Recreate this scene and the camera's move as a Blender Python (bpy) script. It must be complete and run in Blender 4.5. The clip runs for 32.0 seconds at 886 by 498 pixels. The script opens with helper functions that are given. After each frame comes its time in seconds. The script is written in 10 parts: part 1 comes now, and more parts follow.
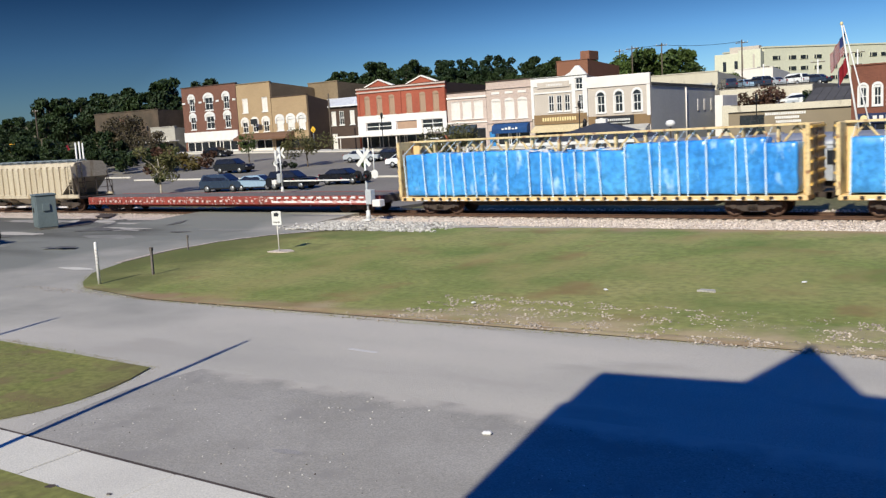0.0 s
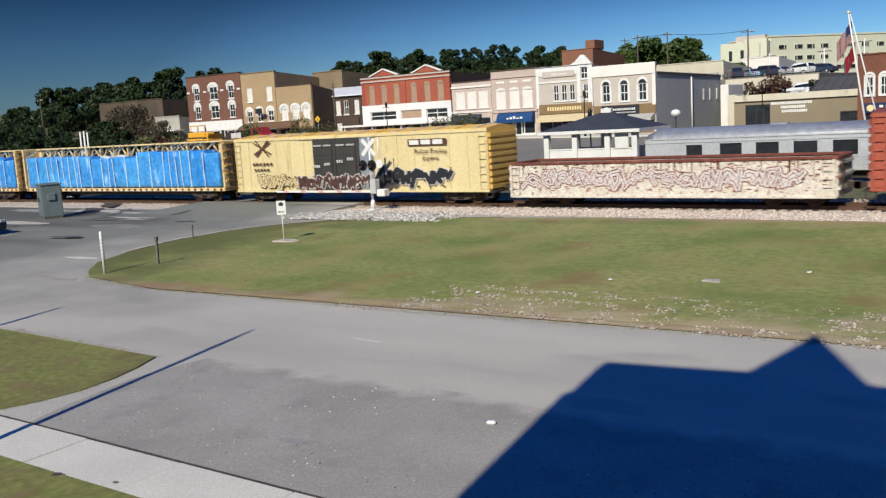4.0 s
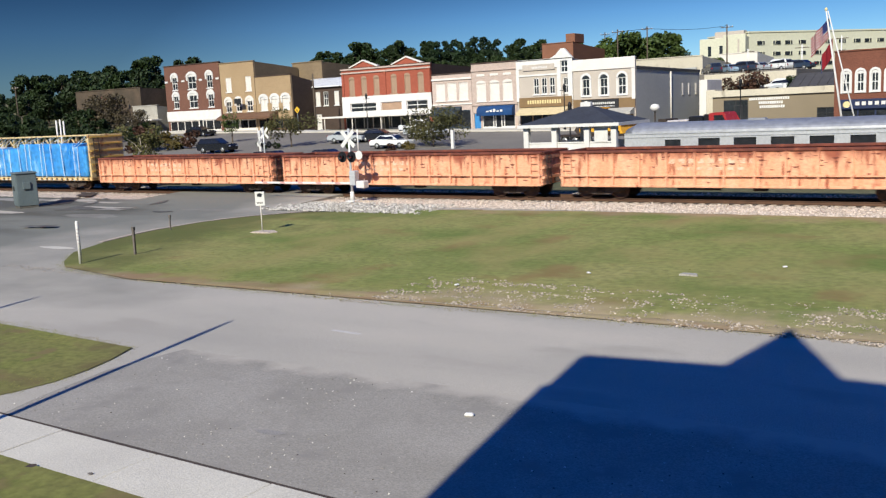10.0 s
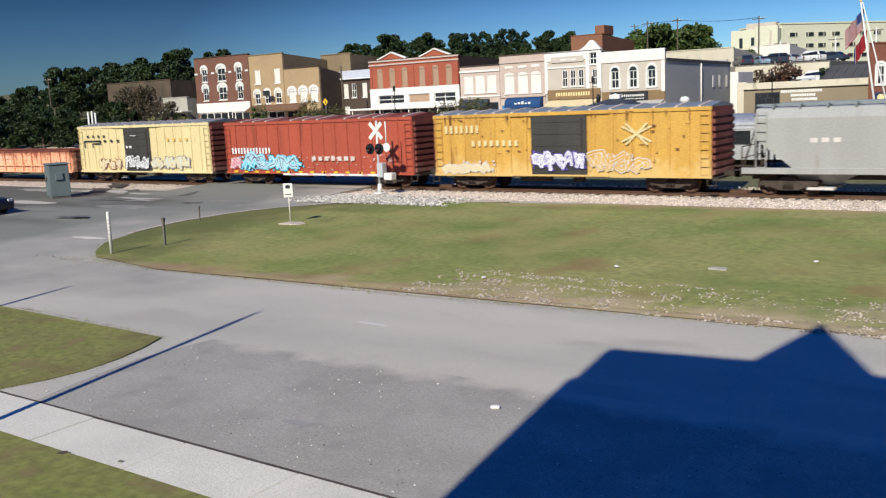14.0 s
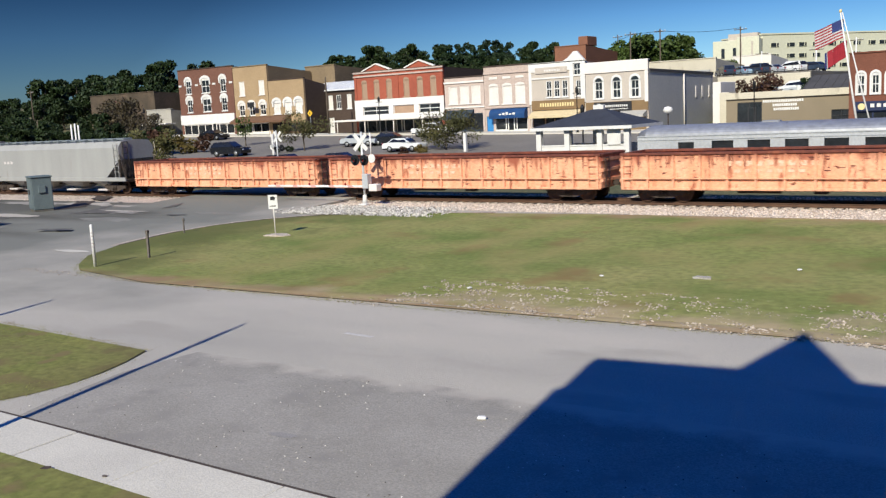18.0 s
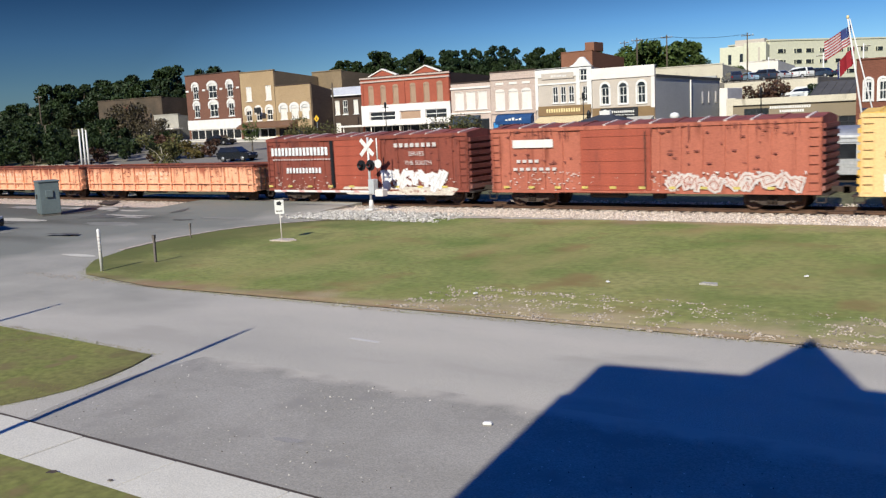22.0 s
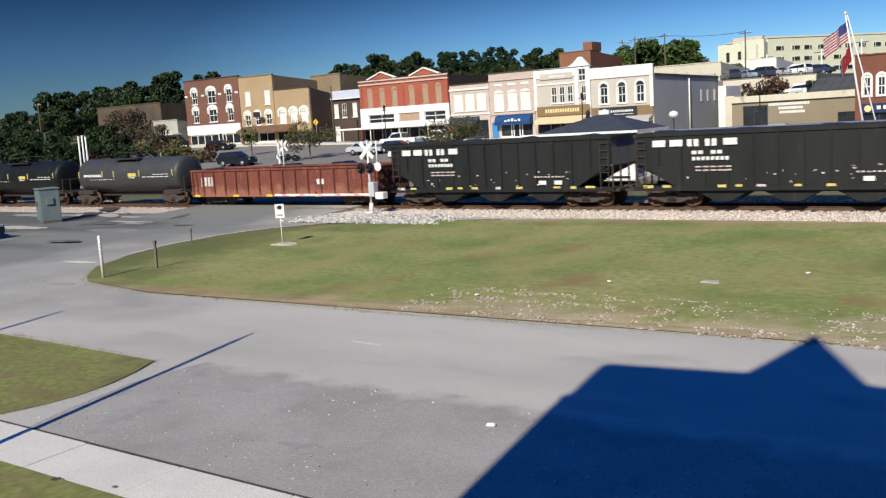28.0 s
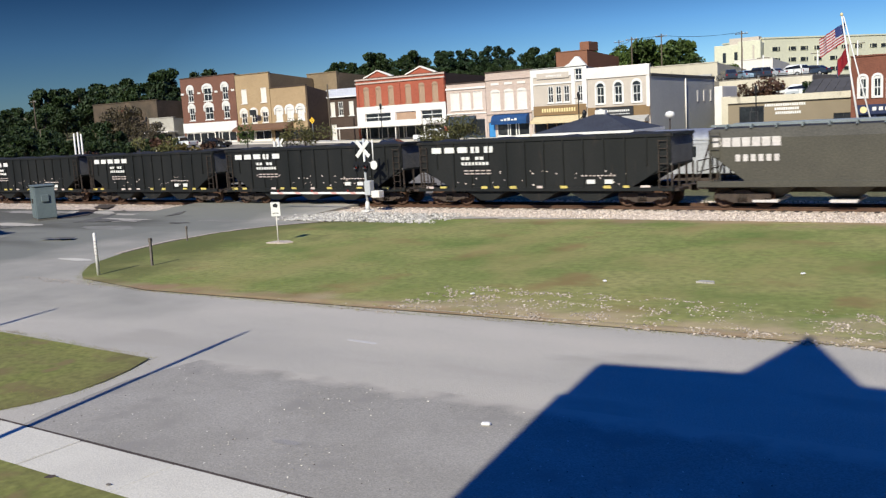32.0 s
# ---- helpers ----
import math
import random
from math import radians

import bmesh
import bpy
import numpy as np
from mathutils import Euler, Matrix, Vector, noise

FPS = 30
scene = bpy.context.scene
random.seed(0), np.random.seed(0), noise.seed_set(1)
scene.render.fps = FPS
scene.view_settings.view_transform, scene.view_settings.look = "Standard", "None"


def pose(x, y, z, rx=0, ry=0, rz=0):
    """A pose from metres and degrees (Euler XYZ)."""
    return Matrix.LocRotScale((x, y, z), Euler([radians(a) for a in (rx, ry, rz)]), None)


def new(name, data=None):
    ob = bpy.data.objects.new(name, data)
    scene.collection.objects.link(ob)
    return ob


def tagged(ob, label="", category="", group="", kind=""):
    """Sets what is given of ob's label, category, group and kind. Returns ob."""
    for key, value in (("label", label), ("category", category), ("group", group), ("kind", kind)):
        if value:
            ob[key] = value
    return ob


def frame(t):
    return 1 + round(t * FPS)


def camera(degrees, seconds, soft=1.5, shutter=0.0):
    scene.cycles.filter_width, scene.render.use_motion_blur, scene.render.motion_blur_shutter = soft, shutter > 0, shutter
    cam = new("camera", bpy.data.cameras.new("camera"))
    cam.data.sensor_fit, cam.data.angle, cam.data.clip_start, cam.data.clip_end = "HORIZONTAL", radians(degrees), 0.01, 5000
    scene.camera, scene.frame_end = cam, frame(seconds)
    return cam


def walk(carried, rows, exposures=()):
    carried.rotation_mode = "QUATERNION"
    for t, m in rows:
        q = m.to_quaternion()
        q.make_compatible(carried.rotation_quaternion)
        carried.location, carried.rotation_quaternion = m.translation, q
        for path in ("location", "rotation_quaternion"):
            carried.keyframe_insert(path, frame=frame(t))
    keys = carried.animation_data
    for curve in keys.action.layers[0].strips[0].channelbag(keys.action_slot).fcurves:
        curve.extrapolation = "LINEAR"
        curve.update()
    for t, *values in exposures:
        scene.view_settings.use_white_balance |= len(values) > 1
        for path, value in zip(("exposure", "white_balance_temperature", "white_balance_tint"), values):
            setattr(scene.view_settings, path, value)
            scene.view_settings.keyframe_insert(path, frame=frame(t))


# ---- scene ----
cam = camera(52.0, 32.0, soft=1.3, shutter=0.2)
EYE = (0.0, 0.0, 5.13)
# seconds, yaw, pitch, roll of a camera that stays in its place and shakes a little
ROWS = [
    (0.0, 34.37, -7.71, 3.33),
    (0.5, 34.19, -7.97, 3.32),
    (1.0, 34.04, -7.89, 3.36),
    (1.5, 33.82, -8.22, 3.26),
    (2.0, 34.12, -8.47, 3.15),
    (2.5, 34.43, -8.70, 3.17),
    (3.0, 34.58, -8.68, 3.30),
    (3.5, 34.66, -8.29, 3.32),
    (5.5, 34.46, -8.85, 3.14),
    (6.0, 34.08, -9.03, 3.05),
    (6.5, 33.65, -9.18, 3.01),
    (7.0, 34.08, -9.30, 2.89),
    (7.5, 34.01, -9.02, 2.79),
    (8.0, 33.71, -9.05, 2.51),
    (8.5, 34.27, -9.05, 2.83),
    (9.0, 33.94, -8.90, 2.84),
    (9.5, 33.87, -9.05, 2.93),
    (10.0, 33.42, -8.89, 2.73),
    (10.5, 33.43, -8.70, 2.43),
    (11.0, 33.55, -8.76, 2.34),
    (11.5, 33.58, -8.87, 2.21),
    (12.0, 34.07, -8.65, 2.21),
    (12.5, 34.13, -8.90, 2.33),
    (13.0, 34.49, -9.12, 2.38),
    (13.5, 34.96, -9.33, 2.57),
    (14.0, 35.16, -9.29, 2.66),
    (14.5, 33.88, -8.49, 2.97),
    (16.5, 34.78, -9.03, 2.89),
    (17.0, 34.50, -9.13, 2.84),
    (17.5, 34.09, -9.17, 2.76),
    (18.0, 34.20, -8.66, 2.88),
    (18.5, 34.13, -8.37, 2.98),
    (19.0, 34.00, -8.25, 3.00),
    (19.5, 33.90, -8.39, 3.05),
    (20.0, 34.06, -8.52, 3.28),
    (20.5, 34.33, -8.77, 3.30),
    (21.0, 34.53, -8.72, 3.19),
    (21.5, 34.15, -8.31, 2.89),
    (22.0, 34.60, -8.30, 2.78),
    (22.5, 34.54, -8.38, 2.75),
    (23.0, 34.42, -8.15, 2.84),
    (23.5, 34.33, -8.28, 2.98),
    (24.0, 32.97, -8.10, 3.13),
    (24.5, 34.00, -8.11, 3.50),
    (26.5, 34.77, -8.38, 3.51),
    (27.0, 34.34, -8.16, 3.55),
    (27.5, 34.39, -7.73, 3.49),
    (28.0, 34.54, -8.19, 3.59),
    (28.5, 34.57, -8.32, 3.43),
    (29.0, 34.40, -8.06, 3.29),
    (29.5, 34.34, -8.27, 3.30),
    (30.0, 34.57, -8.41, 3.43),
    (30.5, 34.46, -8.26, 3.41),
    (31.0, 34.12, -8.30, 3.26),
    (31.5, 34.34, -8.24, 3.22),
    (32.0, 34.32, -8.27, 3.28),
]
walk(cam, [(t, pose(*EYE, 90 + pitch, roll, yaw)) for t, yaw, pitch, roll in ROWS],
     [(0.0, 0.28), (1.5, 0.26), (2.5, 0.15), (3.5, 0.13), (6.0, 0.27), (12.0, 0.30), (24.0, 0.30), (28.0, 0.36), (32.0, 0.36)])

# ---- sky and sun ----
SUN_WAY = Vector((-0.17, 1.0, -0.75)).normalized()
world = bpy.data.worlds.new("sky")
scene.world = world
world.use_nodes = True
wn = world.node_tree
sky = wn.nodes.new("ShaderNodeTexSky")
sky.sky_type = "NISHITA"
sky.sun_disc = False
sky.sun_elevation = math.asin(-SUN_WAY.z)
sky.sun_rotation = 0.0
sky.air_density, sky.dust_density, sky.ozone_density = 0.75, 0.0, 7.0
# the sky deepens from the pale horizon to a dark blue zenith, most of all square to the sun
way = wn.nodes.new("ShaderNodeTexCoord").outputs["Generated"]
axes = wn.nodes.new("ShaderNodeSeparateXYZ")
wn.links.new(way, axes.inputs[0])
depth = wn.nodes.new("ShaderNodeValToRGB")
for at, col in ((0.0, (1.4, 1.55, 1.32)), (0.045, (1.32, 1.54, 1.40)), (0.09, (0.95, 1.24, 1.30)), (0.15, (0.37, 0.60, 0.74)), (0.4, (0.24, 0.95, 2.1)), (1.0, (0.75, 4.3, 8.2))):
    stop = depth.color_ramp.elements.new(at) if 0 < at < 1 else depth.color_ramp.elements[0 if at == 0 else -1]
    stop.position, stop.color = at, (*col, 1.0)
wn.links.new(axes.outputs[2], depth.inputs[0])
from_sun = wn.nodes.new("ShaderNodeVectorMath")
from_sun.operation = "DOT_PRODUCT"
from_sun.inputs[1].default_value = SUN_WAY
wn.links.new(way, from_sun.inputs[0])
square = wn.nodes.new("ShaderNodeMath")
square.operation = "ABSOLUTE"
wn.links.new(from_sun.outputs["Value"], square.inputs[0])
dim = wn.nodes.new("ShaderNodeMapRange")
dim.inputs["From Min"].default_value, dim.inputs["From Max"].default_value = 0.55, 0.82
dim.inputs["To Min"].default_value, dim.inputs["To Max"].default_value = 0.36, 1.0
wn.links.new(square.outputs[0], dim.inputs["Value"])
deep = wn.nodes.new("ShaderNodeVectorMath")
deep.operation = "MULTIPLY"
wn.links.new(sky.outputs[0], deep.inputs[0])
wn.links.new(depth.outputs[0], deep.inputs[1])
dimmed = wn.nodes.new("ShaderNodeVectorMath")
dimmed.operation = "SCALE"
wn.links.new(deep.outputs[0], dimmed.inputs[0])
wn.links.new(dim.outputs["Result"], dimmed.inputs["Scale"])
wn.links.new(dimmed.outputs[0], wn.nodes["Background"].inputs[0])
wn.nodes["Background"].inputs[1].default_value = 0.05
sun = new("sun", bpy.data.lights.new("sun", "SUN"))
sun.data.energy, sun.data.angle, sun.data.color = 5.0, radians(0.55), (1.0, 0.92, 0.66)
sun.rotation_mode = "QUATERNION"
sun.rotation_quaternion = SUN_WAY.to_track_quat("-Z", "Y")
scene.view_settings.use_white_balance = True
scene.view_settings.white_balance_temperature, scene.view_settings.white_balance_tint = 5750, 14


# ---- small builders ----
def box(bm, x0, x1, y0, y1, z0, z1):
    v = [bm.verts.new((x, y, z)) for z in (z0, z1) for y in (y0, y1) for x in (x0, x1)]
    for f in ((0, 2, 3, 1), (4, 5, 7, 6), (0, 1, 5, 4), (2, 6, 7, 3), (0, 4, 6, 2), (1, 3, 7, 5)):
        bm.faces.new([v[i] for i in f])
    return v


def soft_box(bm, x0, x1, y0, y1, z0, z1, b=0.02):
    tmp = bmesh.new()
    box(tmp, x0, x1, y0, y1, z0, z1)
    bmesh.ops.bevel(tmp, geom=tmp.edges[:], offset=b, segments=1, affect="EDGES")
    merge(bm, tmp)


def merge(bm, tmp, m=None):
    if m is not None:
        bmesh.ops.transform(tmp, matrix=m, verts=tmp.verts)
    table = {v: bm.verts.new(v.co) for v in tmp.verts}
    for f in tmp.faces:
        g = bm.faces.new([table[v] for v in f.verts])
        g.smooth = f.smooth
    tmp.free()


def rod(bm, a, b, r0, r1=None, n=8, caps=True):
    a, b = Vector(a), Vector(b)
    r1 = r0 if r1 is None else r1
    q = (b - a).to_track_quat("Z", "Y")
    rings = []
    for c, r in ((a, r0), (b, r1)):
        rings.append([bm.verts.new(c + q @ Vector((r * math.cos(i * math.tau / n), r * math.sin(i * math.tau / n), 0))) for i in range(n)])
    for i in range(n):
        f = bm.faces.new((rings[0][i], rings[0][(i + 1) % n], rings[1][(i + 1) % n], rings[1][i]))
        f.smooth = n > 6
    if caps:
        bm.faces.new(rings[0][::-1])
        bm.faces.new(rings[1])


def prism(bm, poly, d0, d1, plane="xz"):
    """A flat outline pushed from d0 to d1 along the third axis."""
    def at(p, d):
        return (p[0], d, p[1]) if plane == "xz" else (p[0], p[1], d) if plane == "xy" else (d, p[0], p[1])
    a, b = [bm.verts.new(at(p, d0)) for p in poly], [bm.verts.new(at(p, d1)) for p in poly]
    bm.faces.new(a)
    bm.faces.new(b[::-1])
    for i in range(len(poly)):
        j = (i + 1) % len(poly)
        bm.faces.new((a[i], b[i], b[j], a[j]))


def lathe(bm, profile, n=16, axis="x"):
    rings = []
    for s, r in profile:
        ring = []
        for i in range(n):
            c, d = r * math.cos(i * math.tau / n), r * math.sin(i * math.tau / n)
            ring.append(bm.verts.new((s, c, d) if axis == "x" else (c, s, d) if axis == "y" else (c, d, s)))
        rings.append(ring)
    for p, q in zip(rings, rings[1:]):
        for i in range(n):
            bm.faces.new((p[i], p[(i + 1) % n], q[(i + 1) % n], q[i])).smooth = True
    bm.faces.new(rings[0][::-1])
    bm.faces.new(rings[-1])


def mesh_of(bm, name, material):
    bmesh.ops.recalc_face_normals(bm, faces=bm.faces[:])
    me = bpy.data.meshes.new(name)
    bm.to_mesh(me)
    bm.free()
    me.materials.append(material)
    return me


def part(name, bm, material, parent, label="", at=None):
    """One mesh object under a thing or under a part."""
    me = bm if isinstance(bm, bpy.types.Mesh) else mesh_of(bm, name, material)
    ob = new(name, me)
    ob.parent = parent
    if at is not None:
        ob.matrix_basis = at
    return tagged(ob, label)


def thing(name, label, category, at=None, group="", kind=""):
    ob = new(name)
    ob.empty_display_size = 0.2
    if at is not None:
        ob.matrix_basis = at
    return tagged(ob, label, category, group, kind)


def solid(name, bm, material, label, category, group="", kind="", at=None):
    ob = new(name, mesh_of(bm, name, material))
    if at is not None:
        ob.matrix_basis = at
    return tagged(ob, label, category, group, kind)


# ---- materials ----
def mat(name, c1, c2=None, rough=0.8, size=1.5, fine=25.0, bump=0.15, metal=0.0, spread=0.5, rust=None, rust_at=0.62, stretch=(1, 1, 1), spec=0.35, random_tint=0.0, grain=0.25, bands=None):
    """Two scales of noise between two colours, fine relief, and, where rust is given, stains (on the blue wrap, painted
    glare) of that colour that run along stretch.
    """
    m = bpy.data.materials.new(name)
    m.use_nodes = True
    t = m.node_tree
    n, link = t.nodes, t.links.new
    b = n["Principled BSDF"]
    c2 = c2 or tuple(v * 0.75 for v in c1)
    co = n.new("ShaderNodeTexCoord").outputs["Object"]
    mp = n.new("ShaderNodeMapping")
    mp.inputs["Scale"].default_value = stretch
    link(co, mp.inputs[0])

    def noise_of(scale, detail, source):
        x = n.new("ShaderNodeTexNoise")
        x.inputs["Scale"].default_value, x.inputs["Detail"].default_value = scale, detail
        link(source, x.inputs["Vector"])
        return x.outputs["Fac"]

    def ramp(source, lo, hi):
        x = n.new("ShaderNodeMapRange")
        x.inputs["From Min"].default_value, x.inputs["From Max"].default_value = lo, hi
        link(source, x.inputs["Value"])
        return x.outputs["Result"]

    def blend(fac, a, c, mode="MIX"):
        x = n.new("ShaderNodeMix")
        x.data_type, x.blend_type = "RGBA", mode
        for s, v in ((x.inputs[0], fac), (x.inputs[6], a), (x.inputs[7], c)):
            if isinstance(v, (tuple, float, int)):
                s.default_value = (*v, 1.0) if isinstance(v, tuple) else v
            else:
                link(v, s)
        return x.outputs[2]

    big = noise_of(size, 4.0, mp.outputs[0])
    small = noise_of(fine, 3.0, co)
    colour = blend(ramp(big, 0.5 - spread * 0.5, 0.5 + spread * 0.5), c1, c2)
    shade = n.new("ShaderNodeMapRange")
    shade.inputs["To Min"].default_value, shade.inputs["To Max"].default_value = 1 - grain, 1 + grain
    shade.inputs["From Min"].default_value, shade.inputs["From Max"].default_value = 0.3, 0.7
    link(small, shade.inputs["Value"])
    grey = n.new("ShaderNodeCombineColor")
    for i in range(3):
        link(shade.outputs["Result"], grey.inputs[i])
    colour = blend(1.0, colour, grey.outputs[0], "MULTIPLY")
    rough_out = None
    if rust:
        mask = ramp(noise_of(size * 2.3, 6.0, mp.outputs[0]), rust_at, rust_at + 0.12)
        colour = blend(mask, colour, rust)
    if random_tint:
        info = n.new("ShaderNodeObjectInfo").outputs["Random"]
        tint = n.new("ShaderNodeMapRange")
        tint.inputs["To Min"].default_value, tint.inputs["To Max"].default_value = 1 - random_tint, 1 + random_tint
        link(info, tint.inputs["Value"])
        g2 = n.new("ShaderNodeCombineColor")
        for i in range(3):
            link(tint.outputs["Result"], g2.inputs[i])
        colour = blend(1.0, colour, g2.outputs[0], "MULTIPLY")
    link(colour, b.inputs["Base Color"])
    rr = n.new("ShaderNodeMapRange")
    rr.inputs["To Min"].default_value, rr.inputs["To Max"].default_value = max(rough - 0.1, 0.03), min(rough + 0.1, 1.0)
    link(big, rr.inputs["Value"])
    link(rr.outputs["Result"], b.inputs["Roughness"])
    b.inputs["Metallic"].default_value = metal
    b.inputs["Specular IOR Level"].default_value = spec
    if bump:
        bp = n.new("ShaderNodeBump")
        bp.inputs["Strength"].default_value, bp.inputs["Distance"].default_value = bump, 0.02
        link(small, bp.inputs["Height"])
        link(bp.outputs[0], b.inputs["Normal"])
    return m


def brick_mat(name, c1, c2, mortar, scale=1.0, row=0.075, length=0.22):
    """Brick courses on upright walls that run along x or y."""
    m = mat(name, c1, c2, rough=0.88, size=0.35, fine=12)
    t = m.node_tree
    n, link = t.nodes, t.links.new
    b = n["Principled BSDF"]
    co = n.new("ShaderNodeTexCoord").outputs["Object"]
    sep = n.new("ShaderNodeSeparateXYZ")
    link(co, sep.inputs[0])
    add = n.new("ShaderNodeMath")
    link(sep.outputs[0], add.inputs[0])
    link(sep.outputs[1], add.inputs[1])
    com = n.new("ShaderNodeCombineXYZ")
    link(add.outputs[0], com.inputs[0])
    link(sep.outputs[2], com.inputs[1])
    br = n.new("ShaderNodeTexBrick")
    br.inputs["Scale"].default_value = 1.0 * scale
    br.inputs["Brick Width"].default_value, br.inputs["Row Height"].default_value, br.inputs["Mortar Size"].default_value = length, row, 0.006
    br.inputs["Color1"].default_value, br.inputs["Color2"].default_value, br.inputs["Mortar"].default_value = (1, 1, 1, 1), (0.72, 0.72, 0.72, 1), (*[0.9 * v for v in mortar], 1)
    link(com.outputs[0], br.inputs["Vector"])
    old = b.inputs["Base Color"].links[0].from_socket
    x = n.new("ShaderNodeMix")
    x.data_type, x.blend_type = "RGBA", "MULTIPLY"
    x.inputs[0].default_value = 0.8
    link(old, x.inputs[6])
    link(br.outputs["Color"], x.inputs[7])
    link(x.outputs[2], b.inputs["Base Color"])
    return m


def plain_mat(name, c, rough=0.5, metal=0.0, **kw):
    return mat(name, c, tuple(v * 0.85 for v in c), rough=rough, metal=metal, size=2.0, grain=0.1, bump=0.05, **kw)


M = {}
M["asphalt"] = mat("asphalt", (0.46, 0.415, 0.35), (0.33, 0.305, 0.265), rough=0.9, size=0.16, fine=45, bump=0.5, grain=0.2, spread=0.45, rust=(0.34, 0.31, 0.265), rust_at=0.56, stretch=(0.6, 1.6, 1))
M["asphalt_lot"] = mat("asphalt_lot", (0.31, 0.285, 0.25), (0.245, 0.225, 0.195), rough=0.92, size=0.5, fine=30, bump=0.35, grain=0.18, spread=0.4, rust=(0.24, 0.22, 0.195), rust_at=0.56)
M["asphalt_worn"] = mat("asphalt_worn", (0.23, 0.22, 0.19), (0.17, 0.16, 0.14), rough=0.92, size=0.6, fine=30, bump=0.4, grain=0.2)
M["asphalt_street"] = mat("asphalt_street", (0.20, 0.18, 0.155), (0.15, 0.135, 0.115), rough=0.9, size=0.12, fine=20, bump=0.3)
M["concrete"] = mat("concrete", (0.58, 0.54, 0.46), (0.48, 0.445, 0.385), rough=0.9, size=0.7, fine=40, bump=0.3, grain=0.15)
M["grass"] = mat("grass", (0.125, 0.14, 0.028), (0.205, 0.185, 0.06), rough=0.95, size=0.5, fine=6, bump=0.5, grain=0.25, spread=0.45, rust=(0.165, 0.13, 0.05), rust_at=0.53)
M["island"] = mat("island_grass", (0.15, 0.185, 0.036), (0.265, 0.24, 0.085), rough=0.95, size=0.15, fine=4, bump=0.5, grain=0.22, spread=0.5, rust=(0.20, 0.145, 0.05), rust_at=0.56)


def worn_or_dim_edge(m, y0, y1, dry, axis=1, scale=0.45, most=0.85, stretch=(1, 1, 1), side=None):
    """Wear, or lens dimming put into the colour, that thins out from one side of a surface, broken up by noise."""
    t = m.node_tree
    n, link = t.nodes, t.links.new
    b = n["Principled BSDF"]
    co = n.new("ShaderNodeTexCoord").outputs["Object"]
    sep = n.new("ShaderNodeSeparateXYZ")
    link(co, sep.inputs[0])
    fall = n.new("ShaderNodeMapRange")
    fall.inputs["From Min"].default_value, fall.inputs["From Max"].default_value = y0, y1
    fall.inputs["To Min"].default_value, fall.inputs["To Max"].default_value = 0.42, -0.3
    link(sep.outputs[axis], fall.inputs["Value"])
    x = n.new("ShaderNodeTexNoise")
    x.inputs["Scale"].default_value, x.inputs["Detail"].default_value = scale, 5.0
    mp = n.new("ShaderNodeMapping")
    mp.inputs["Scale"].default_value = stretch
    link(co, mp.inputs[0])
    link(mp.outputs[0], x.inputs["Vector"])
    add = n.new("ShaderNodeMath")
    link(fall.outputs["Result"], add.inputs[0])
    link(x.outputs["Fac"], add.inputs[1])
    if side:
        less = n.new("ShaderNodeMapRange")
        less.inputs["From Min"].default_value, less.inputs["From Max"].default_value = side
        less.inputs["To Min"].default_value, less.inputs["To Max"].default_value = -0.3, 0.04
        link(sep.outputs[0], less.inputs["Value"])
        both = n.new("ShaderNodeMath")
        link(add.outputs[0], both.inputs[0])
        link(less.outputs["Result"], both.inputs[1])
        add = both
    mask = n.new("ShaderNodeMapRange")
    mask.inputs["From Min"].default_value, mask.inputs["From Max"].default_value = 0.52, 0.78
    mask.inputs["To Max"].default_value = most
    link(add.outputs[0], mask.inputs["Value"])
    old = b.inputs["Base Color"].links[0].from_socket
    mix = n.new("ShaderNodeMix")
    mix.data_type = "RGBA"
    link(mask.outputs["Result"], mix.inputs[0])
    link(old, mix.inputs[6])
    mix.inputs[7].default_value = (*dry, 1.0)
    link(mix.outputs[2], b.inputs["Base Color"])


worn_or_dim_edge(M["island"], -900.0, 900.0, (0.082, 0.135, 0.017), scale=0.2, most=0.85, stretch=(0.8, 1.2, 1))
worn_or_dim_edge(M["island"], -900.0, 900.0, (0.29, 0.235, 0.085), scale=0.33, most=0.7, stretch=(1.1, 0.7, 1))
worn_or_dim_edge(M["island"], 18.8, 23.5, (0.36, 0.275, 0.165), side=(-24.0, -10.0))
worn_or_dim_edge(M["island"], 18.2, 21.2, (0.25, 0.16, 0.085), scale=0.8, most=0.8)
worn_or_dim_edge(M["island"], -35.0, -22.0, (0.09, 0.095, 0.022), axis=0, scale=0.3, most=0.8)
worn_or_dim_edge(M["island"], 38.6, 34.0, (0.30, 0.20, 0.12), scale=0.5, most=0.75, stretch=(0.6, 1, 1))
worn_or_dim_edge(M["grass"], -900.0, 900.0, (0.075, 0.07, 0.022), scale=0.5, most=0.6)
worn_or_dim_edge(M["asphalt_lot"], 13.7, 12.3, (0.41, 0.37, 0.315), scale=0.9, most=0.95)
# asphalt darkens toward the left: lens-edge dimming put into its colour
worn_or_dim_edge(M["asphalt"], -46.0, -12.0, (0.16, 0.16, 0.135), axis=0, scale=0.1, most=0.92)
worn_or_dim_edge(M["asphalt"], -59.0, -31.0, (0.085, 0.08, 0.065), axis=0, scale=0.16, most=0.9, stretch=(0.6, 1.6, 1))
M["asphalt_crack"] = mat("dark_asphalt_crack", (0.07, 0.065, 0.06), (0.14, 0.13, 0.115), rough=0.95, size=3, fine=20, bump=0.4)
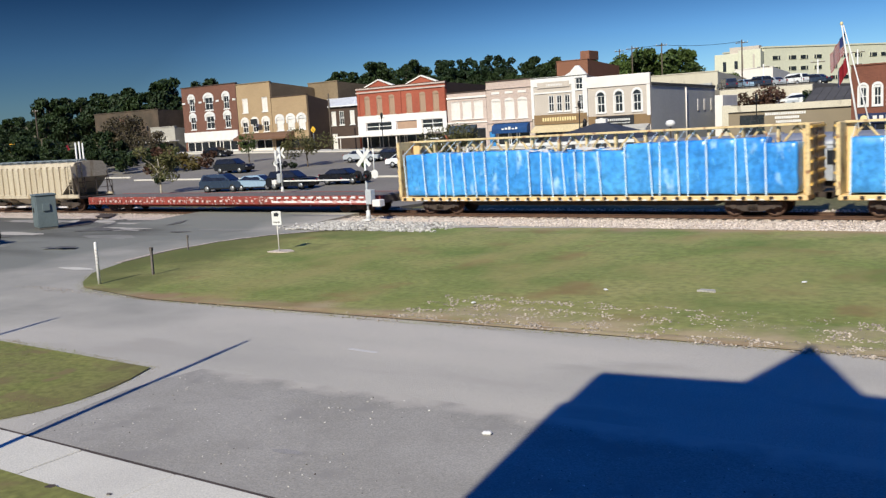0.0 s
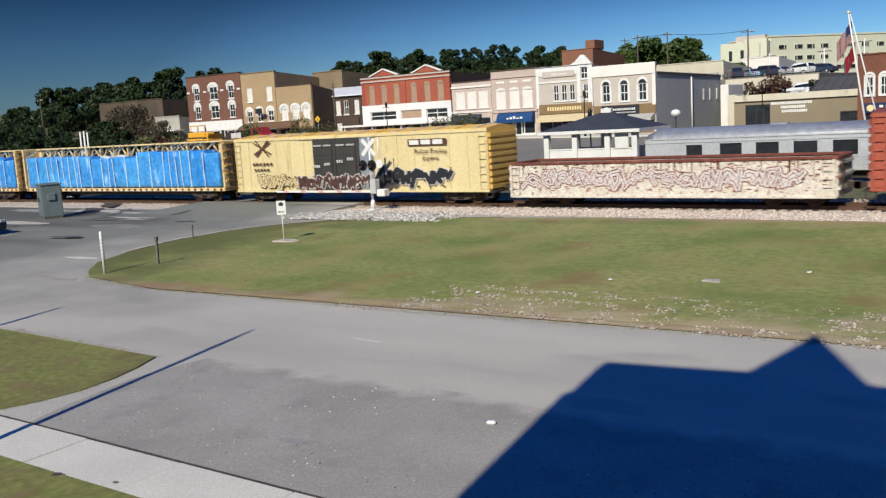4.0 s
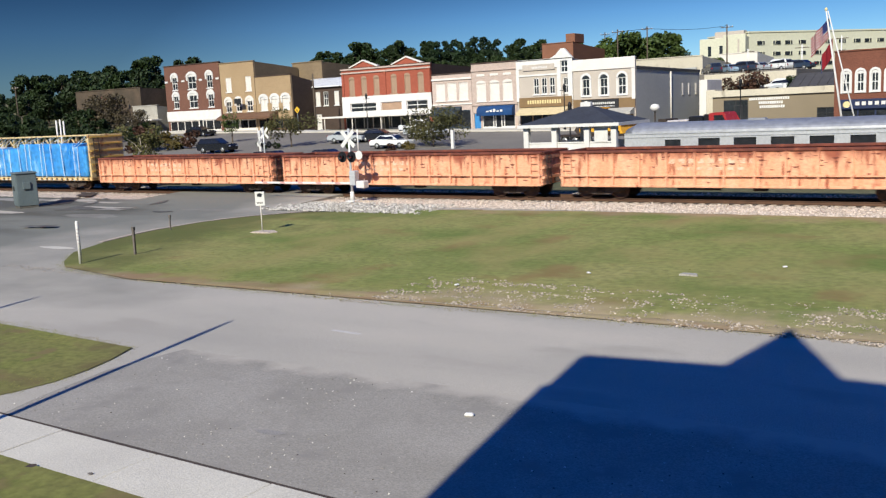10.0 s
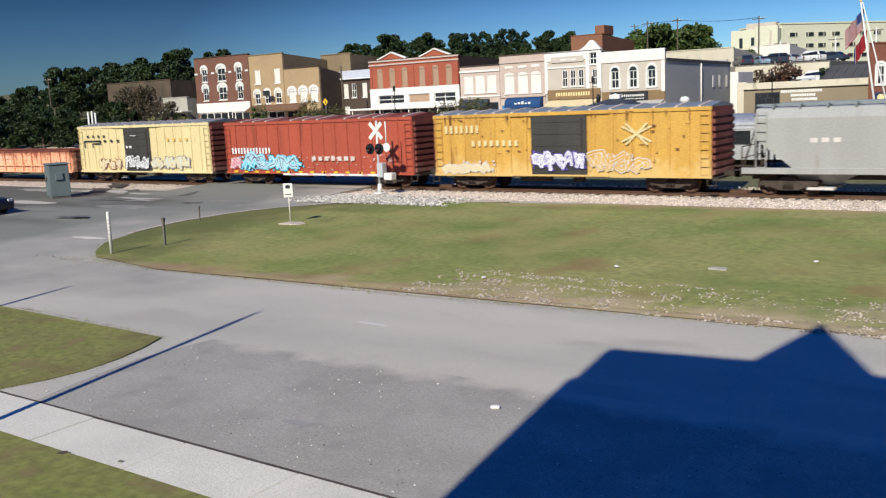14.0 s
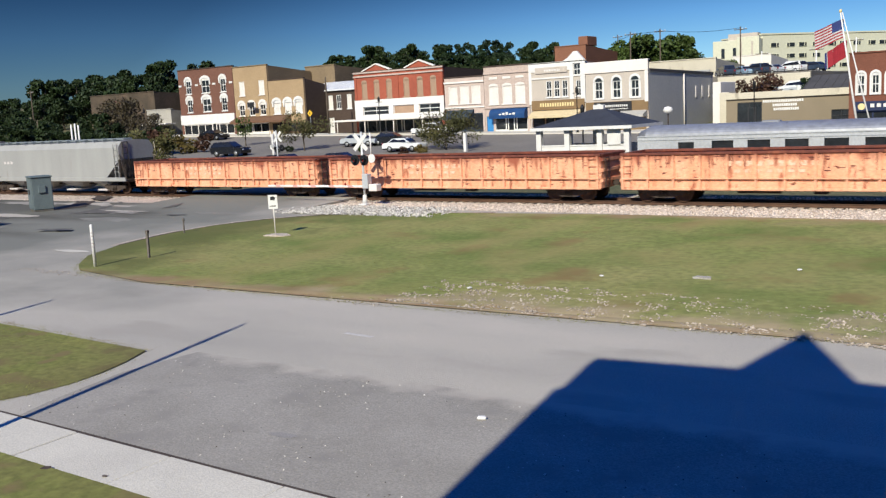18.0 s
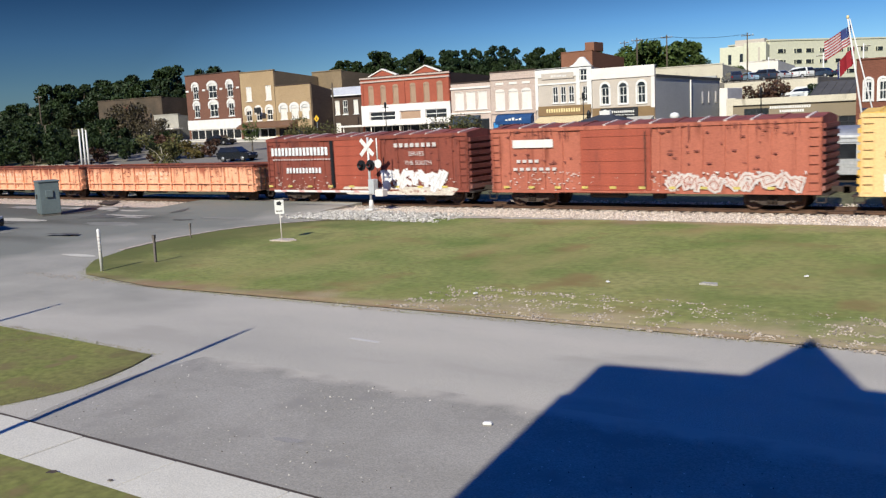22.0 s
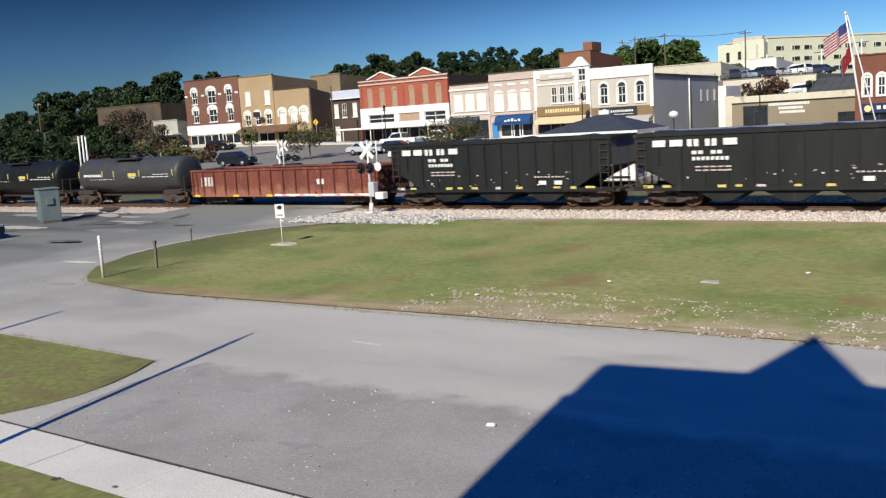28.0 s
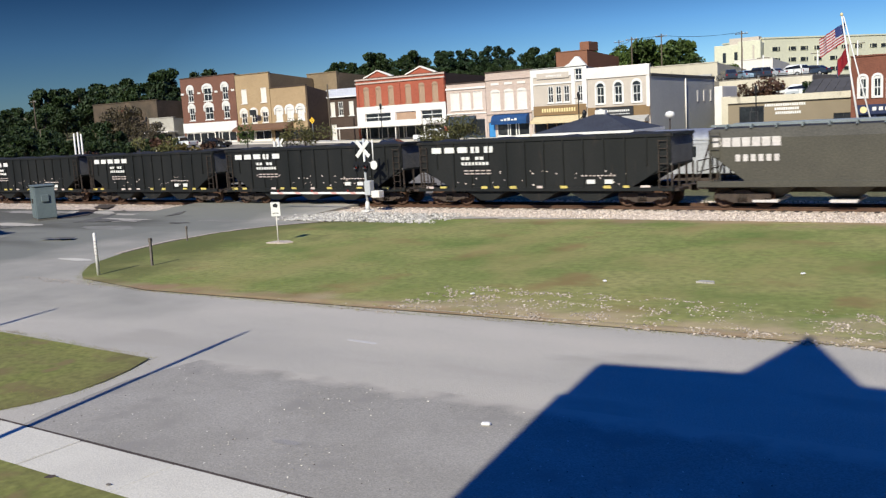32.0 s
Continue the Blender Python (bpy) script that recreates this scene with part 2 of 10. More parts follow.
M["blade"] = mat("grass_blades", (0.15, 0.185, 0.036), (0.265, 0.24, 0.085), rough=0.95, size=0.15, fine=4, bump=0, grain=0.22, spread=0.5, rust=(0.20, 0.145, 0.05), rust_at=0.56, spec=0.05)
M["earth"] = mat("earth", (0.12, 0.105, 0.05), (0.07, 0.075, 0.03), rough=0.95, size=0.05, fine=4, bump=0.6, grain=0.4)
M["ballast"] = mat("ballast", (0.52, 0.43, 0.355), (0.36, 0.29, 0.235), rough=0.95, size=0.8, fine=14, bump=1.0, grain=0.5)
def per_stone(m, low, high):
    """Each loose stone takes a brightness of its own."""
    t = m.node_tree
    n, link = t.nodes, t.links.new
    b = n["Principled BSDF"]
    old = b.inputs["Base Color"].links[0].from_socket
    rnd = n.new("ShaderNodeNewGeometry").outputs["Random Per Island"]
    rng = n.new("ShaderNodeMapRange")
    rng.inputs["To Min"].default_value, rng.inputs["To Max"].default_value = low, high
    link(rnd, rng.inputs["Value"])
    grey = n.new("ShaderNodeCombineColor")
    for i in range(3):
        link(rng.outputs["Result"], grey.inputs[i])
    x = n.new("ShaderNodeMix")
    x.data_type, x.blend_type = "RGBA", "MULTIPLY"
    x.inputs[0].default_value = 1.0
    link(old, x.inputs[6])
    link(grey.outputs[0], x.inputs[7])
    link(x.outputs[2], b.inputs["Base Color"])


M["stone"] = mat("crushed_stone", (0.62, 0.525, 0.445), (0.40, 0.33, 0.27), rough=0.9, size=6, fine=30, bump=0.3, grain=0.3)
M["white_stone"] = mat("pale_stone", (0.52, 0.49, 0.44), (0.36, 0.33, 0.29), rough=0.9, size=5, fine=30, bump=0.3)
M["edge_stone"] = mat("gravel_in_soil", (0.46, 0.39, 0.32), (0.28, 0.23, 0.18), rough=0.9, size=6, fine=30, bump=0.3, grain=0.3)
per_stone(M["edge_stone"], 0.5, 1.3)
per_stone(M["stone"], 0.7, 1.3)
per_stone(M["white_stone"], 0.45, 1.45)
M["rail"] = mat("rail_steel", (0.14, 0.075, 0.045), (0.08, 0.045, 0.03), rough=0.6, metal=0.4, size=2, fine=30)
M["tie"] = mat("sleeper_wood", (0.075, 0.055, 0.045), (0.045, 0.035, 0.03), rough=0.9, size=3, fine=20)
M["dark_steel"] = mat("dark_steel", (0.035, 0.028, 0.024), (0.06, 0.042, 0.032), rough=0.75, metal=0.2, size=3, fine=25)
M["truck_steel"] = mat("truck_steel", (0.085, 0.06, 0.047), (0.045, 0.035, 0.03), rough=0.8, metal=0.2, size=4, fine=25)
M["black"] = plain_mat("black_paint", (0.012, 0.012, 0.014), 0.45)
M["worn_mark"] = mat("worn_road_paint", (0.50, 0.475, 0.45), (0.43, 0.405, 0.385), rough=0.9, size=2.5, fine=30, bump=0.2)
M["white"] = mat("white_paint", (0.72, 0.70, 0.67), (0.60, 0.58, 0.55), rough=0.6, size=1.2, fine=20, bump=0.05, grain=0.1)
M["yellow_paint"] = plain_mat("yellow_paint", (0.75, 0.45, 0.03), 0.5)
M["glass"] = mat("window_glass", (0.015, 0.017, 0.02), (0.03, 0.032, 0.035), rough=0.12, size=0.6, fine=3, bump=0.02, spec=0.6)
M["grey_metal"] = mat("galvanised_metal", (0.24, 0.27, 0.28), (0.19, 0.21, 0.22), rough=0.5, metal=0.3, size=1.5, fine=20, bump=0.05)
M["red_lens"] = plain_mat("red_lens", (0.25, 0.01, 0.01), 0.25)


# ---- the ground ----
RAIL_Z, TRACK_Y, TRACK2_Y = 0.35, 42.0, 54.0


def smooth(a, b, v):
    k = min(max((v - a) / (b - a), 0.0), 1.0)
    return k * k * (3 - 2 * k)


def street_z(x):
    return 1.75 + 0.02 * min(max(-50 - x, -20), 90)


def gz(x, y):
    """Height of the ground: flat before the tracks, a slope up to the street, then the hill behind the town."""
    z = 0.12 * smooth(24, 37, y)
    z += (street_z(x) - 0.12) * min(max((y - 60) / 38.0, 0.0), 1.0)
    z += (12.0 - 4.0 * smooth(-95, -60, x)) * smooth(112, 230, y) + 6.0 * smooth(230, 330, y) * smooth(-20, -160, x)
    return z


def spread(a, b, step):
    n = max(1, round((b - a) / step))
    return [a + (b - a) * i / n for i in range(n + 1)]


def sheet(name, outline, material, lift, label, category, step=1.5, wave=0.0, kind="structure", parent=None):
    """A ground surface inside an outline whose every crosswise line meets it twice."""
    bm = bmesh.new()
    ys = [p[1] for p in outline]
    y0, y1 = min(ys) + 1e-3, max(ys) - 1e-3
    rows = []
    xs = [p[0] for p in outline]
    cols = max(2, round((max(xs) - min(xs)) / step))
    for y in spread(y0, y1, step):
        cut = []
        for (ax, ay), (bx, by) in zip(outline, outline[1:] + outline[:1]):
            if (ay - y) * (by - y) < 0:
                cut.append(ax + (bx - ax) * (y - ay) / (by - ay))
        l, r = min(cut), max(cut)
        row = []
        for i in range(cols + 1):
            x = l + (r - l) * i / cols
            w = wave * noise.noise(Vector((x * 0.25, y * 0.25, 3.0))) + wave * 0.4 * noise.noise(Vector((x * 1.1, y * 1.1, 7.0)))
            row.append(bm.verts.new((x, y, gz(x, y) + lift + w)))
        rows.append(row)
    for p, q in zip(rows, rows[1:]):
        for i in range(cols):
            bm.faces.new((p[i], p[i + 1], q[i + 1], q[i])).smooth = True
    me = mesh_of(bm, name, material)
    if sum(f.normal.z for f in me.polygons) < 0:
        me.flip_normals()
    ob = new(name, me)
    return tagged(ob, label, category, kind=kind)


def ground():
    xs = spread(-900, -260, 40) + spread(-250, 60, 5) + spread(100, 700, 50)
    ys = spread(-300, -20, 40) + spread(-10, 130, 2.5) + spread(135, 340, 8) + spread(380, 1800, 90)
    bm = bmesh.new()
    grid = [[bm.verts.new((x, y, gz(x, y) - 0.03)) for x in xs] for y in ys]
    for p, q in zip(grid, grid[1:]):
        for i in range(len(xs) - 1):
            bm.faces.new((p[i], p[i + 1], q[i + 1], q[i])).smooth = True
    solid("ground", bm, M["earth"], "dry earth and grass that rises behind the town", "ground", kind="structure")


ISLAND = [(-30.6, 20.0), (-32.6, 21.8), (-34.0, 24.4), (-34.8, 27.6), (-34.6, 30.5), (-33.5, 32.8), (-31.5, 34.8), (-27.5, 36.2), (-21.3, 37.3), (-13.4, 38.1), (-5.4, 38.3), (14, 38.4),
          (14, 20.2), (-2.8, 19.6), (-6.9, 19.25), (-9.7, 19.1), (-14.4, 18.8), (-19.2, 18.75), (-25.1, 18.7), (-29.0, 19.1)]
PATCH = [(-60, 13.6), (-42, 13.6), (-30, 13.45), (-23.9, 13.2), (-21.1, 13.05), (-18.5, 12.95), (-17.3, 12.85), (-16.9, 12.0), (-16.5, 10.7), (-16.7, 9.4), (-17.0, 8.75), (-40, 8.9), (-60, 9.1)]


def in_outline(x, y, outline):
    hit = False
    for (ax, ay), (bx, by) in zip(outline, outline[1:] + outline[:1]):
        if (ay > y) != (by > y) and x < ax + (bx - ax) * (y - ay) / (by - ay):
            hit = not hit
    return hit


def paving():
    sheet("road", [(-110, -6), (40, -6), (40, 39), (-110, 39)], M["asphalt"], 0.004, "worn pale grey asphalt driveway and road, painted dimmer at the left", "road", 2.0)
    sheet("parking_lot", [(-15.6, 8.62), (12, 8.62), (12, 14.2), (-4, 14.1), (-11.5, 13.9), (-16.0, 13.6), (-16.3, 11.5), (-15.9, 9.5)], M["asphalt_lot"], 0.012, "rough dark asphalt strip with loose gravel", "parking lot", 1.0)
    sheet("grass_island", ISLAND, M["island"], 0.03, "mown grass island with dry brown patches", "grass", 0.8, 0.035)
    sheet("grass_verge", PATCH, M["grass"], 0.03, "short grass verge beside the pavement", "grass", 0.8, 0.03)
    sheet("lawn", [(-60, 2.0), (12, 2.0), (12, 7.40), (-60, 7.40)], M["grass"], 0.062, "short lawn before the depot", "grass", 0.8, 0.01)
    # concrete pavement in slabs
    path = tagged(new("pavement"), "pale concrete pavement laid in slabs", "pavement", kind="structure")
    for i in range(26):
        x0 = -50 + i * 2.42
        bm = bmesh.new()
        soft_box(bm, x0, x0 + 2.40, 7.30 + 0.002 * i, 8.62, -0.02, 0.03 + 0.004 * (i % 3), 0.012)
        part("slab", bm, M["concrete"], path)
    bm = bmesh.new()
    box(bm, -50, 12, 8.625, 8.70, -0.02, 0.018)
    solid("soil_joint", bm, M["tie"], "dark soil joint along the pavement", "joint", kind="structure")
    # patched and worn areas of the asphalt, each with an outline of its own
    r = random.Random(12)
    for k, (x, y, w, d, key) in enumerate(((-44, 31, 5, 1.2, "asphalt_worn"), (-39, 34.5, 4, 0.9, "asphalt_worn"), (-50, 27, 5, 1.5, "asphalt_worn"), (-47.5, 34.2, 5, 0.5, "asphalt_lot"), (-54, 31.0, 6, 0.9, "asphalt_lot"),
                                             (-46, 38.0, 6, 0.7, "asphalt_lot"), (-55, 36.8, 6, 1.2, "asphalt_lot"), (-50, 36.2, 5, 0.6, "asphalt_lot"), (-36.8, 36.4, 2.6, 1.2, "ballast"), (-58, 29.5, 6, 1.6, "asphalt_worn"), (-43, 36.6, 3, 0.5, "asphalt_lot"), (-34.9, 22.6, 2.2, 0.5, "concrete"))):
        bm = bmesh.new()
        pts = []
        for i in range(26):
            a = i * math.tau / 26
            q = 1 + 0.45 * noise.noise(Vector((math.cos(a) * 1.6, math.sin(a) * 1.6, k * 3.7))) + r.uniform(-0.12, 0.12)
            pts.append((x + w / 2 * q * math.cos(a), y + d / 2 * q * math.sin(a)))
        bm.faces.new([bm.verts.new((px, py, gz(px, py) + 0.010 + 0.0007 * k)) for px, py in pts])
        solid("worn_patch", bm, M[key], "worn patch in the asphalt surface", "asphalt patch", kind="structure")
    # dark cracks and stains on the driveway, and a shadow painted beside the cabinet
    def blot(name, pts, key, label, category, up=0.026):
        bm = bmesh.new()
        out = []
        for (ax, ay), (bx, by) in zip(pts, pts[1:] + pts[:1]):
            for k in range(6):
                q = k / 6
                x, y = ax + (bx - ax) * q, ay + (by - ay) * q
                w = 0.16 * min(1.0, math.hypot(bx - ax, by - ay))
                out.append((x + w * noise.noise(Vector((x * 2.1, y * 2.1, 9))), y + w * noise.noise(Vector((x * 2.1, y * 2.1, 2)))))
        bm.faces.new([bm.verts.new((x, y, max(gz(x, y), 0.10 + 0.041 * max(y - 34.5, 0) if -48.5 < x < -34.5 else 0) + up)) for x, y in out])
        solid(name, bm, M[key], label, category, kind="structure")
    # each ditch piece is a flat dark patch painted as cast shadow
    blot("ditch", [(-53.4, 33.7), (-52.9, 33.6), (-52.6, 35.4), (-55.2, 38.0), (-55.6, 38.3), (-57.6, 38.2), (-56.3, 37.3), (-54.3, 35.2)], "tie", "cast shadow painted dark from the cabinet to the track", "ditch", 0.03)
    blot("ditch", [(-54.9, 38.12), (-54.3, 38.1), (-55.4, 39.3), (-56.4, 40.3), (-58.6, 40.4), (-57.2, 39.4), (-56.6, 38.6)], "tie", "cast shadow painted dark beside the rails", "ditch", 0.13)
    for pts in ([(-49.7, 32.3), (-47.0, 33.0), (-46.4, 33.6), (-49.4, 34.2), (-50.8, 36.4), (-51.2, 36.3), (-49.9, 33.6)], [(-51.4, 37.6), (-52.6, 38.3), (-53.0, 38.2), (-51.7, 37.4)], [(-45.0, 35.4), (-44.6, 36.3), (-45.5, 37.6), (-45.3, 36.2)],
                [(-43.6, 26.4), (-41.5, 26.9), (-41.9, 27.4), (-43.7, 26.8)], [(-41.5, 33.0), (-40.2, 33.3), (-40.4, 33.6), (-41.9, 33.3)], [(-56.0, 29.0), (-52.0, 29.6), (-52.2, 30.1), (-56.5, 29.6)]):
        blot("asphalt_crack", pts, "asphalt_crack", "dark crumbled crack in the old asphalt", "asphalt crack")
    # street, its kerb and the pavement before the shops
    sheet("street", [(-110, 58), (40, 58), (40, 97.2), (-230, 97.2), (-230, 89), (-122, 80)], M["asphalt_street"], 0.004, "dark grey asphalt street and car park", "street", 4.0)
    bm = bmesh.new()
    for a, b in zip(spread(-200, 30, 5.0), spread(-200, 30, 5.0)[1:]):
        for y0, y1, up in ((97.2, 101.9, 0.16),):
            q = [bm.verts.new((x, y, gz(x, y) + up)) for x, y in ((a, y0), (b, y0), (b, y1), (a, y1))]
            bm.faces.new(q)
            lo = [bm.verts.new((x, y0, gz(x, y0) - 0.05)) for x in (a, b)]
            bm.faces.new((lo[0], lo[1], q[1], q[0]))
    solid("street_pavement", bm, M["concrete"], "concrete pavement and kerb before the shops", "pavement", kind="structure")
    # low kerb between the car park and the street
    for x0, x1, y in ((-93, -42, 69.5), (-120, -97, 72.0)):
        kb = bmesh.new()
        for a, b in zip(spread(x0, x1, 3.0), spread(x0, x1, 3.0)[1:]):
            z = gz((a + b) / 2, y)
            soft_box(kb, a, b - 0.02, y - 0.15, y + 0.15, z - 0.2, z + 0.16, 0.02)
        solid("kerb", kb, M["concrete"], "pale concrete kerb of the car park", "kerb", kind="structure")
    # white arrow-like marks on the driveway
    for x, y, w, d, r in ((-31.6, 22.3, 2.4, 0.42, 24), (-13.6, 16.0, 0.9, 0.12, -4)):
        bm = bmesh.new()
        box(bm, -w / 2, w / 2, -d / 2, d / 2, 0.0, 0.003)
        solid("road_mark", bm, M["worn_mark"], "worn pale paint mark on the asphalt", "road marking", at=pose(x, y, gz(x, y) + 0.006, 0, 0, r))


def stones(name, label, material, count, place, low, high, seed, category="gravel"):
    """Loose stones, too many to count."""
    r = random.Random(seed)
    verts, faces = [], []
    base = [Vector(p) for p in ((1, 0, -0.3), (-0.2, 1, -0.2), (-0.8, -0.7, -0.3), (0.5, 0.3, 0.7), (-0.5, 0.1, 0.8), (0.3, -0.9, 0.3))]
    tris = ((0, 1, 3), (1, 4, 3), (1, 2, 4), (2, 5, 4), (5, 3, 4), (5, 0, 3), (2, 0, 5), (0, 2, 1))
    for _ in range(count):
        x, y, z = place(r)
        s = low + (high - low) * r.random() ** 2
        q = Euler((r.uniform(-0.5, 0.5), r.uniform(-0.5, 0.5), r.uniform(0, 6.3))).to_matrix()
        k = len(verts)
        for p in base:
            w = q @ (Vector((p.x, p.y, p.z * 0.7)) * s * r.uniform(0.75, 1.25))
            verts.append((x + w.x, y + w.y, z + w.z))
        faces += [(a + k, b + k, c + k) for a, b, c in tris]
    me = bpy.data.meshes.new(name)
    me.from_pydata(verts, [], faces)
    me.materials.append(material)
    return tagged(new(name, me), label, category, kind="stuff")


def blades(name, label, outline, count, seed, low=0.03, high=0.09, pale=None, slim=1.0):
    r = random.Random(seed)
    xs, ys = [p[0] for p in outline], [p[1] for p in outline]
    verts, faces = [], []
    while len(faces) < count:
        x, y = r.uniform(max(min(xs), -60), max(xs)), r.uniform(min(ys), max(ys))
        if not in_outline(x, y, outline):
            continue
        if noise.noise(Vector((x * 0.5, y * 0.5, 1.0))) < r.uniform(-0.6, 0.15) or r.random() < 0.12 * (y - 20):
            continue
        h, a, w = r.uniform(low, high), r.uniform(0, 6.28), r.uniform(0.012, 0.035) * slim
        z = gz(x, y) + 0.02
        k = len(verts)
        lx, ly = r.uniform(-0.05, 0.05), r.uniform(-0.05, 0.05)
        verts += [(x - w * math.cos(a), y - w * math.sin(a), z), (x + w * math.cos(a), y + w * math.sin(a), z), (x + lx, y + ly, z + h)]
        faces.append((k, k + 1, k + 2))
    me = bpy.data.meshes.new(name)
    me.from_pydata(verts, [], faces)
    me.materials.append(pale or M["blade"])
    return tagged(new(name, me), label, "grass", kind="stuff")


def tracks():
    for y, x0, x1, nm in ((TRACK_Y, -260, 90, "main railway track on a bed of pale crushed stone"), (TRACK2_Y, -60, 60, "rusty siding track under the display coach")):
        top = RAIL_Z if y == TRACK_Y else RAIL_Z - 0.22
        bm = bmesh.new()
        prism(bm, [(y - 4.0, top - 0.6), (y - 3.95, top - 0.21), (y - 2.0, top - 0.17), (y + 2.0, top - 0.17), (y + 3.4, top - 0.40)], x0, x1, "yz")
        solid("ballast_bed", bm, M["ballast"], "bed of pale pinkish crushed stone", "ballast", kind="structure")
        tr = thing("railway_track", nm, "railway track", kind="structure")
        for s in (-0.7175, 0.7175):
            bm = bmesh.new()
            prism(bm, [(y + s - 0.07, top - 0.17), (y + s + 0.07, top - 0.17), (y + s + 0.02, top - 0.14), (y + s + 0.015, top - 0.05), (y + s + 0.037, top - 0.04), (y + s + 0.037, top), (y + s - 0.037, top), (y + s - 0.037, top - 0.04), (y + s - 0.015, top - 0.05), (y + s - 0.02, top - 0.14)], x0, x1, "yz")
            part("rail", bm, M["rail"], tr)
        bm = bmesh.new()
        soft_box(bm, -0.11, 0.11, -1.3, 1.3, -0.11, 0.04, 0.015)
        me = mesh_of(bm, "sleeper", M["tie"])
        n = 230 if y == TRACK_Y else 60
        for i in range(n):
            x = (-95 if y == TRACK_Y else -26) + i * 0.53
            part("sleeper", me, None, tr, at=pose(x, y, top - 0.19, 0, 0, 0.6 * math.sin(i * 1.7)))


def crossing():
    """Asphalt ramps and the deck between the rails where the road meets the track."""
    x0, x1 = -48.5, -34.5
    t = tagged(new("road_crossing"), "dark asphalt road deck across the rails", "level crossing", kind="structure")
    bm = bmesh.new()
    prism(bm, [(34.5, 0.10), (40.6, RAIL_Z - 0.005), (41.18, RAIL_Z - 0.005), (41.18, 0.0), (34.5, 0.0)], x0, x1, "yz")
    part("ramp", bm, M["asphalt"], t)
    bm = bmesh.new()
    soft_box(bm, x0, x1, 41.36, 42.64, 0.1, RAIL_Z - 0.004, 0.02)
    part("deck", bm, M["asphalt_street"], t)
    bm = bmesh.new()
    prism(bm, [(42.82, 0.0), (42.82, RAIL_Z - 0.005), (44.0, RAIL_Z - 0.01), (52.8, 0.16), (58.2, 0.13), (58.2, 0.0)], x0, x1, "yz")
    part("ramp", bm, M["asphalt_street"], t)


# ---- the train ----
# the paler blue blotches are glare painted into the wrap's colour
M["blue_wrap"] = mat("blue_plastic_wrap", (0.035, 0.20, 0.57), (0.085, 0.33, 0.68), rough=0.3, size=0.6, fine=4, bump=0.6, spread=0.35, grain=0.25, rust=(0.36, 0.58, 0.84), rust_at=0.60, stretch=(1, 1, 0.6))
M["pale_wrap"] = mat("pale_wrap_strap", (0.74, 0.82, 0.86), (0.5, 0.7, 0.84), rough=0.5, size=2)
M["blue_pale"] = mat("creased_wrap", (0.14, 0.40, 0.68), (0.08, 0.33, 0.64), rough=0.4, size=3)
M["car_yellow"] = mat("yellow_freight_paint", (0.72, 0.47, 0.12), (0.62, 0.38, 0.08), rough=0.6, size=0.5, fine=14, bump=0.1, stretch=(1.5, 1, 0.25), rust=(0.38, 0.2, 0.08), rust_at=0.66, grain=0.1)
M["car_pale_yellow"] = mat("pale_yellow_freight_paint", (0.66, 0.55, 0.30), (0.58, 0.47, 0.24), rough=0.6, size=0.5, fine=14, bump=0.1, stretch=(1.5, 1, 0.25), rust=(0.42, 0.29, 0.13), rust_at=0.64, grain=0.12)
M["car_ochre"] = mat("ochre_freight_paint", (0.58, 0.345, 0.065), (0.44, 0.24, 0.045), rough=0.65, size=0.6, fine=14, bump=0.1, stretch=(1.5, 1, 0.2), rust=(0.22, 0.09, 0.03), rust_at=0.6, grain=0.15)
M["car_bright_yellow"] = mat("golden_freight_paint", (0.75, 0.52, 0.25), (0.67, 0.45, 0.19), rough=0.55, size=0.5, fine=14, bump=0.08, stretch=(1.5, 1, 0.25), rust=(0.45, 0.27, 0.1), rust_at=0.64, grain=0.12)
M["car_red"] = mat("boxcar_red_paint", (0.36, 0.082, 0.045), (0.25, 0.058, 0.035), rough=0.65, size=0.6, fine=14, bump=0.1, stretch=(1.5, 1, 0.2), rust=(0.15, 0.04, 0.028), rust_at=0.57, grain=0.16)
M["car_bright_red"] = mat("bright_boxcar_red_paint", (0.385, 0.078, 0.042), (0.30, 0.06, 0.034), rough=0.65, size=0.5, fine=14, bump=0.1, stretch=(1.5, 1, 0.2), rust=(0.22, 0.05, 0.03), rust_at=0.6, grain=0.15)
M["car_oxide"] = mat("dark_oxide_paint", (0.25, 0.062, 0.038), (0.17, 0.045, 0.03), rough=0.7, size=0.6, fine=14, bump=0.1, stretch=(1.5, 1, 0.2), rust=(0.11, 0.035, 0.026), rust_at=0.57, grain=0.16)
M["car_faded_red"] = mat("sun_faded_red_paint", (0.43, 0.135, 0.082), (0.33, 0.10, 0.062), rough=0.7, size=0.5, fine=14, bump=0.1, stretch=(1.5, 1, 0.2), rust=(0.22, 0.06, 0.035), rust_at=0.58, grain=0.15)
M["car_brown"] = mat("oxide_brown_paint", (0.24, 0.065, 0.045), (0.15, 0.045, 0.035), rough=0.7, size=0.6, fine=14, bump=0.1, stretch=(1.5, 1, 0.2), rust=(0.09, 0.03, 0.025), rust_at=0.57, grain=0.15)
M["car_orange"] = mat("faded_orange_paint", (0.78, 0.42, 0.26), (0.68, 0.30, 0.16), rough=0.7, size=1.3, fine=10, bump=0.12, stretch=(1.6, 1, 0.3), rust=(0.32, 0.10, 0.05), rust_at=0.57, grain=0.2)
M["car_rust"] = mat("rusted_gondola_paint", (0.18, 0.05, 0.03), (0.11, 0.036, 0.026), rough=0.8, size=0.9, fine=10, bump=0.15, stretch=(1.6, 1, 0.3), rust=(0.27, 0.085, 0.045), rust_at=0.58)
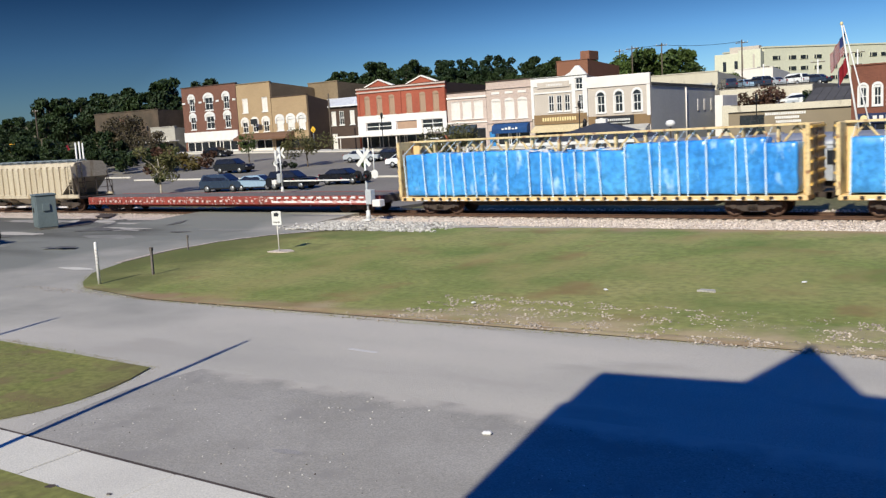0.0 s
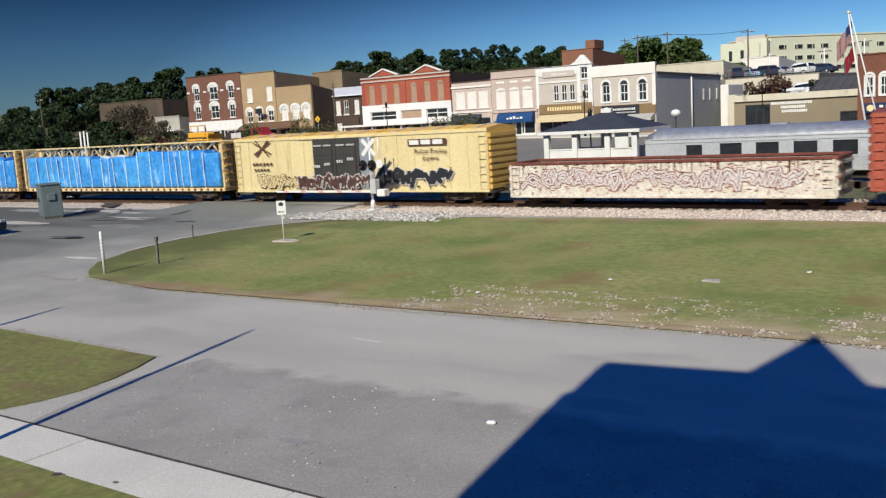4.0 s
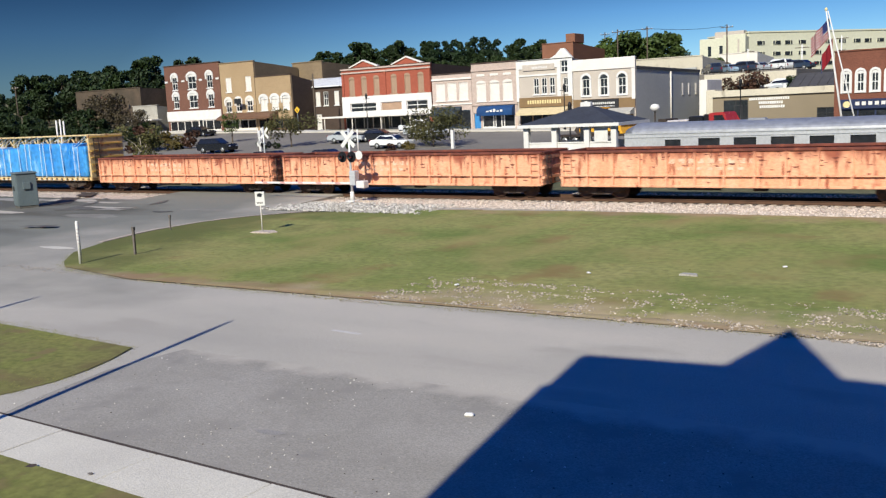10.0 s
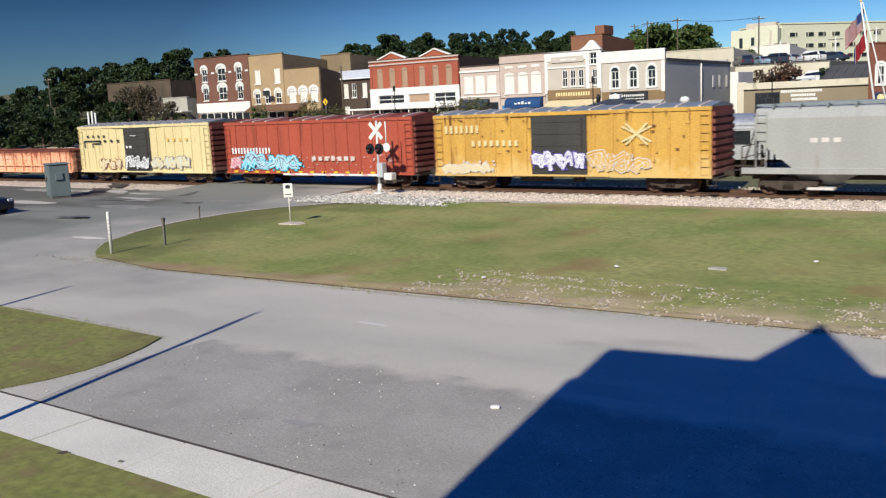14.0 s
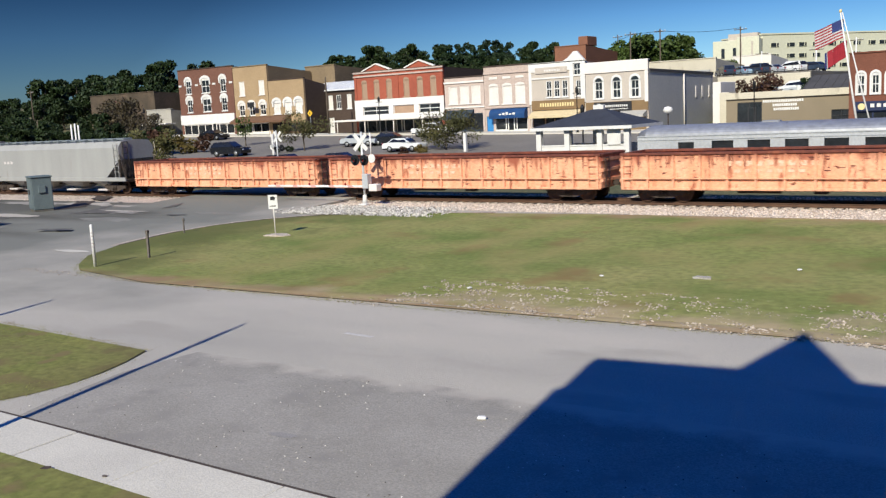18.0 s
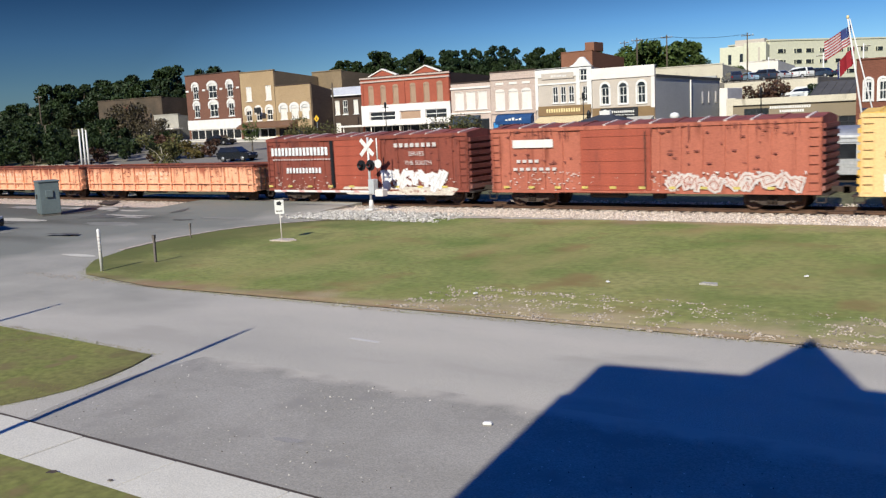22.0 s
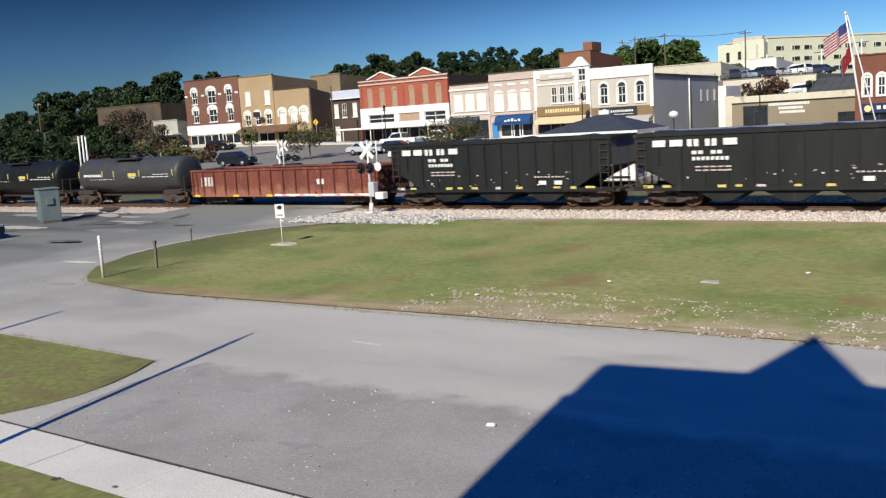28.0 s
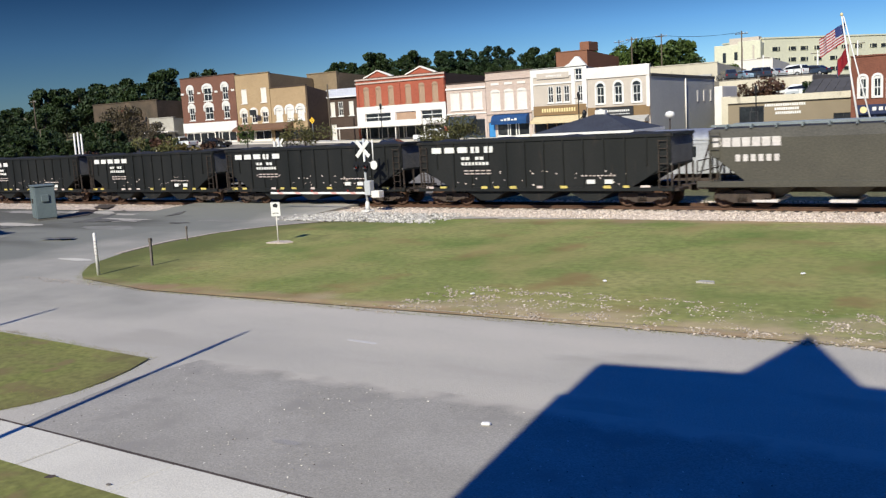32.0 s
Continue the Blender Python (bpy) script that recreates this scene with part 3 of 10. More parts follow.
M["car_grey"] = mat("grey_hopper_paint", (0.34, 0.335, 0.32), (0.28, 0.275, 0.265), rough=0.6, size=0.7, fine=12, bump=0.08, stretch=(1.4, 1, 0.25), rust=(0.25, 0.2, 0.17), rust_at=0.66, grain=0.08)
M["car_tan"] = mat("tan_hopper_paint", (0.52, 0.45, 0.33), (0.40, 0.33, 0.23), rough=0.65, size=0.7, fine=12, bump=0.1, stretch=(1.8, 1, 0.15), rust=(0.26, 0.18, 0.1), rust_at=0.6)
M["car_black"] = mat("black_freight_paint", (0.007, 0.008, 0.008), (0.014, 0.014, 0.0135), rough=0.6, size=0.6, fine=14, bump=0.08, stretch=(1.4, 1, 0.25), rust=(0.035, 0.026, 0.021), rust_at=0.6, spec=0.3)
M["car_olive_grey"] = mat("dark_grey_hopper_paint", (0.075, 0.068, 0.052), (0.055, 0.05, 0.04), rough=0.6, size=0.6, fine=14, bump=0.08)
M["beam_yellow"] = mat("worn_yellow_beam", (0.68, 0.52, 0.27), (0.56, 0.41, 0.19), rough=0.65, size=1.2, fine=14, bump=0.1, rust=(0.26, 0.12, 0.06), rust_at=0.54, grain=0.18)
M["pale_yellow"] = mat("faded_yellow_reflector", (0.62, 0.50, 0.12), (0.42, 0.33, 0.10), rough=0.6, size=3, fine=14, bump=0.02)
M["car_end_grey"] = mat("dusty_grey_end", (0.17, 0.165, 0.155), (0.10, 0.095, 0.09), rough=0.75, size=1.2, fine=14, bump=0.05)
M["orange_pale"] = mat("faded_lettering_on_orange", (0.78, 0.56, 0.42), (0.66, 0.38, 0.24), rough=0.7, size=3, fine=14, bump=0.02, rust=(0.6, 0.24, 0.12), rust_at=0.55)
M["faded_white"] = mat("faded_lettering", (0.62, 0.54, 0.5), (0.46, 0.36, 0.32), rough=0.7, size=3, fine=14, bump=0.02, rust=(0.3, 0.12, 0.09), rust_at=0.62, grain=0.15)
M["tank_grey"] = mat("dull_grey_tank", (0.05, 0.05, 0.05), (0.034, 0.034, 0.035), rough=0.5, size=0.5, fine=10, bump=0.03, spec=0.3)
M["coal"] = mat("coal", (0.012, 0.012, 0.012), (0.025, 0.024, 0.023), rough=0.7, size=3, fine=12, bump=1.0)
M["tank_black"] = mat("tank_black_gloss", (0.006, 0.0075, 0.0075), (0.012, 0.013, 0.013), rough=0.5, size=0.5, fine=10, bump=0.03, spec=0.22)
M["deck_red"] = mat("worn_red_deck", (0.30, 0.05, 0.035), (0.16, 0.04, 0.03), rough=0.8, size=1.5, fine=15, rust=(0.5, 0.42, 0.36), rust_at=0.64)
M["deck_wood"] = mat("weathered_deck_boards", (0.17, 0.145, 0.125), (0.10, 0.085, 0.075), rough=0.9, size=2, fine=12)
M["off_white_flaked"] = mat("flaked_white_paint", (0.66, 0.62, 0.54), (0.5, 0.42, 0.34), rough=0.8, size=2, fine=12, rust=(0.24, 0.07, 0.05), rust_at=0.58)
M["door_black"] = mat("black_boxcar_door", (0.03, 0.03, 0.028), (0.05, 0.046, 0.042), rough=0.65, size=0.8, fine=14, stretch=(1.4, 1, 0.25))
for key, col in (("g_white", (0.78, 0.78, 0.78)), ("g_cyan", (0.12, 0.50, 0.72)), ("g_pale", (0.42, 0.60, 0.72)), ("g_red", (0.48, 0.03, 0.04)), ("g_black", (0.02, 0.02, 0.025)), ("g_purple", (0.11, 0.07, 0.36)), ("g_silver", (0.6, 0.55, 0.53)), ("g_grey", (0.24, 0.25, 0.28)),
                 ("g_yellow", (0.8, 0.5, 0.05)), ("g_brown", (0.10, 0.045, 0.03)), ("g_pink", (0.62, 0.12, 0.2))):
    M[key] = mat("spray_paint_" + key[2:], col, tuple(v * 0.8 for v in col), rough=0.6, size=2.5, fine=12, bump=0.03, grain=0.12)

worn_or_dim_edge(M["car_orange"], 2.5, 1.35, (0.27, 0.065, 0.035), 2, 1.6, 0.9, (1, 1, 0.3))
worn_or_dim_edge(M["car_rust"], 0.6, 1.9, (0.30, 0.13, 0.08), 2, 1.3, 0.6)
worn_or_dim_edge(M["car_ochre"], 0.7, 2.4, (0.62, 0.46, 0.2), 2, 1.6, 0.5)
worn_or_dim_edge(M["car_brown"], 0.7, 2.0, (0.36, 0.2, 0.16), 2, 1.4, 0.5)


def make_truck_meshes():
    """Side frame and wheel of a freight truck, shared by all cars."""
    bm = bmesh.new()
    prism(bm, [(-1.25, 0.56), (-1.1, 0.66), (-0.45, 0.66), (-0.3, 0.80), (0.3, 0.80), (0.45, 0.66), (1.1, 0.66), (1.25, 0.56), (1.2, 0.40), (0.95, 0.44), (0.42, 0.22), (-0.42, 0.22), (-0.95, 0.44), (-1.2, 0.40)], -0.09, 0.09)
    frame_me = mesh_of(bm, "side_frame", M["truck_steel"])
    bm = bmesh.new()
    for i in (-0.15, 0.0, 0.15):
        rod(bm, (i, 0, 0.30), (i, 0, 0.62), 0.065, n=8)
    spring_me = mesh_of(bm, "spring", M["dark_steel"])
    bm = bmesh.new()
    lathe(bm, [(-0.07, 0.40), (-0.065, 0.455), (0.05, 0.46), (0.055, 0.49), (0.08, 0.49), (0.085, 0.40), (0.03, 0.33), (0.03, 0.14), (0.09, 0.1), (0.09, 0.02)], 20, "y")
    wheel_me = mesh_of(bm, "wheel", M["rail"])
    bm = bmesh.new()
    rod(bm, (0, -1.02, 0), (0, 1.02, 0), 0.08, n=8)
    for s in (-1, 1):
        rod(bm, (0, s * 1.0, 0), (0, s * 1.14, 0), 0.13, n=10)
    axle_me = mesh_of(bm, "axle", M["truck_steel"])
    return frame_me, spring_me, wheel_me, axle_me


TRUCK = make_truck_meshes()


def truck(car, x):
    bm = bmesh.new()
    soft_box(bm, -0.22, 0.22, -1.05, 1.05, 0.45, 0.78, 0.04)
    t = part("truck", bm, M["truck_steel"], car, at=pose(x, 0, 0))
    frame_me, spring_me, wheel_me, axle_me = TRUCK
    for s in (-1, 1):
        part("side_frame", frame_me, None, t, at=pose(0, s * 1.02, 0))
        part("spring", spring_me, None, t, at=pose(0, s * 1.13, 0))
    for a in (-0.88, 0.88):
        part("axle", axle_me, None, t, at=pose(a, 0, 0.46))
        for s in (-1, 1):
            part("wheel", wheel_me, None, t, at=pose(a, s * 0.7175, 0.46, 0, 0, 0 if s > 0 else 180))


def couplers(car, half, end):
    for s in (-1, 1):
        bm = bmesh.new()
        box(bm, min(s * (half - 0.4), s * (end + 0.03)), max(s * (half - 0.4), s * (end + 0.03)), -0.11, 0.11, 0.74, 0.98)
        soft_box(bm, s * end - 0.16, s * end + 0.16, -0.17, 0.17, 0.68, 1.02, 0.04)
        part("coupler", bm, M["dark_steel"], car)
    bm = bmesh.new()
    box(bm, -half + 0.1, half - 0.1, -0.25, 0.25, 0.62, 0.92)
    part("centre_sill", bm, M["dark_steel"], car)


def underframe(car, half):
    bm = bmesh.new()
    rod(bm, (-half * 0.35, -0.7, 0.62), (-half * 0.12, -0.7, 0.62), 0.2, n=10)
    soft_box(bm, half * 0.05, half * 0.12, -0.9, -0.5, 0.42, 0.8, 0.03)
    rod(bm, (-half * 0.6, -0.95, 0.7), (half * 0.6, -0.95, 0.7), 0.025, n=6)
    part("brake_rigging", bm, M["dark_steel"], car)


def ladder(car, x, y, z0, z1, w=0.42, side="y", paint="dark_steel"):
    bm = bmesh.new()
    if side == "y":
        for dx in (-w / 2, w / 2):
            box(bm, x + dx - 0.02, x + dx + 0.02, y - 0.07, y - 0.03, z0, z1)
        for z in spread(z0 + 0.1, z1 - 0.05, 0.38):
            box(bm, x - w / 2, x + w / 2, y - 0.09, y - 0.06, z - 0.015, z + 0.015)
    else:
        for dy in (-w / 2, w / 2):
            box(bm, x, x + 0.05, y + dy - 0.02, y + dy + 0.02, z0, z1)
        for z in spread(z0 + 0.1, z1 - 0.05, 0.38):
            box(bm, x + 0.05, x + 0.08, y - w / 2, y + w / 2, z - 0.015, z + 0.015)
    part("ladder", bm, M[paint], car)


def words(parent, y, x, z, size, text, material, name="lettering"):
    """Upright lettering in the built-in face, centred on x."""
    cu = bpy.data.curves.new(name, "FONT")
    cu.body, cu.size, cu.align_x, cu.extrude = text, size, "CENTER", 0.002
    tmp = bpy.data.objects.new(name, cu)
    me = bpy.data.meshes.new_from_object(tmp)
    bpy.data.objects.remove(tmp)
    me.materials.clear()
    me.materials.append(material)
    return tagged(part(name, me, None, parent, at=pose(x, y, z, 90, 0, 0)), kind="stuff")


def bars(car, y, x0, x1, z0, z1, n, material, name="lettering", wide=0.62, rnd=None, label=""):
    """A row of plain blocks that stands for lettering."""
    bm = bmesh.new()
    p = (x1 - x0) / n
    for i in range(n):
        box(bm, x0 + i * p, x0 + i * p + p * wide, y - 0.006, y, z0, z1)
    tagged(part(name, bm, material, car, label), kind="stuff" if n > 1 else "")


def scrawl(r):
    """Random hooks and zigzags of sprayed writing, in a unit square, that spell nothing."""
    n = r.randint(5, 8)
    line, up = [], r.random() < 0.5
    for i in range(n):
        u = (i + r.uniform(-0.5, 0.5)) / (n - 1)
        v_ = r.uniform(0.7, 1.05) if up else r.uniform(-0.05, 0.35)
        if r.random() < 0.3:
            v_ = r.uniform(0.3, 0.7)
        line.append((u, v_))
        up = not up
    q, z = r.uniform(0.2, 0.8), r.uniform(0.25, 0.75)
    hook = [(q + 0.28 * math.cos(0.9 * k), z + 0.3 * math.sin(0.9 * k)) for k in range(r.randint(4, 7))]
    return (line, hook)


def ribbon(bm, pts, wide, y, k0):
    """A fat stroke along pts on a car side, each piece a hair before the last."""
    k = k0
    for (ax, az), (bx, bz) in zip(pts, pts[1:]):
        d = Vector((bx - ax, bz - az))
        if d.length < 1e-4:
            continue
        d.normalize()
        nx, nz = -d.y * wide, d.x * wide
        e = d * wide * 0.5
        bm.faces.new([bm.verts.new((px, y - 0.0003 * k, pz)) for px, pz in ((ax - nx - e.x, az - nz - e.y), (bx - nx + e.x, bz - nz + e.y), (bx + nx + e.x, bz + nz + e.y), (ax + nx - e.x, az + nz - e.y))])
        k += 1
    return k


def graffiti(car, y, x0, x1, z0, z1, n, fill, edge, seed, label, ragged=0.25, line=""):
    """Sprayed letter-like blocks: fat strokes with a rim of another colour and thin lines inside, over ragged flecks."""
    p = (x1 - x0) / n
    line = line or ("g_white" if fill in ("g_cyan", "g_red", "g_black", "g_pink") else edge)
    for layer, (key, grow, lift) in enumerate(((edge, 0.05, 0.004), (fill, 0.0, 0.008), (line, None, 0.012))):
        r2 = random.Random(seed)
        for i in range(n):
            bm = bmesh.new()
            cx = x0 + (i + 0.5) * p + r2.uniform(-0.08, 0.08) * p
            cz = (z0 + z1) / 2 + r2.uniform(-ragged, ragged) * (z1 - z0) * 0.35
            hw, hh = p * r2.uniform(0.42, 0.55), (z1 - z0) * r2.uniform(0.34, 0.44)
            lean = r2.uniform(-0.1, 0.3)
            wide = min(hw, hh) * r2.uniform(0.24, 0.34)
            k = 0
            for stroke in scrawl(r2):
                pts = []
                for u, v_ in stroke:
                    u2, v2 = u + r2.uniform(-0.07, 0.07) - 0.5, v_ + r2.uniform(-0.07, 0.07) - 0.5
                    pts.append((cx + 2 * hw * (u2 + lean * v2), min(max(cz + 2 * hh * v2, z0), z1 + 0.1)))
                k = ribbon(bm, pts, wide * 0.16 if grow is None else wide + grow, y - lift, k)
            part(("graffiti_rim", "graffiti_letter", "graffiti_line")[layer], bm, M[key], car, label if layer == 1 and not i else "")
    r = random.Random(seed + 500)
    bm = bmesh.new()
    for i in range(n * 5):
        a, b = r.uniform(x0 - 0.2, x1 + 0.2), r.uniform(z0, z1)
        dx, dz = r.uniform(0.02, 0.14), r.uniform(0.03, 0.22)
        if r.random() < 0.4:
            dx, dz = dz, dx
        bm.faces.new([bm.verts.new((px, y - 0.001 - 0.0001 * i, min(pz, z1 + 0.05))) for px, pz in ((a, b), (a + dx, b + r.uniform(-0.03, 0.03)), (a + dx * r.uniform(0.6, 1.2), b + dz), (a - dx * 0.2, b + dz * r.uniform(0.7, 1)))])
    tagged(part("graffiti_fleck", bm, M[r.choice((edge, fill))], car), kind="stuff")


def boxcar(name, label, length, low, high, paint, door=None, door_at=(-1.5, 1.5), ribs=16, end_shade=None, sill_dip=0.0, roof="grey_metal", two_doors=False):
    """A boxcar from its rail up: body, ends, roof, doors, trucks. The near side faces -y."""
    car = thing(name, label, "freight car")
    half = length / 2 - 0.75
    w = 1.48
    bm = bmesh.new()
    soft_box(bm, -half, half, -w, w, low, high, 0.03)
    part("body", bm, M[paint], car)
    rib = bmesh.new()
    box(rib, -0.035, 0.035, -w - 0.045, -w, low + 0.12, high - 0.12)
    rib = mesh_of(rib, "side_rib", M[paint])
    for i in range(ribs + 1):
        x = -half + 0.08 + (2 * half - 0.16) * i / ribs
        if door and door_at[0] - 0.05 < x < door_at[1] + 0.05:
            continue
        part("side_rib", rib, None, car, at=pose(x, 0, 0))
    for s in (-1, 1):
        for za, zb, nm in ((low - 0.02, low + 0.14, "side_sill"), (high - 0.14, high + 0.02, "eave_rail")):
            bm = bmesh.new()
            box(bm, -half - 0.02, half + 0.02, s * w - 0.06, s * w + 0.06, za, zb)
            part(nm, bm, M[paint], car)
    if sill_dip:
        bm = bmesh.new()
        prism(bm, [(-half * 0.66, low), (-half * 0.5, low - sill_dip), (half * 0.5, low - sill_dip), (half * 0.66, low)], -w - 0.03, -w + 0.05)
        part("sill_plate", bm, M[paint], car)
    # ends with horizontal corrugation; their darker paint stands in for shade between cars
    for s in (-1, 1):
        bm = bmesh.new()
        box(bm, min(s * half, s * (half + 0.02)), max(s * half, s * (half + 0.02)), -w, w, low, high)
        end = part("end_wall", bm, M[end_shade or paint], car)
        zz = spread(low + 0.12, high - 0.12, 0.34)
        for a, b in zip(zz, zz[1:]):
            bm = bmesh.new()
            prism(bm, [(-w + 0.1, a + 0.03), (w - 0.1, a + 0.03), (w - 0.1, b - 0.1), (-w + 0.1, b - 0.1)], s * (half + 0.02), s * (half + 0.13), "yz")
            part("end_rib", bm, M[end_shade or paint], end)
    # peaked roof in panels
    bm = bmesh.new()
    prism(bm, [(-w, high), (w, high), (w, high + 0.05), (0, high + 0.22), (-w, high + 0.05)], -half, half, "yz")
    part("roof", bm, M[roof], car)
    for i in range(14):
        bm = bmesh.new()
        x = -half + (2 * half) * (i + 0.5) / 14
        prism(bm, [(-w - 0.02, high + 0.02), (-w - 0.02, high + 0.09), (0, high + 0.27), (w + 0.02, high + 0.09), (w + 0.02, high + 0.02)], x - 0.06, x + 0.06, "yz")
        part("roof_rib", bm, M["faded_white" if roof == "grey_metal" or i % 4 else roof], car)
    if door:
        a, b = door_at
        spans = ((a, (a + b) / 2 - 0.02), ((a + b) / 2 + 0.02, b)) if two_doors else ((a, b),)
        for p, q in spans:
            bm = bmesh.new()
            soft_box(bm, p, q, -w - 0.09, -w - 0.005, low + 0.1, high - 0.16, 0.02)
            d = part("door", bm, M[door], car)
            for z in spread(low + 0.35, high - 0.5, 0.55):
                bm = bmesh.new()
                box(bm, p + 0.08, q - 0.08, -w - 0.115, -w - 0.085, z, z + 0.09)
                part("batten", bm, M[door], d)
            bm = bmesh.new()
            rod(bm, (q - 0.25, -w - 0.14, low + 0.2), (q - 0.25, -w - 0.14, high - 0.3), 0.025, n=6)
            part("lock_rod", bm, M["dark_steel"], d)
        for za, zb in ((low + 0.02, low + 0.10), (high - 0.15, high - 0.08)):
            bm = bmesh.new()
            box(bm, a - 1.2, b + 1.2, -w - 0.11, -w - 0.02, za, zb)
            part("door_track", bm, M[paint], car)
    for s in (-1, 1):
        ladder(car, s * (half - 0.3), -w, low + 0.05, high - 0.3, paint=paint)
    for s in (-1, 1):
        bm = bmesh.new()
        box(bm, s * (half + 0.02) - 0.3, s * (half + 0.02) + 0.3, -w, w, low - 0.06, low + 0.02)
        box(bm, s * half - 0.2, s * half + 0.2, -w - 0.03, -w + 0.05, 0.38, 0.43)
        for q in (-0.2, 0.2):
            box(bm, s * half + q - 0.02, s * half + q + 0.02, -w - 0.02, -w + 0.04, 0.4, low)
        part("step", bm, M["dark_steel"], car)
    underframe(car, half)
    couplers(car, half, length / 2)
    for s in (-1, 1):
        truck(car, s * (half - 2.1))
    car["half"] = half
    return car


def gondola(name, label, length, low, high, paint, ribs=14, ledge=True, load=None):
    car = thing(name, label, "freight car")
    half = length / 2 - 0.55
    w = 1.46
    bm = bmesh.new()
    for s in (-1, 1):
        box(bm, -half, half, s * w - 0.03, s * w + 0.03, low, high)
    part("side", bm, M[paint], car)
    for s in (-1, 1):
        bm = bmesh.new()
        box(bm, s * half - 0.04, s * half + 0.04, -w, w, low, high)
        for z in spread(low + 0.3, high - 0.3, 0.5):
            box(bm, min(s * half, s * (half + 0.12)), max(s * half, s * (half + 0.12)), -w + 0.05, w - 0.05, z, z + 0.14)
        part("end_wall", bm, M[paint], car)
    bm = bmesh.new()
    box(bm, -half, half, -w + 0.04, w - 0.04, low + 0.05, low + 0.15)
    part("floor", bm, M["car_rust"], car)
    post = bmesh.new()
    box(post, -0.05, 0.05, -0.06, 0.06, low - 0.02, high - 0.04)
    post = mesh_of(post, "side_post", M[paint])
    for i in range(ribs + 1):
        x = -half + 0.1 + (2 * half - 0.2) * i / ribs
        for s in (-1, 1):
            part("side_post", post, None, car, at=pose(x, s * (w + 0.09), 0))
    for s in (-1, 1):
        bm = bmesh.new()
        soft_box(bm, -half - 0.05, half + 0.05, s * w - 0.1, s * w + 0.1, high - 0.05, high + 0.08, 0.02)
        part("top_rail", bm, M["car_rust"], car, "rust-stained top rail")
        bm = bmesh.new()
        soft_box(bm, -half, half, s * w - 0.12, s * w + 0.12, low - 0.06, low + 0.06, 0.02)
        part("bottom_rail", bm, M[paint], car)
        bm = bmesh.new()
        soft_box(bm, s * half - 0.1, s * half + 0.1, -w + 0.1, w - 0.1, high - 0.05, high + 0.07, 0.02)
        part("end_rail", bm, M["car_rust"], car)
        if ledge:
            z = low + 0.30 * (high - low)
            y0, y1 = sorted((s * (w + 0.03), s * (w + 0.17)))
            bm = bmesh.new()
            soft_box(bm, -half, half, y0, y1, z - 0.03, z + 0.03, 0.01)
            part("side_ledge", bm, M[paint], car)
    for s in (-1, 1):
        ladder(car, s * (half - 0.35), -w - 0.06, low, high - 0.1, paint=paint)
        ladder(car, s * half + (0.1 if s > 0 else -0.16), -0.9, low, high - 0.1, side="x")
    underframe(car, half)
    couplers(car, half, length / 2)
    for s in (-1, 1):
        truck(car, s * (half - 1.9))
    return car


def stains(car, y, half, low, high, count, material, seed, name="rust_patch"):
    """Flaked patches and runs on a car side, each with its own ragged outline."""
    r = random.Random(seed)
    bm = bmesh.new()
    for i in range(count):
        cx = r.uniform(-half + 0.3, half - 0.3)
        run = i % 4 == 0 and name == "rust_patch"
        z1 = high - 0.01 if run else low + (high - low) * (1 - r.random() ** 1.4 * 0.9)
        hh = r.uniform(0.2, 0.9) if run else r.uniform(0.02, 0.10)
        small = name != "rust_patch"
        hw = r.uniform(0.02, 0.08) if small else r.uniform(0.008, 0.03) if run else r.uniform(0.03, 0.14)
        pts = [(cx - hw * r.uniform(0.7, 1.5), z1), (cx + hw * r.uniform(0.7, 1.5), z1), (cx + hw * r.uniform(0.5, 1.2), z1 - hh * r.uniform(0.3, 0.6)), (cx + hw * r.uniform(-0.2, 0.5), z1 - hh), (cx - hw * r.uniform(0.4, 1.1), z1 - hh * r.uniform(0.4, 0.8))]
        bm.faces.new([bm.verts.new((px, y - 0.001 * (i % 4), max(pz, low + 0.02))) for px, pz in pts])
    tagged(part(name, bm, M[material], car), kind="stuff")


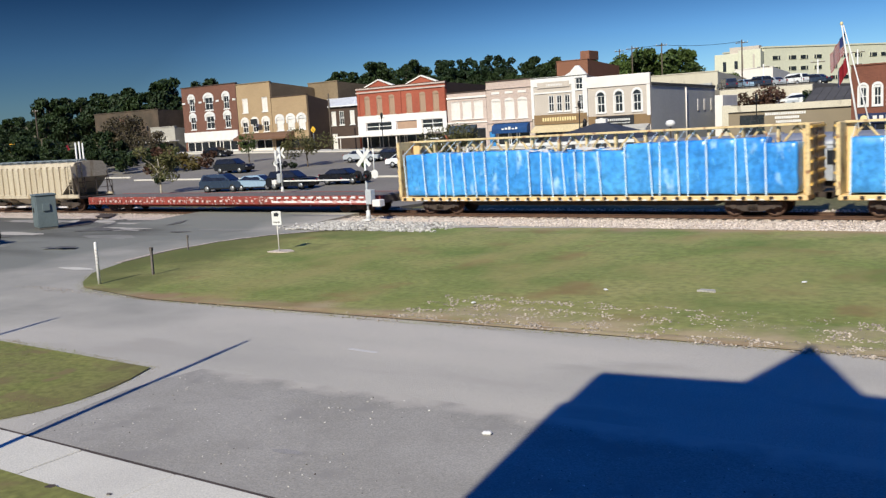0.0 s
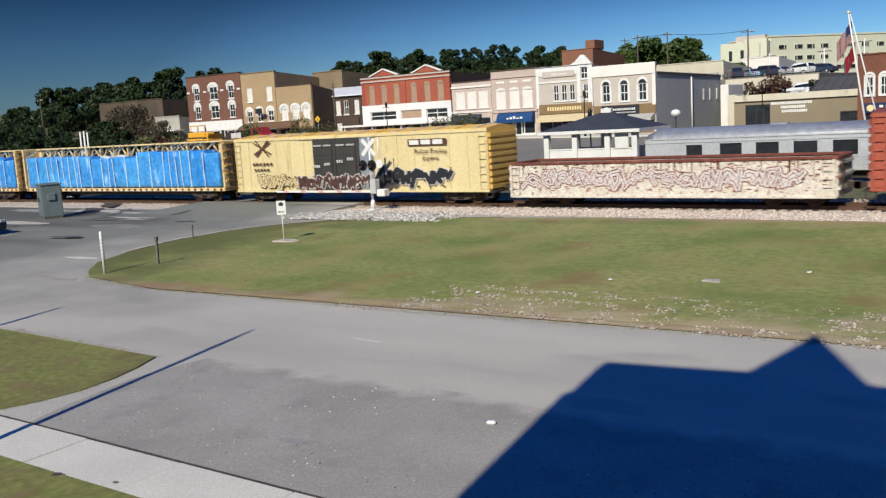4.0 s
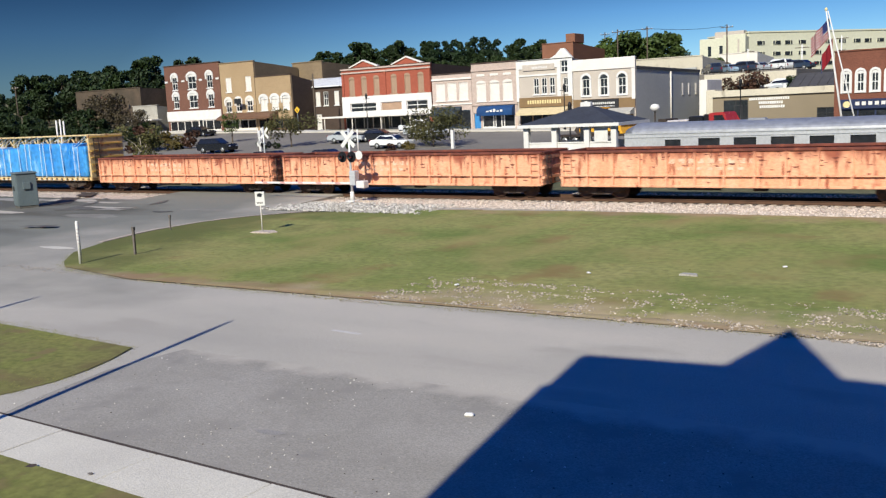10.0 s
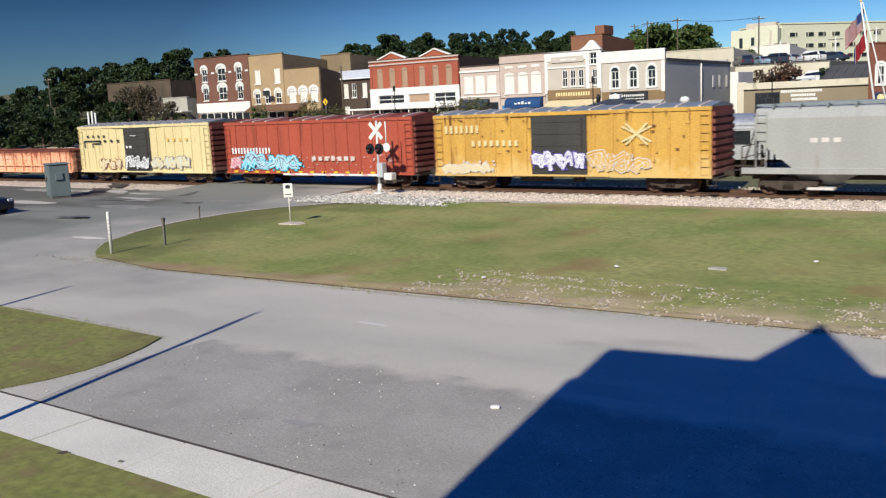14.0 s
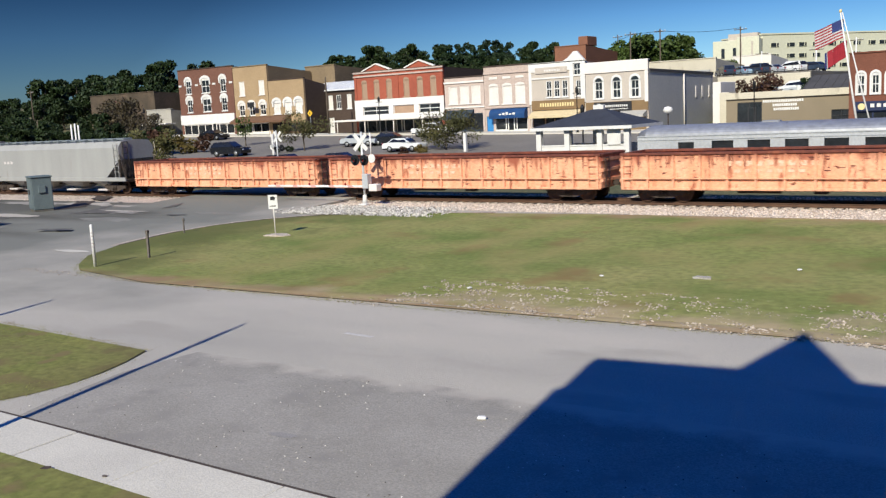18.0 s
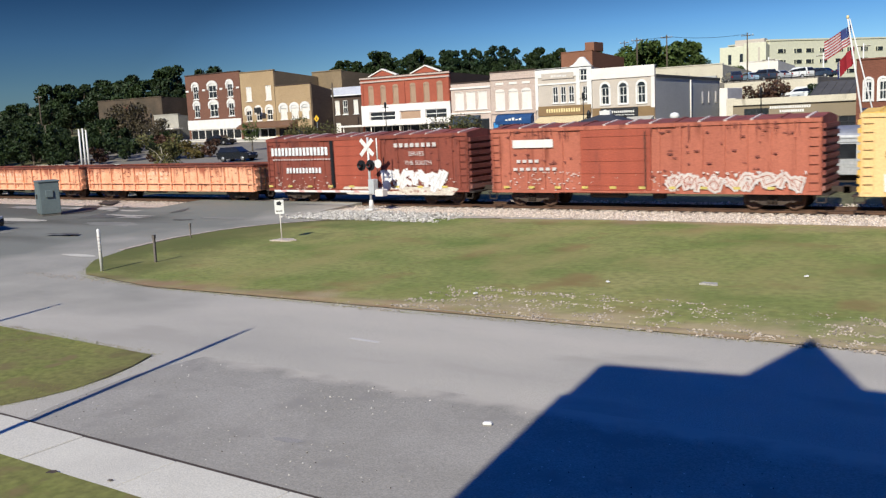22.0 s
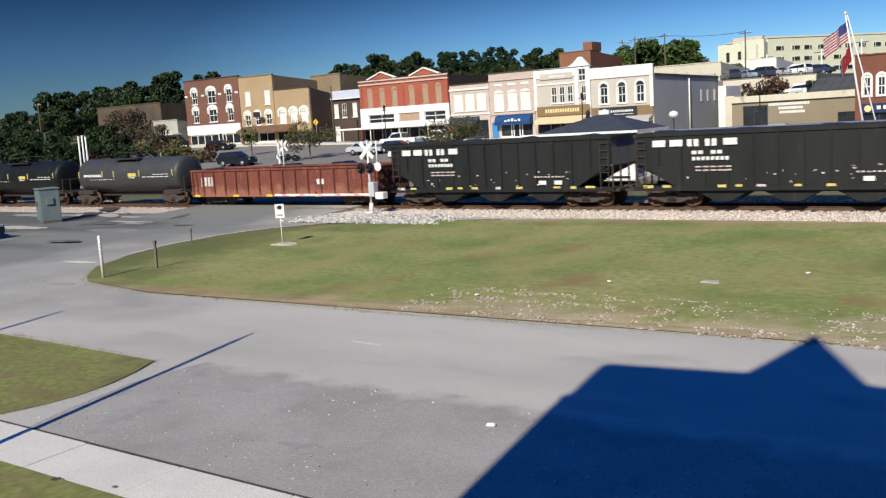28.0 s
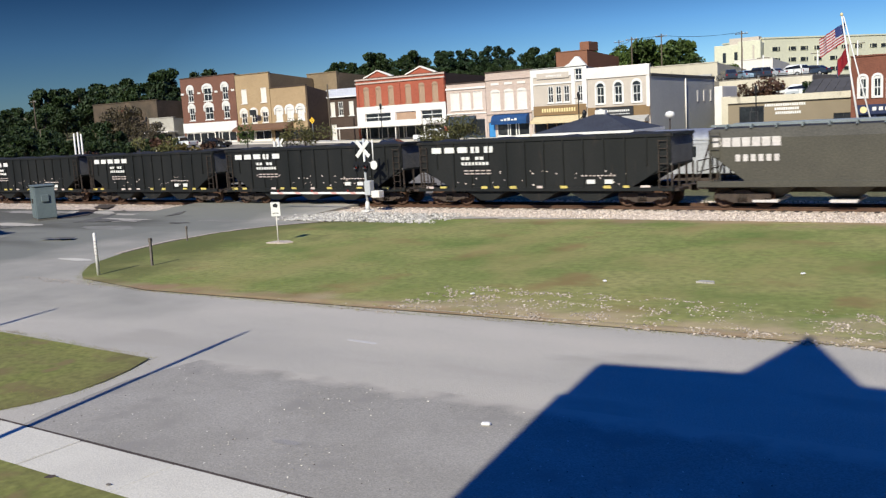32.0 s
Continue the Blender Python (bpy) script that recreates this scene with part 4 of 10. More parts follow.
def centerbeam(length, deck, top, load_top, seed):
    car = thing("centerbeam_flatcar", "yellow centre-beam flatcar stacked with blue-wrapped lumber", "freight car")
    r = random.Random(seed)
    half = length / 2 - 0.6
    w = 1.45
    y_ = "car_bright_yellow"
    bm = bmesh.new()
    soft_box(bm, -half, half, -w, w, deck - 0.22, deck, 0.03)
    part("deck", bm, M[y_], car)
    bm = bmesh.new()
    prism(bm, [(-half * 0.7, deck - 0.2), (-half * 0.6, deck - 0.52), (half * 0.6, deck - 0.52), (half * 0.7, deck - 0.2)], -0.5, 0.5)
    part("fish_belly_sill", bm, M["dark_steel"], car)
    for s in (-1, 1):
        bm = bmesh.new()
        soft_box(bm, s * half - 0.09, s * half + 0.09, -w, w, deck, top, 0.02)
        bulk = part("bulkhead", bm, M["beam_yellow"], car)
        for z in spread(deck + 0.4, top - 0.2, 0.5):
            bm = bmesh.new()
            box(bm, min(s * half, s * (half + 0.17)), max(s * half, s * (half + 0.17)), -w + 0.1, w - 0.1, z, z + 0.1)
            part("stiffener", bm, M["car_yellow"], bulk)
        bm = bmesh.new()
        a, b = sorted((s * (half - 0.1), s * (half - 0.5)))
        prism(bm, [(a, deck), (b, deck), (b, top), (a, top)], -0.1, 0.1)
        part("end_post", bm, M[y_], car)
        ladder(car, s * half + (0.17 if s > 0 else -0.25), -0.9, deck, top - 0.2, side="x")
    bm = bmesh.new()
    soft_box(bm, -half, half, -0.32, 0.32, top - 0.09, top + 0.02, 0.02)
    part("top_chord", bm, M["beam_yellow"], car)
    bm = bmesh.new()
    n = 14
    for i in range(n):
        x0, x1 = -half + 2 * half * i / n, -half + 2 * half * (i + 1) / n
        box(bm, x0 - 0.06, x0 + 0.06, -0.12, 0.12, deck, top)
        for p, q in (((x0, load_top - 0.3), ((x0 + x1) / 2, top - 0.1)), (((x0 + x1) / 2, top - 0.1), (x1, load_top - 0.3))):
            rod(bm, (p[0], 0, p[1]), (q[0], 0, q[1]), 0.06, n=6)
    part("truss", bm, M["beam_yellow"], car)
    # wrapped bundles on both sides of the beam
    nb = 16
    x0 = -half + 0.45
    step = (2 * half - 0.9) / nb
    for i in range(nb):
        dz = r.uniform(-0.03, 0.05) + (0.24 if i > nb * 0.62 else 0.10 if i < nb * 0.34 else -0.06) - (0.22 if i == nb - 1 else 0)
        bm = bmesh.new()
        tmp = bmesh.new()
        soft_box(tmp, x0 + i * step + 0.01, x0 + (i + 1) * step - 0.01, -1.40, -0.15, deck + 0.08, load_top + dz, 0.05)
        bmesh.ops.subdivide_edges(tmp, edges=tmp.edges[:], cuts=5, use_grid_fill=True)
        for v in tmp.verts:
            v.co += noise.noise_vector(v.co * 1.7 + Vector((seed * 9.0 + i * 3.1, 0, 0))) * 0.035
        merge(bm, tmp)
        for f in bm.faces:
            f.smooth = True
        b = part("wrapped_pack", bm, M["blue_wrap"], car, "blue plastic-wrapped bundle of lumber")
        for q in (0.02, r.uniform(0.3, 0.7)) if r.random() < 0.55 else (0.02,):
            bm = bmesh.new()
            x = x0 + (i + q) * step
            e = r.uniform(-0.05, 0.16)
            prism(bm, [(x - 0.026, deck), (x + 0.026, deck), (x + 0.026 - e, load_top + dz + 0.02), (x - 0.026 - e, load_top + dz + 0.02)], -1.47, -1.44)
            rod(bm, (x - e, -1.44, load_top + dz), (x - e, -0.3, top - 0.1), 0.014, n=5)
            part("strap", bm, M["pale_wrap"], b)
        for k in range(3):
            bm = bmesh.new()
            x = x0 + (i + r.uniform(0.1, 0.9)) * step
            z = deck + 0.1 + r.random() * (load_top - deck - 0.5)
            e = r.uniform(-0.15, 0.15)
            bm.faces.new([bm.verts.new(v) for v in ((x, -1.452, z), (x + 0.03, -1.452, z), (x + e + 0.04, -1.455, z + r.uniform(0.3, 0.8)), (x + e, -1.455, z + 0.3))])
            part("wrap_crease", bm, M["blue_pale"], b)
    bm = bmesh.new()
    box(bm, x0, -x0, 0.15, 1.4, deck + 0.08, load_top)
    part("wrapped_pack", bm, M["blue_wrap"], car)
    # torn wrap that shows pale ends of boards
    for i in range(9):
        bm = bmesh.new()
        x = r.uniform(-half * 0.7, half * 0.8)
        pts = [(x + r.uniform(0.1, 0.9) * math.cos(k * 0.9), load_top + 0.05 + r.uniform(0.0, 0.16) * math.sin(k * 0.9)) for k in range(7)]
        bm.faces.new([bm.verts.new((px, -1.2 + 0.002 * i, pz)) for px, pz in pts])
        part("torn_wrap", bm, M["g_silver"], car)
    bm = bmesh.new()
    soft_box(bm, -0.09, 0.09, -w - 0.07, -w, deck - 0.16, deck - 0.03, 0.02)
    winch = mesh_of(bm, "tie_down_winch", M["dark_steel"])
    for i in range(36):
        part("tie_down_winch", winch, None, car, at=pose(-half + 0.3 + (2 * half - 0.6) * i / 35, 0, 0))
    bars(car, -w - 0.004, -half * 0.9, half * 0.9, deck - 0.2, deck - 0.14, 40, M["white"], "stripe", 0.5)
    couplers(car, half, length / 2)
    for s in (-1, 1):
        truck(car, s * (half - 2.4))
    return car


def flatcar(length, low, top):
    car = thing("flatcar", "empty long red flatcar with a worn wooden deck", "freight car")
    half = length / 2 - 0.6
    w = 1.5
    bm = bmesh.new()
    for s in (-1, 1):
        soft_box(bm, -half, half, s * w - 0.08, s * w + 0.08, low, top, 0.02)
    prism(bm, [(-half * 0.75, low + 0.05), (-half * 0.66, low - 0.25), (half * 0.66, low - 0.25), (half * 0.75, low + 0.05)], -0.4, 0.4)
    part("side_sill", bm, M["deck_red"], car)
    bm = bmesh.new()
    soft_box(bm, -half, half, -w + 0.08, w - 0.08, low + 0.1, top - 0.01, 0.01)
    part("deck", bm, M["deck_wood"], car)
    bm = bmesh.new()
    box(bm, -0.05, 0.05, -w - 0.12, -w - 0.07, low + 0.12, low + 0.3)
    pocket = mesh_of(bm, "stake_pocket", M["deck_red"])
    for i in range(60):
        part("stake_pocket", pocket, None, car, at=pose(-half + 0.2 + (2 * half - 0.4) * i / 59, 0, 0))
    bars(car, -w - 0.085, -half * 0.9, half * 0.95, low + 0.16, low + 0.30, 44, M["faded_white"], "stripe", 0.38)
    bars(car, -w - 0.086, half * 0.35, half * 0.97, top - 0.16, top - 0.05, 13, M["white"], "stripe", 0.55)
    stains(car, -w - 0.082, half, low, top, 160, "faded_white", 91, "chalk_mark")
    couplers(car, half, length / 2)
    for s in (-1, 1):
        truck(car, s * (half - 2.6))
    return car


def covered_hopper(label, length, low, high, paint, flat_sides=True, ribs=0):
    car = thing("covered_hopper", label, "freight car")
    half = length / 2 - 0.6
    w = 1.5
    body = half - 1.3
    e = body + 0.75
    bm = bmesh.new()
    prism(bm, [(-e, high - 0.5), (-e, low + 1.55), (-e + 1.7, low + 0.2), (e - 1.7, low + 0.2), (e, low + 1.55), (e, high - 0.5)], -w, w)
    part("body", bm, M[paint], car)
    bm = bmesh.new()
    prism(bm, [(-w, high - 0.5), (-w + 0.3, high - 0.08), (-0.5, high), (0.5, high), (w - 0.3, high - 0.08), (w, high - 0.5)], -e, e, "yz")
    part("roof", bm, M[paint], car)
    for s in (-1, 1):
        bm = bmesh.new()
        for y in (-w + 0.05, -0.5, 0.5, w - 0.05):
            rod(bm, (s * (e - 0.06), y, low + 0.1), (s * (e - 0.06), y, low + 1.6), 0.05, n=6)
        for y in (-w + 0.05, w - 0.05):
            rod(bm, (s * half, y, low + 0.1), (s * e, y, low + 1.9), 0.04, n=6)
            rod(bm, (s * half, y, low + 0.1), (s * half, y, low + 1.2), 0.03, n=6)
        for z in (low + 0.7, low + 1.2):
            rod(bm, (s * half, -w + 0.05, z), (s * half, w - 0.05, z), 0.025, n=6)
        box(bm, min(s * (body - 1.0), s * half), max(s * (body - 1.0), s * half), -w + 0.1, w - 0.1, low - 0.05, low + 0.1)
        part("end_platform", bm, M["dark_steel"], car)
        ladder(car, s * (e - 0.3), -w, low + 0.2, high - 0.2, paint=paint)
        ladder(car, s * e + (0.02 if s > 0 else -0.1), -0.95, low + 0.3, high - 0.1, side="x")
    bm = bmesh.new()
    for s in (-1, 1):
        soft_box(bm, -half, half, s * w - 0.07, s * w + 0.07, low, low + 0.28, 0.02)
    part("side_sill", bm, M[paint], car)
    if ribs:
        bm = bmesh.new()
        for i in range(ribs + 1):
            x = -body - 0.7 + 2 * (body + 0.7) * i / ribs
            zb = low + 0.2 + max(0.0, abs(x) - (e - 1.7)) * 0.8
            prism(bm, [(x - 0.05, zb), (x + 0.05, zb), (x + 0.05, high - 0.35), (x - 0.05, high - 0.35)], -w - 0.1, -w + 0.15)
        part("side_rib", bm, M[paint], car)
    bm = bmesh.new()
    for k in range(4):
        x = -body + (2 * body) * (k + 0.5) / 4
        hw = body / 4
        tmp = bmesh.new()
        lo = [tmp.verts.new((x + a * 0.3, b * 0.35, 0.32)) for a, b in ((-1, -1), (1, -1), (1, 1), (-1, 1))]
        hi = [tmp.verts.new((x + a * hw, b * (w - 0.1), low + 0.2)) for a, b in ((-1, -1), (1, -1), (1, 1), (-1, 1))]
        for i in range(4):
            tmp.faces.new((lo[i], lo[(i + 1) % 4], hi[(i + 1) % 4], hi[i]))
        tmp.faces.new(lo[::-1])
        merge(bm, tmp)
    part("hopper_bay", bm, M[paint], car)
    bm = bmesh.new()
    for k in range(4):
        x = -body + (2 * body) * (k + 0.5) / 4
        gate = bmesh.new()
        soft_box(gate, x - 0.55, x + 0.55, -1.2, 1.2, 0.24, 0.36, 0.02)
        part("outlet_gate", gate, M["g_silver"], car)
    bm = bmesh.new()
    soft_box(bm, -body, body, -0.35, 0.35, high, high + 0.14, 0.03)
    box(bm, -body - 0.8, body + 0.8, -1.0, -0.9, high + 0.02, high + 0.12)
    for x in spread(-body, body, 1.1):
        box(bm, x - 0.03, x + 0.03, -1.35, -0.35, high - 0.06, high + 0.1)
    part("running_board", bm, M["grey_metal"], car)
    couplers(car, half, length / 2)
    for s in (-1, 1):
        truck(car, s * (half - 1.9))
    return car


def coal_hopper(length, low, high, ribs=13):
    car = thing("coal_hopper", "black open-top coal hopper with white lettering", "freight car", group="coal hoppers")
    half = length / 2 - 0.5
    w = 1.48
    bm = bmesh.new()
    for s in (-1, 1):
        q = half - 0.1
        prism(bm, [(-q, high), (-q, low + 1.25), (-q + 1.9, low + 0.1), (q - 1.9, low + 0.1), (q, low + 1.25), (q, high)], s * w - 0.03, s * w + 0.03)
    part("side", bm, M["car_black"], car)
    for s in (-1, 1):
        bm = bmesh.new()
        e = s * (half - 0.14)
        box(bm, e - 0.03, e + 0.03, -w + 0.04, w - 0.04, low + 1.1, high)
        part("end_sheet", bm, M["car_end_grey"], car, "dull grey dusty end sheet")
    bm = bmesh.new()
    for s in (-1, 1):
        box(bm, -half + 0.05, half - 0.05, s * w - 0.09, s * w + 0.09, high - 0.06, high + 0.08)
        box(bm, -half, half, s * w - 0.09, s * w + 0.09, low - 0.1, low + 0.1)
        e = s * (half - 0.1)
        box(bm, e - 0.09, e + 0.09, -w, w, high - 0.06, high + 0.08)
    part("top_rail", bm, M["car_black"], car)
    posts = []
    for z in (low, low + 1.1):
        post = bmesh.new()
        box(post, -0.04, 0.04, -0.035, 0.035, z, high)
        posts.append(mesh_of(post, "side_post", M["car_black"]))
    for i in range(ribs + 1):
        x = -half + 0.2 + (2 * half - 0.4) * i / ribs
        for s in (-1, 1):
            part("side_post", posts[1 if abs(x) > half - 1.6 else 0], None, car, at=pose(x, s * (w + 0.065), 0))
    # sloping ends and the bays below the floor
    for s in (-1, 1):
        bm = bmesh.new()
        prism(bm, [(s * (half - 0.1), low + 1.15), (s * (half - 2.9), low - 0.1), (s * (half - 2.9), low - 0.2), (s * (half - 0.1), low + 1.05)], -w + 0.05, w - 0.05)
        part("slope_sheet", bm, M["car_black"], car)
        bm = bmesh.new()
        for y in (-w + 0.06, -0.5, 0.5, w - 0.06):
            rod(bm, (s * (half - 0.1), y, low), (s * (half - 0.1), y, low + 1.1), 0.05, n=6)
        box(bm, s * half - 0.5, s * half + 0.2, -w + 0.1, w - 0.1, low - 0.12, low)
        part("end_frame", bm, M["dark_steel"], car)
        ladder(car, s * (half - 0.45), -w - 0.06, low, high - 0.2)
    bm = bmesh.new()
    for k in range(3):
        x = (k - 1) * 3.0
        prism(bm, [(x - 1.45, low), (x + 1.45, low), (x + 0.35, 0.30), (x - 0.35, 0.30)], -w + 0.1, w - 0.1)
    part("hopper_bay", bm, M["car_black"], car)
    bm = bmesh.new()
    nx, ny = 26, 7
    r = random.Random(int(length * 100))
    grid = [[bm.verts.new((-half + 0.25 + (2 * half - 0.5) * i / nx, -w + 0.05 + (2 * w - 0.1) * j / ny, high - 0.12 + (0.30 * math.sin(math.pi * j / ny) * (0.6 + 0.4 * math.sin(i * 0.9))) + r.uniform(-0.03, 0.03))) for i in range(nx + 1)] for j in range(ny + 1)]
    for p, q in zip(grid, grid[1:]):
        for i in range(nx):
            bm.faces.new((p[i], p[i + 1], q[i + 1], q[i]))
    part("coal_load", bm, M["coal"], car)
    y = -w - 0.105
    r = random.Random(int(length * 70))
    for k in range(5):
        x = -half * 0.86 + k * half * 0.115
        if r.random() < 0.25 and k:
            bars(car, y, x, x + half * 0.085, high - 0.56, high - 0.24, 2, M["white"], wide=0.7)
        else:
            bars(car, y, x, x + half * 0.085, high - 0.54, high - 0.24, 1, M["white"], wide=1.0)
    bars(car, y, -half * 0.60, -half * 0.52, high - 0.92, high - 0.76, 2, M["white"], wide=0.75)
    bars(car, y, -half * 0.48, -half * 0.40, high - 0.92, high - 0.76, 2, M["white"], wide=0.75)
    bars(car, y, -half * 0.60, -half * 0.36, high - 1.2, high - 1.04, 8, M["white"], wide=0.7)
    for k in range(2):
        bars(car, y, -half * 0.58, -half * 0.34, high - 1.52 - 0.16 * k, high - 1.46 - 0.16 * k, 5, M["faded_white"], wide=0.75)
    bars(car, y, half * 0.36, half * 0.62, low + 0.62, low + 0.68, 9, M["faded_white"])
    bars(car, y, half * 0.40, half * 0.46, low + 0.26, low + 0.46, 1, M["white"], wide=1.0)
    bars(car, y, half * 0.53, half * 0.59, low + 0.26, low + 0.46, 1, M["white"], wide=1.0)
    stains(car, y + 0.06, half * 0.75, low + 0.15, low + 0.95, 26, "faded_white", int(length * 31), "chalk_mark")
    for a, wide in ((-0.93, 0.5), (-0.80, 0.4), (-0.44, 0.38), (-0.33, 0.3), (-0.2, 0.38), (0.02, 0.3), (0.2, 0.38), (0.52, 0.38), (0.66, 0.3), (0.78, 0.5)):
        bm = bmesh.new()
        box(bm, half * a, half * a + wide, y - 0.006, y, low + 0.03 + r.uniform(0, 0.04), low + 0.17)
        part("reflector", bm, M["pale_yellow" if r.random() < 0.7 else "faded_white"], car)
    couplers(car, half, length / 2)
    for s in (-1, 1):
        truck(car, s * (half - 1.7))
    return car


def tank_car(label, length, low, high, skin):
    car = thing("tank_car", label, "freight car", group="tank cars")
    half = length / 2 - 0.5
    r = (high - low) / 2
    zc = (high + low) / 2
    tl = half - 0.75
    bm = bmesh.new()
    tmp = bmesh.new()
    prof = [(-tl, 0.02), (-tl + 0.03, r * 0.5), (-tl + 0.09, r * 0.8), (-tl + 0.18, r * 0.93), (-tl + 0.3, r * 0.985), (-tl + 0.42, r)]
    prof = prof + [(-s, q) for s, q in prof[::-1]]
    lathe(tmp, prof, 28, "x")
    merge(bm, tmp, Matrix.Translation((0, 0, zc)))
    part("tank", bm, M[skin], car)
    bm = bmesh.new()
    for x in spread(-tl + 1.2, tl - 1.2, 2.4):
        tmp = bmesh.new()
        lathe(tmp, [(x - 0.04, r + 0.002), (x - 0.03, r + 0.012), (x + 0.03, r + 0.012), (x + 0.04, r + 0.002)], 28, "x")
        merge(bm, tmp, Matrix.Translation((0, 0, zc)))
    part("tank_seam", bm, M[skin], car)
    bm = bmesh.new()
    rod(bm, (0, 0, high - 0.1), (0, 0, high + 0.16), 0.42, n=16)
    rod(bm, (0, 0, high + 0.16), (0, 0, high + 0.21), 0.47, n=16)
    part("dome", bm, M[skin], car)
    bm = bmesh.new()
    for s in (-1, 1):
        for q in (-1.3, 1.3):
            rod(bm, (q, s * 0.9, high - 0.3), (q, s * 0.9, high + 0.42), 0.02, n=6)
        rod(bm, (-1.3, s * 0.9, high + 0.42), (1.3, s * 0.9, high + 0.42), 0.02, n=6)
        box(bm, -1.4, 1.4, min(s * 0.5, s * 1.0), max(s * 0.5, s * 1.0), high - 0.08, high - 0.04)
    part("walkway_rail", bm, M["dark_steel"], car)
    bm = bmesh.new()
    for s in (-1, 1):
        soft_box(bm, s * (half - 1.6) - 0.9, s * (half - 1.6) + 0.9, -1.15, 1.15, 0.78, 1.05, 0.03)
        prism(bm, [(s * (half - 2.5), 0.95), (s * (half - 0.9), 0.95), (s * (half - 0.9), zc - 0.25), (s * (half - 2.5), zc - 0.6)], -0.75, 0.75)
        for y in (-1.3, 1.3):
            rod(bm, (s * half, y, 1.0), (s * half, y, 1.95), 0.03, n=6)
        rod(bm, (s * half, -1.3, 1.95), (s * half, 1.3, 1.95), 0.03, n=6)
        box(bm, s * half - 0.35, s * half + 0.1, -1.35, 1.35, 0.92, 0.99)
    part("saddle", bm, M["dark_steel"], car)
    y = -r - 0.012
    bars(car, y, -tl * 0.82, -tl * 0.45, zc - 0.02, zc + 0.16, 10, M["white"], wide=0.7)
    bars(car, y, -tl * 0.70, -tl * 0.18, zc - 0.24, zc - 0.2, 14, M["g_silver"])
    bars(car, y, tl * 0.08, tl * 0.24, zc - 0.05, zc + 0.2, 1, M["pale_yellow"], wide=1.0)
    bars(car, y - 0.002, tl * 0.10, tl * 0.22, zc - 0.16, zc - 0.1, 3, M["white"], wide=0.8)
    bars(car, y, tl * 0.36, tl * 0.86, zc - 0.12, zc - 0.06, 6, M["g_silver"], wide=0.8)
    bars(car, y, tl * 0.55, tl * 0.86, zc + 0.05, zc + 0.1, 4, M["g_silver"], wide=0.8)
    bm = bmesh.new()
    for a in (-0.92, -0.43, -0.2, 0.3, 0.92):
        box(bm, tl * a - 0.035, tl * a + 0.035, y - 0.02, y + 0.12, zc - 0.05, zc + 0.40)
    part("reflector", bm, M["pale_yellow"], car)
    couplers(car, half, length / 2)
    for s in (-1, 1):
        truck(car, s * (half - 1.6))
    return car


def starburst(car, y, x, z, r, keys):
    """A crossed-arrow emblem drawn as plain strokes."""
    for i, key in enumerate(keys):
        bm = bmesh.new()
        for k in range(2):
            a = radians(35 + i * 18) * (1 if k else -1)
            c, s = math.cos(a) * r, math.sin(a) * r
            n = Vector((-s, c)).normalized() * 0.06
            vs = [bm.verts.new((x + p * c + q * n.x, y - 0.004 - 0.002 * i - 0.001 * k, z + 0.7 * (p * s + q * n.y))) for p, q in ((-1, -1), (1, -1), (1, 1), (-1, 1))]
            bm.faces.new(vs)
        part("emblem", bm, M[key], car)


# the couplings of the train along the track at the start, in metres
ENDS = [-75.39, -60.37, -31.47, -8.55, 15.75, 36.3, 53.2, 71.72, 95.68, 113.43, 131.95, 150.36, 166.58, 183.4, 200.24, 219.6, 237.62, 255.94, 273.35, 291.87,
        308.24, 325.97, 345.4, 359.22, 373.37, 390.32, 404.85, 420.2, 434.9, 450.2, 465.68, 482.37]


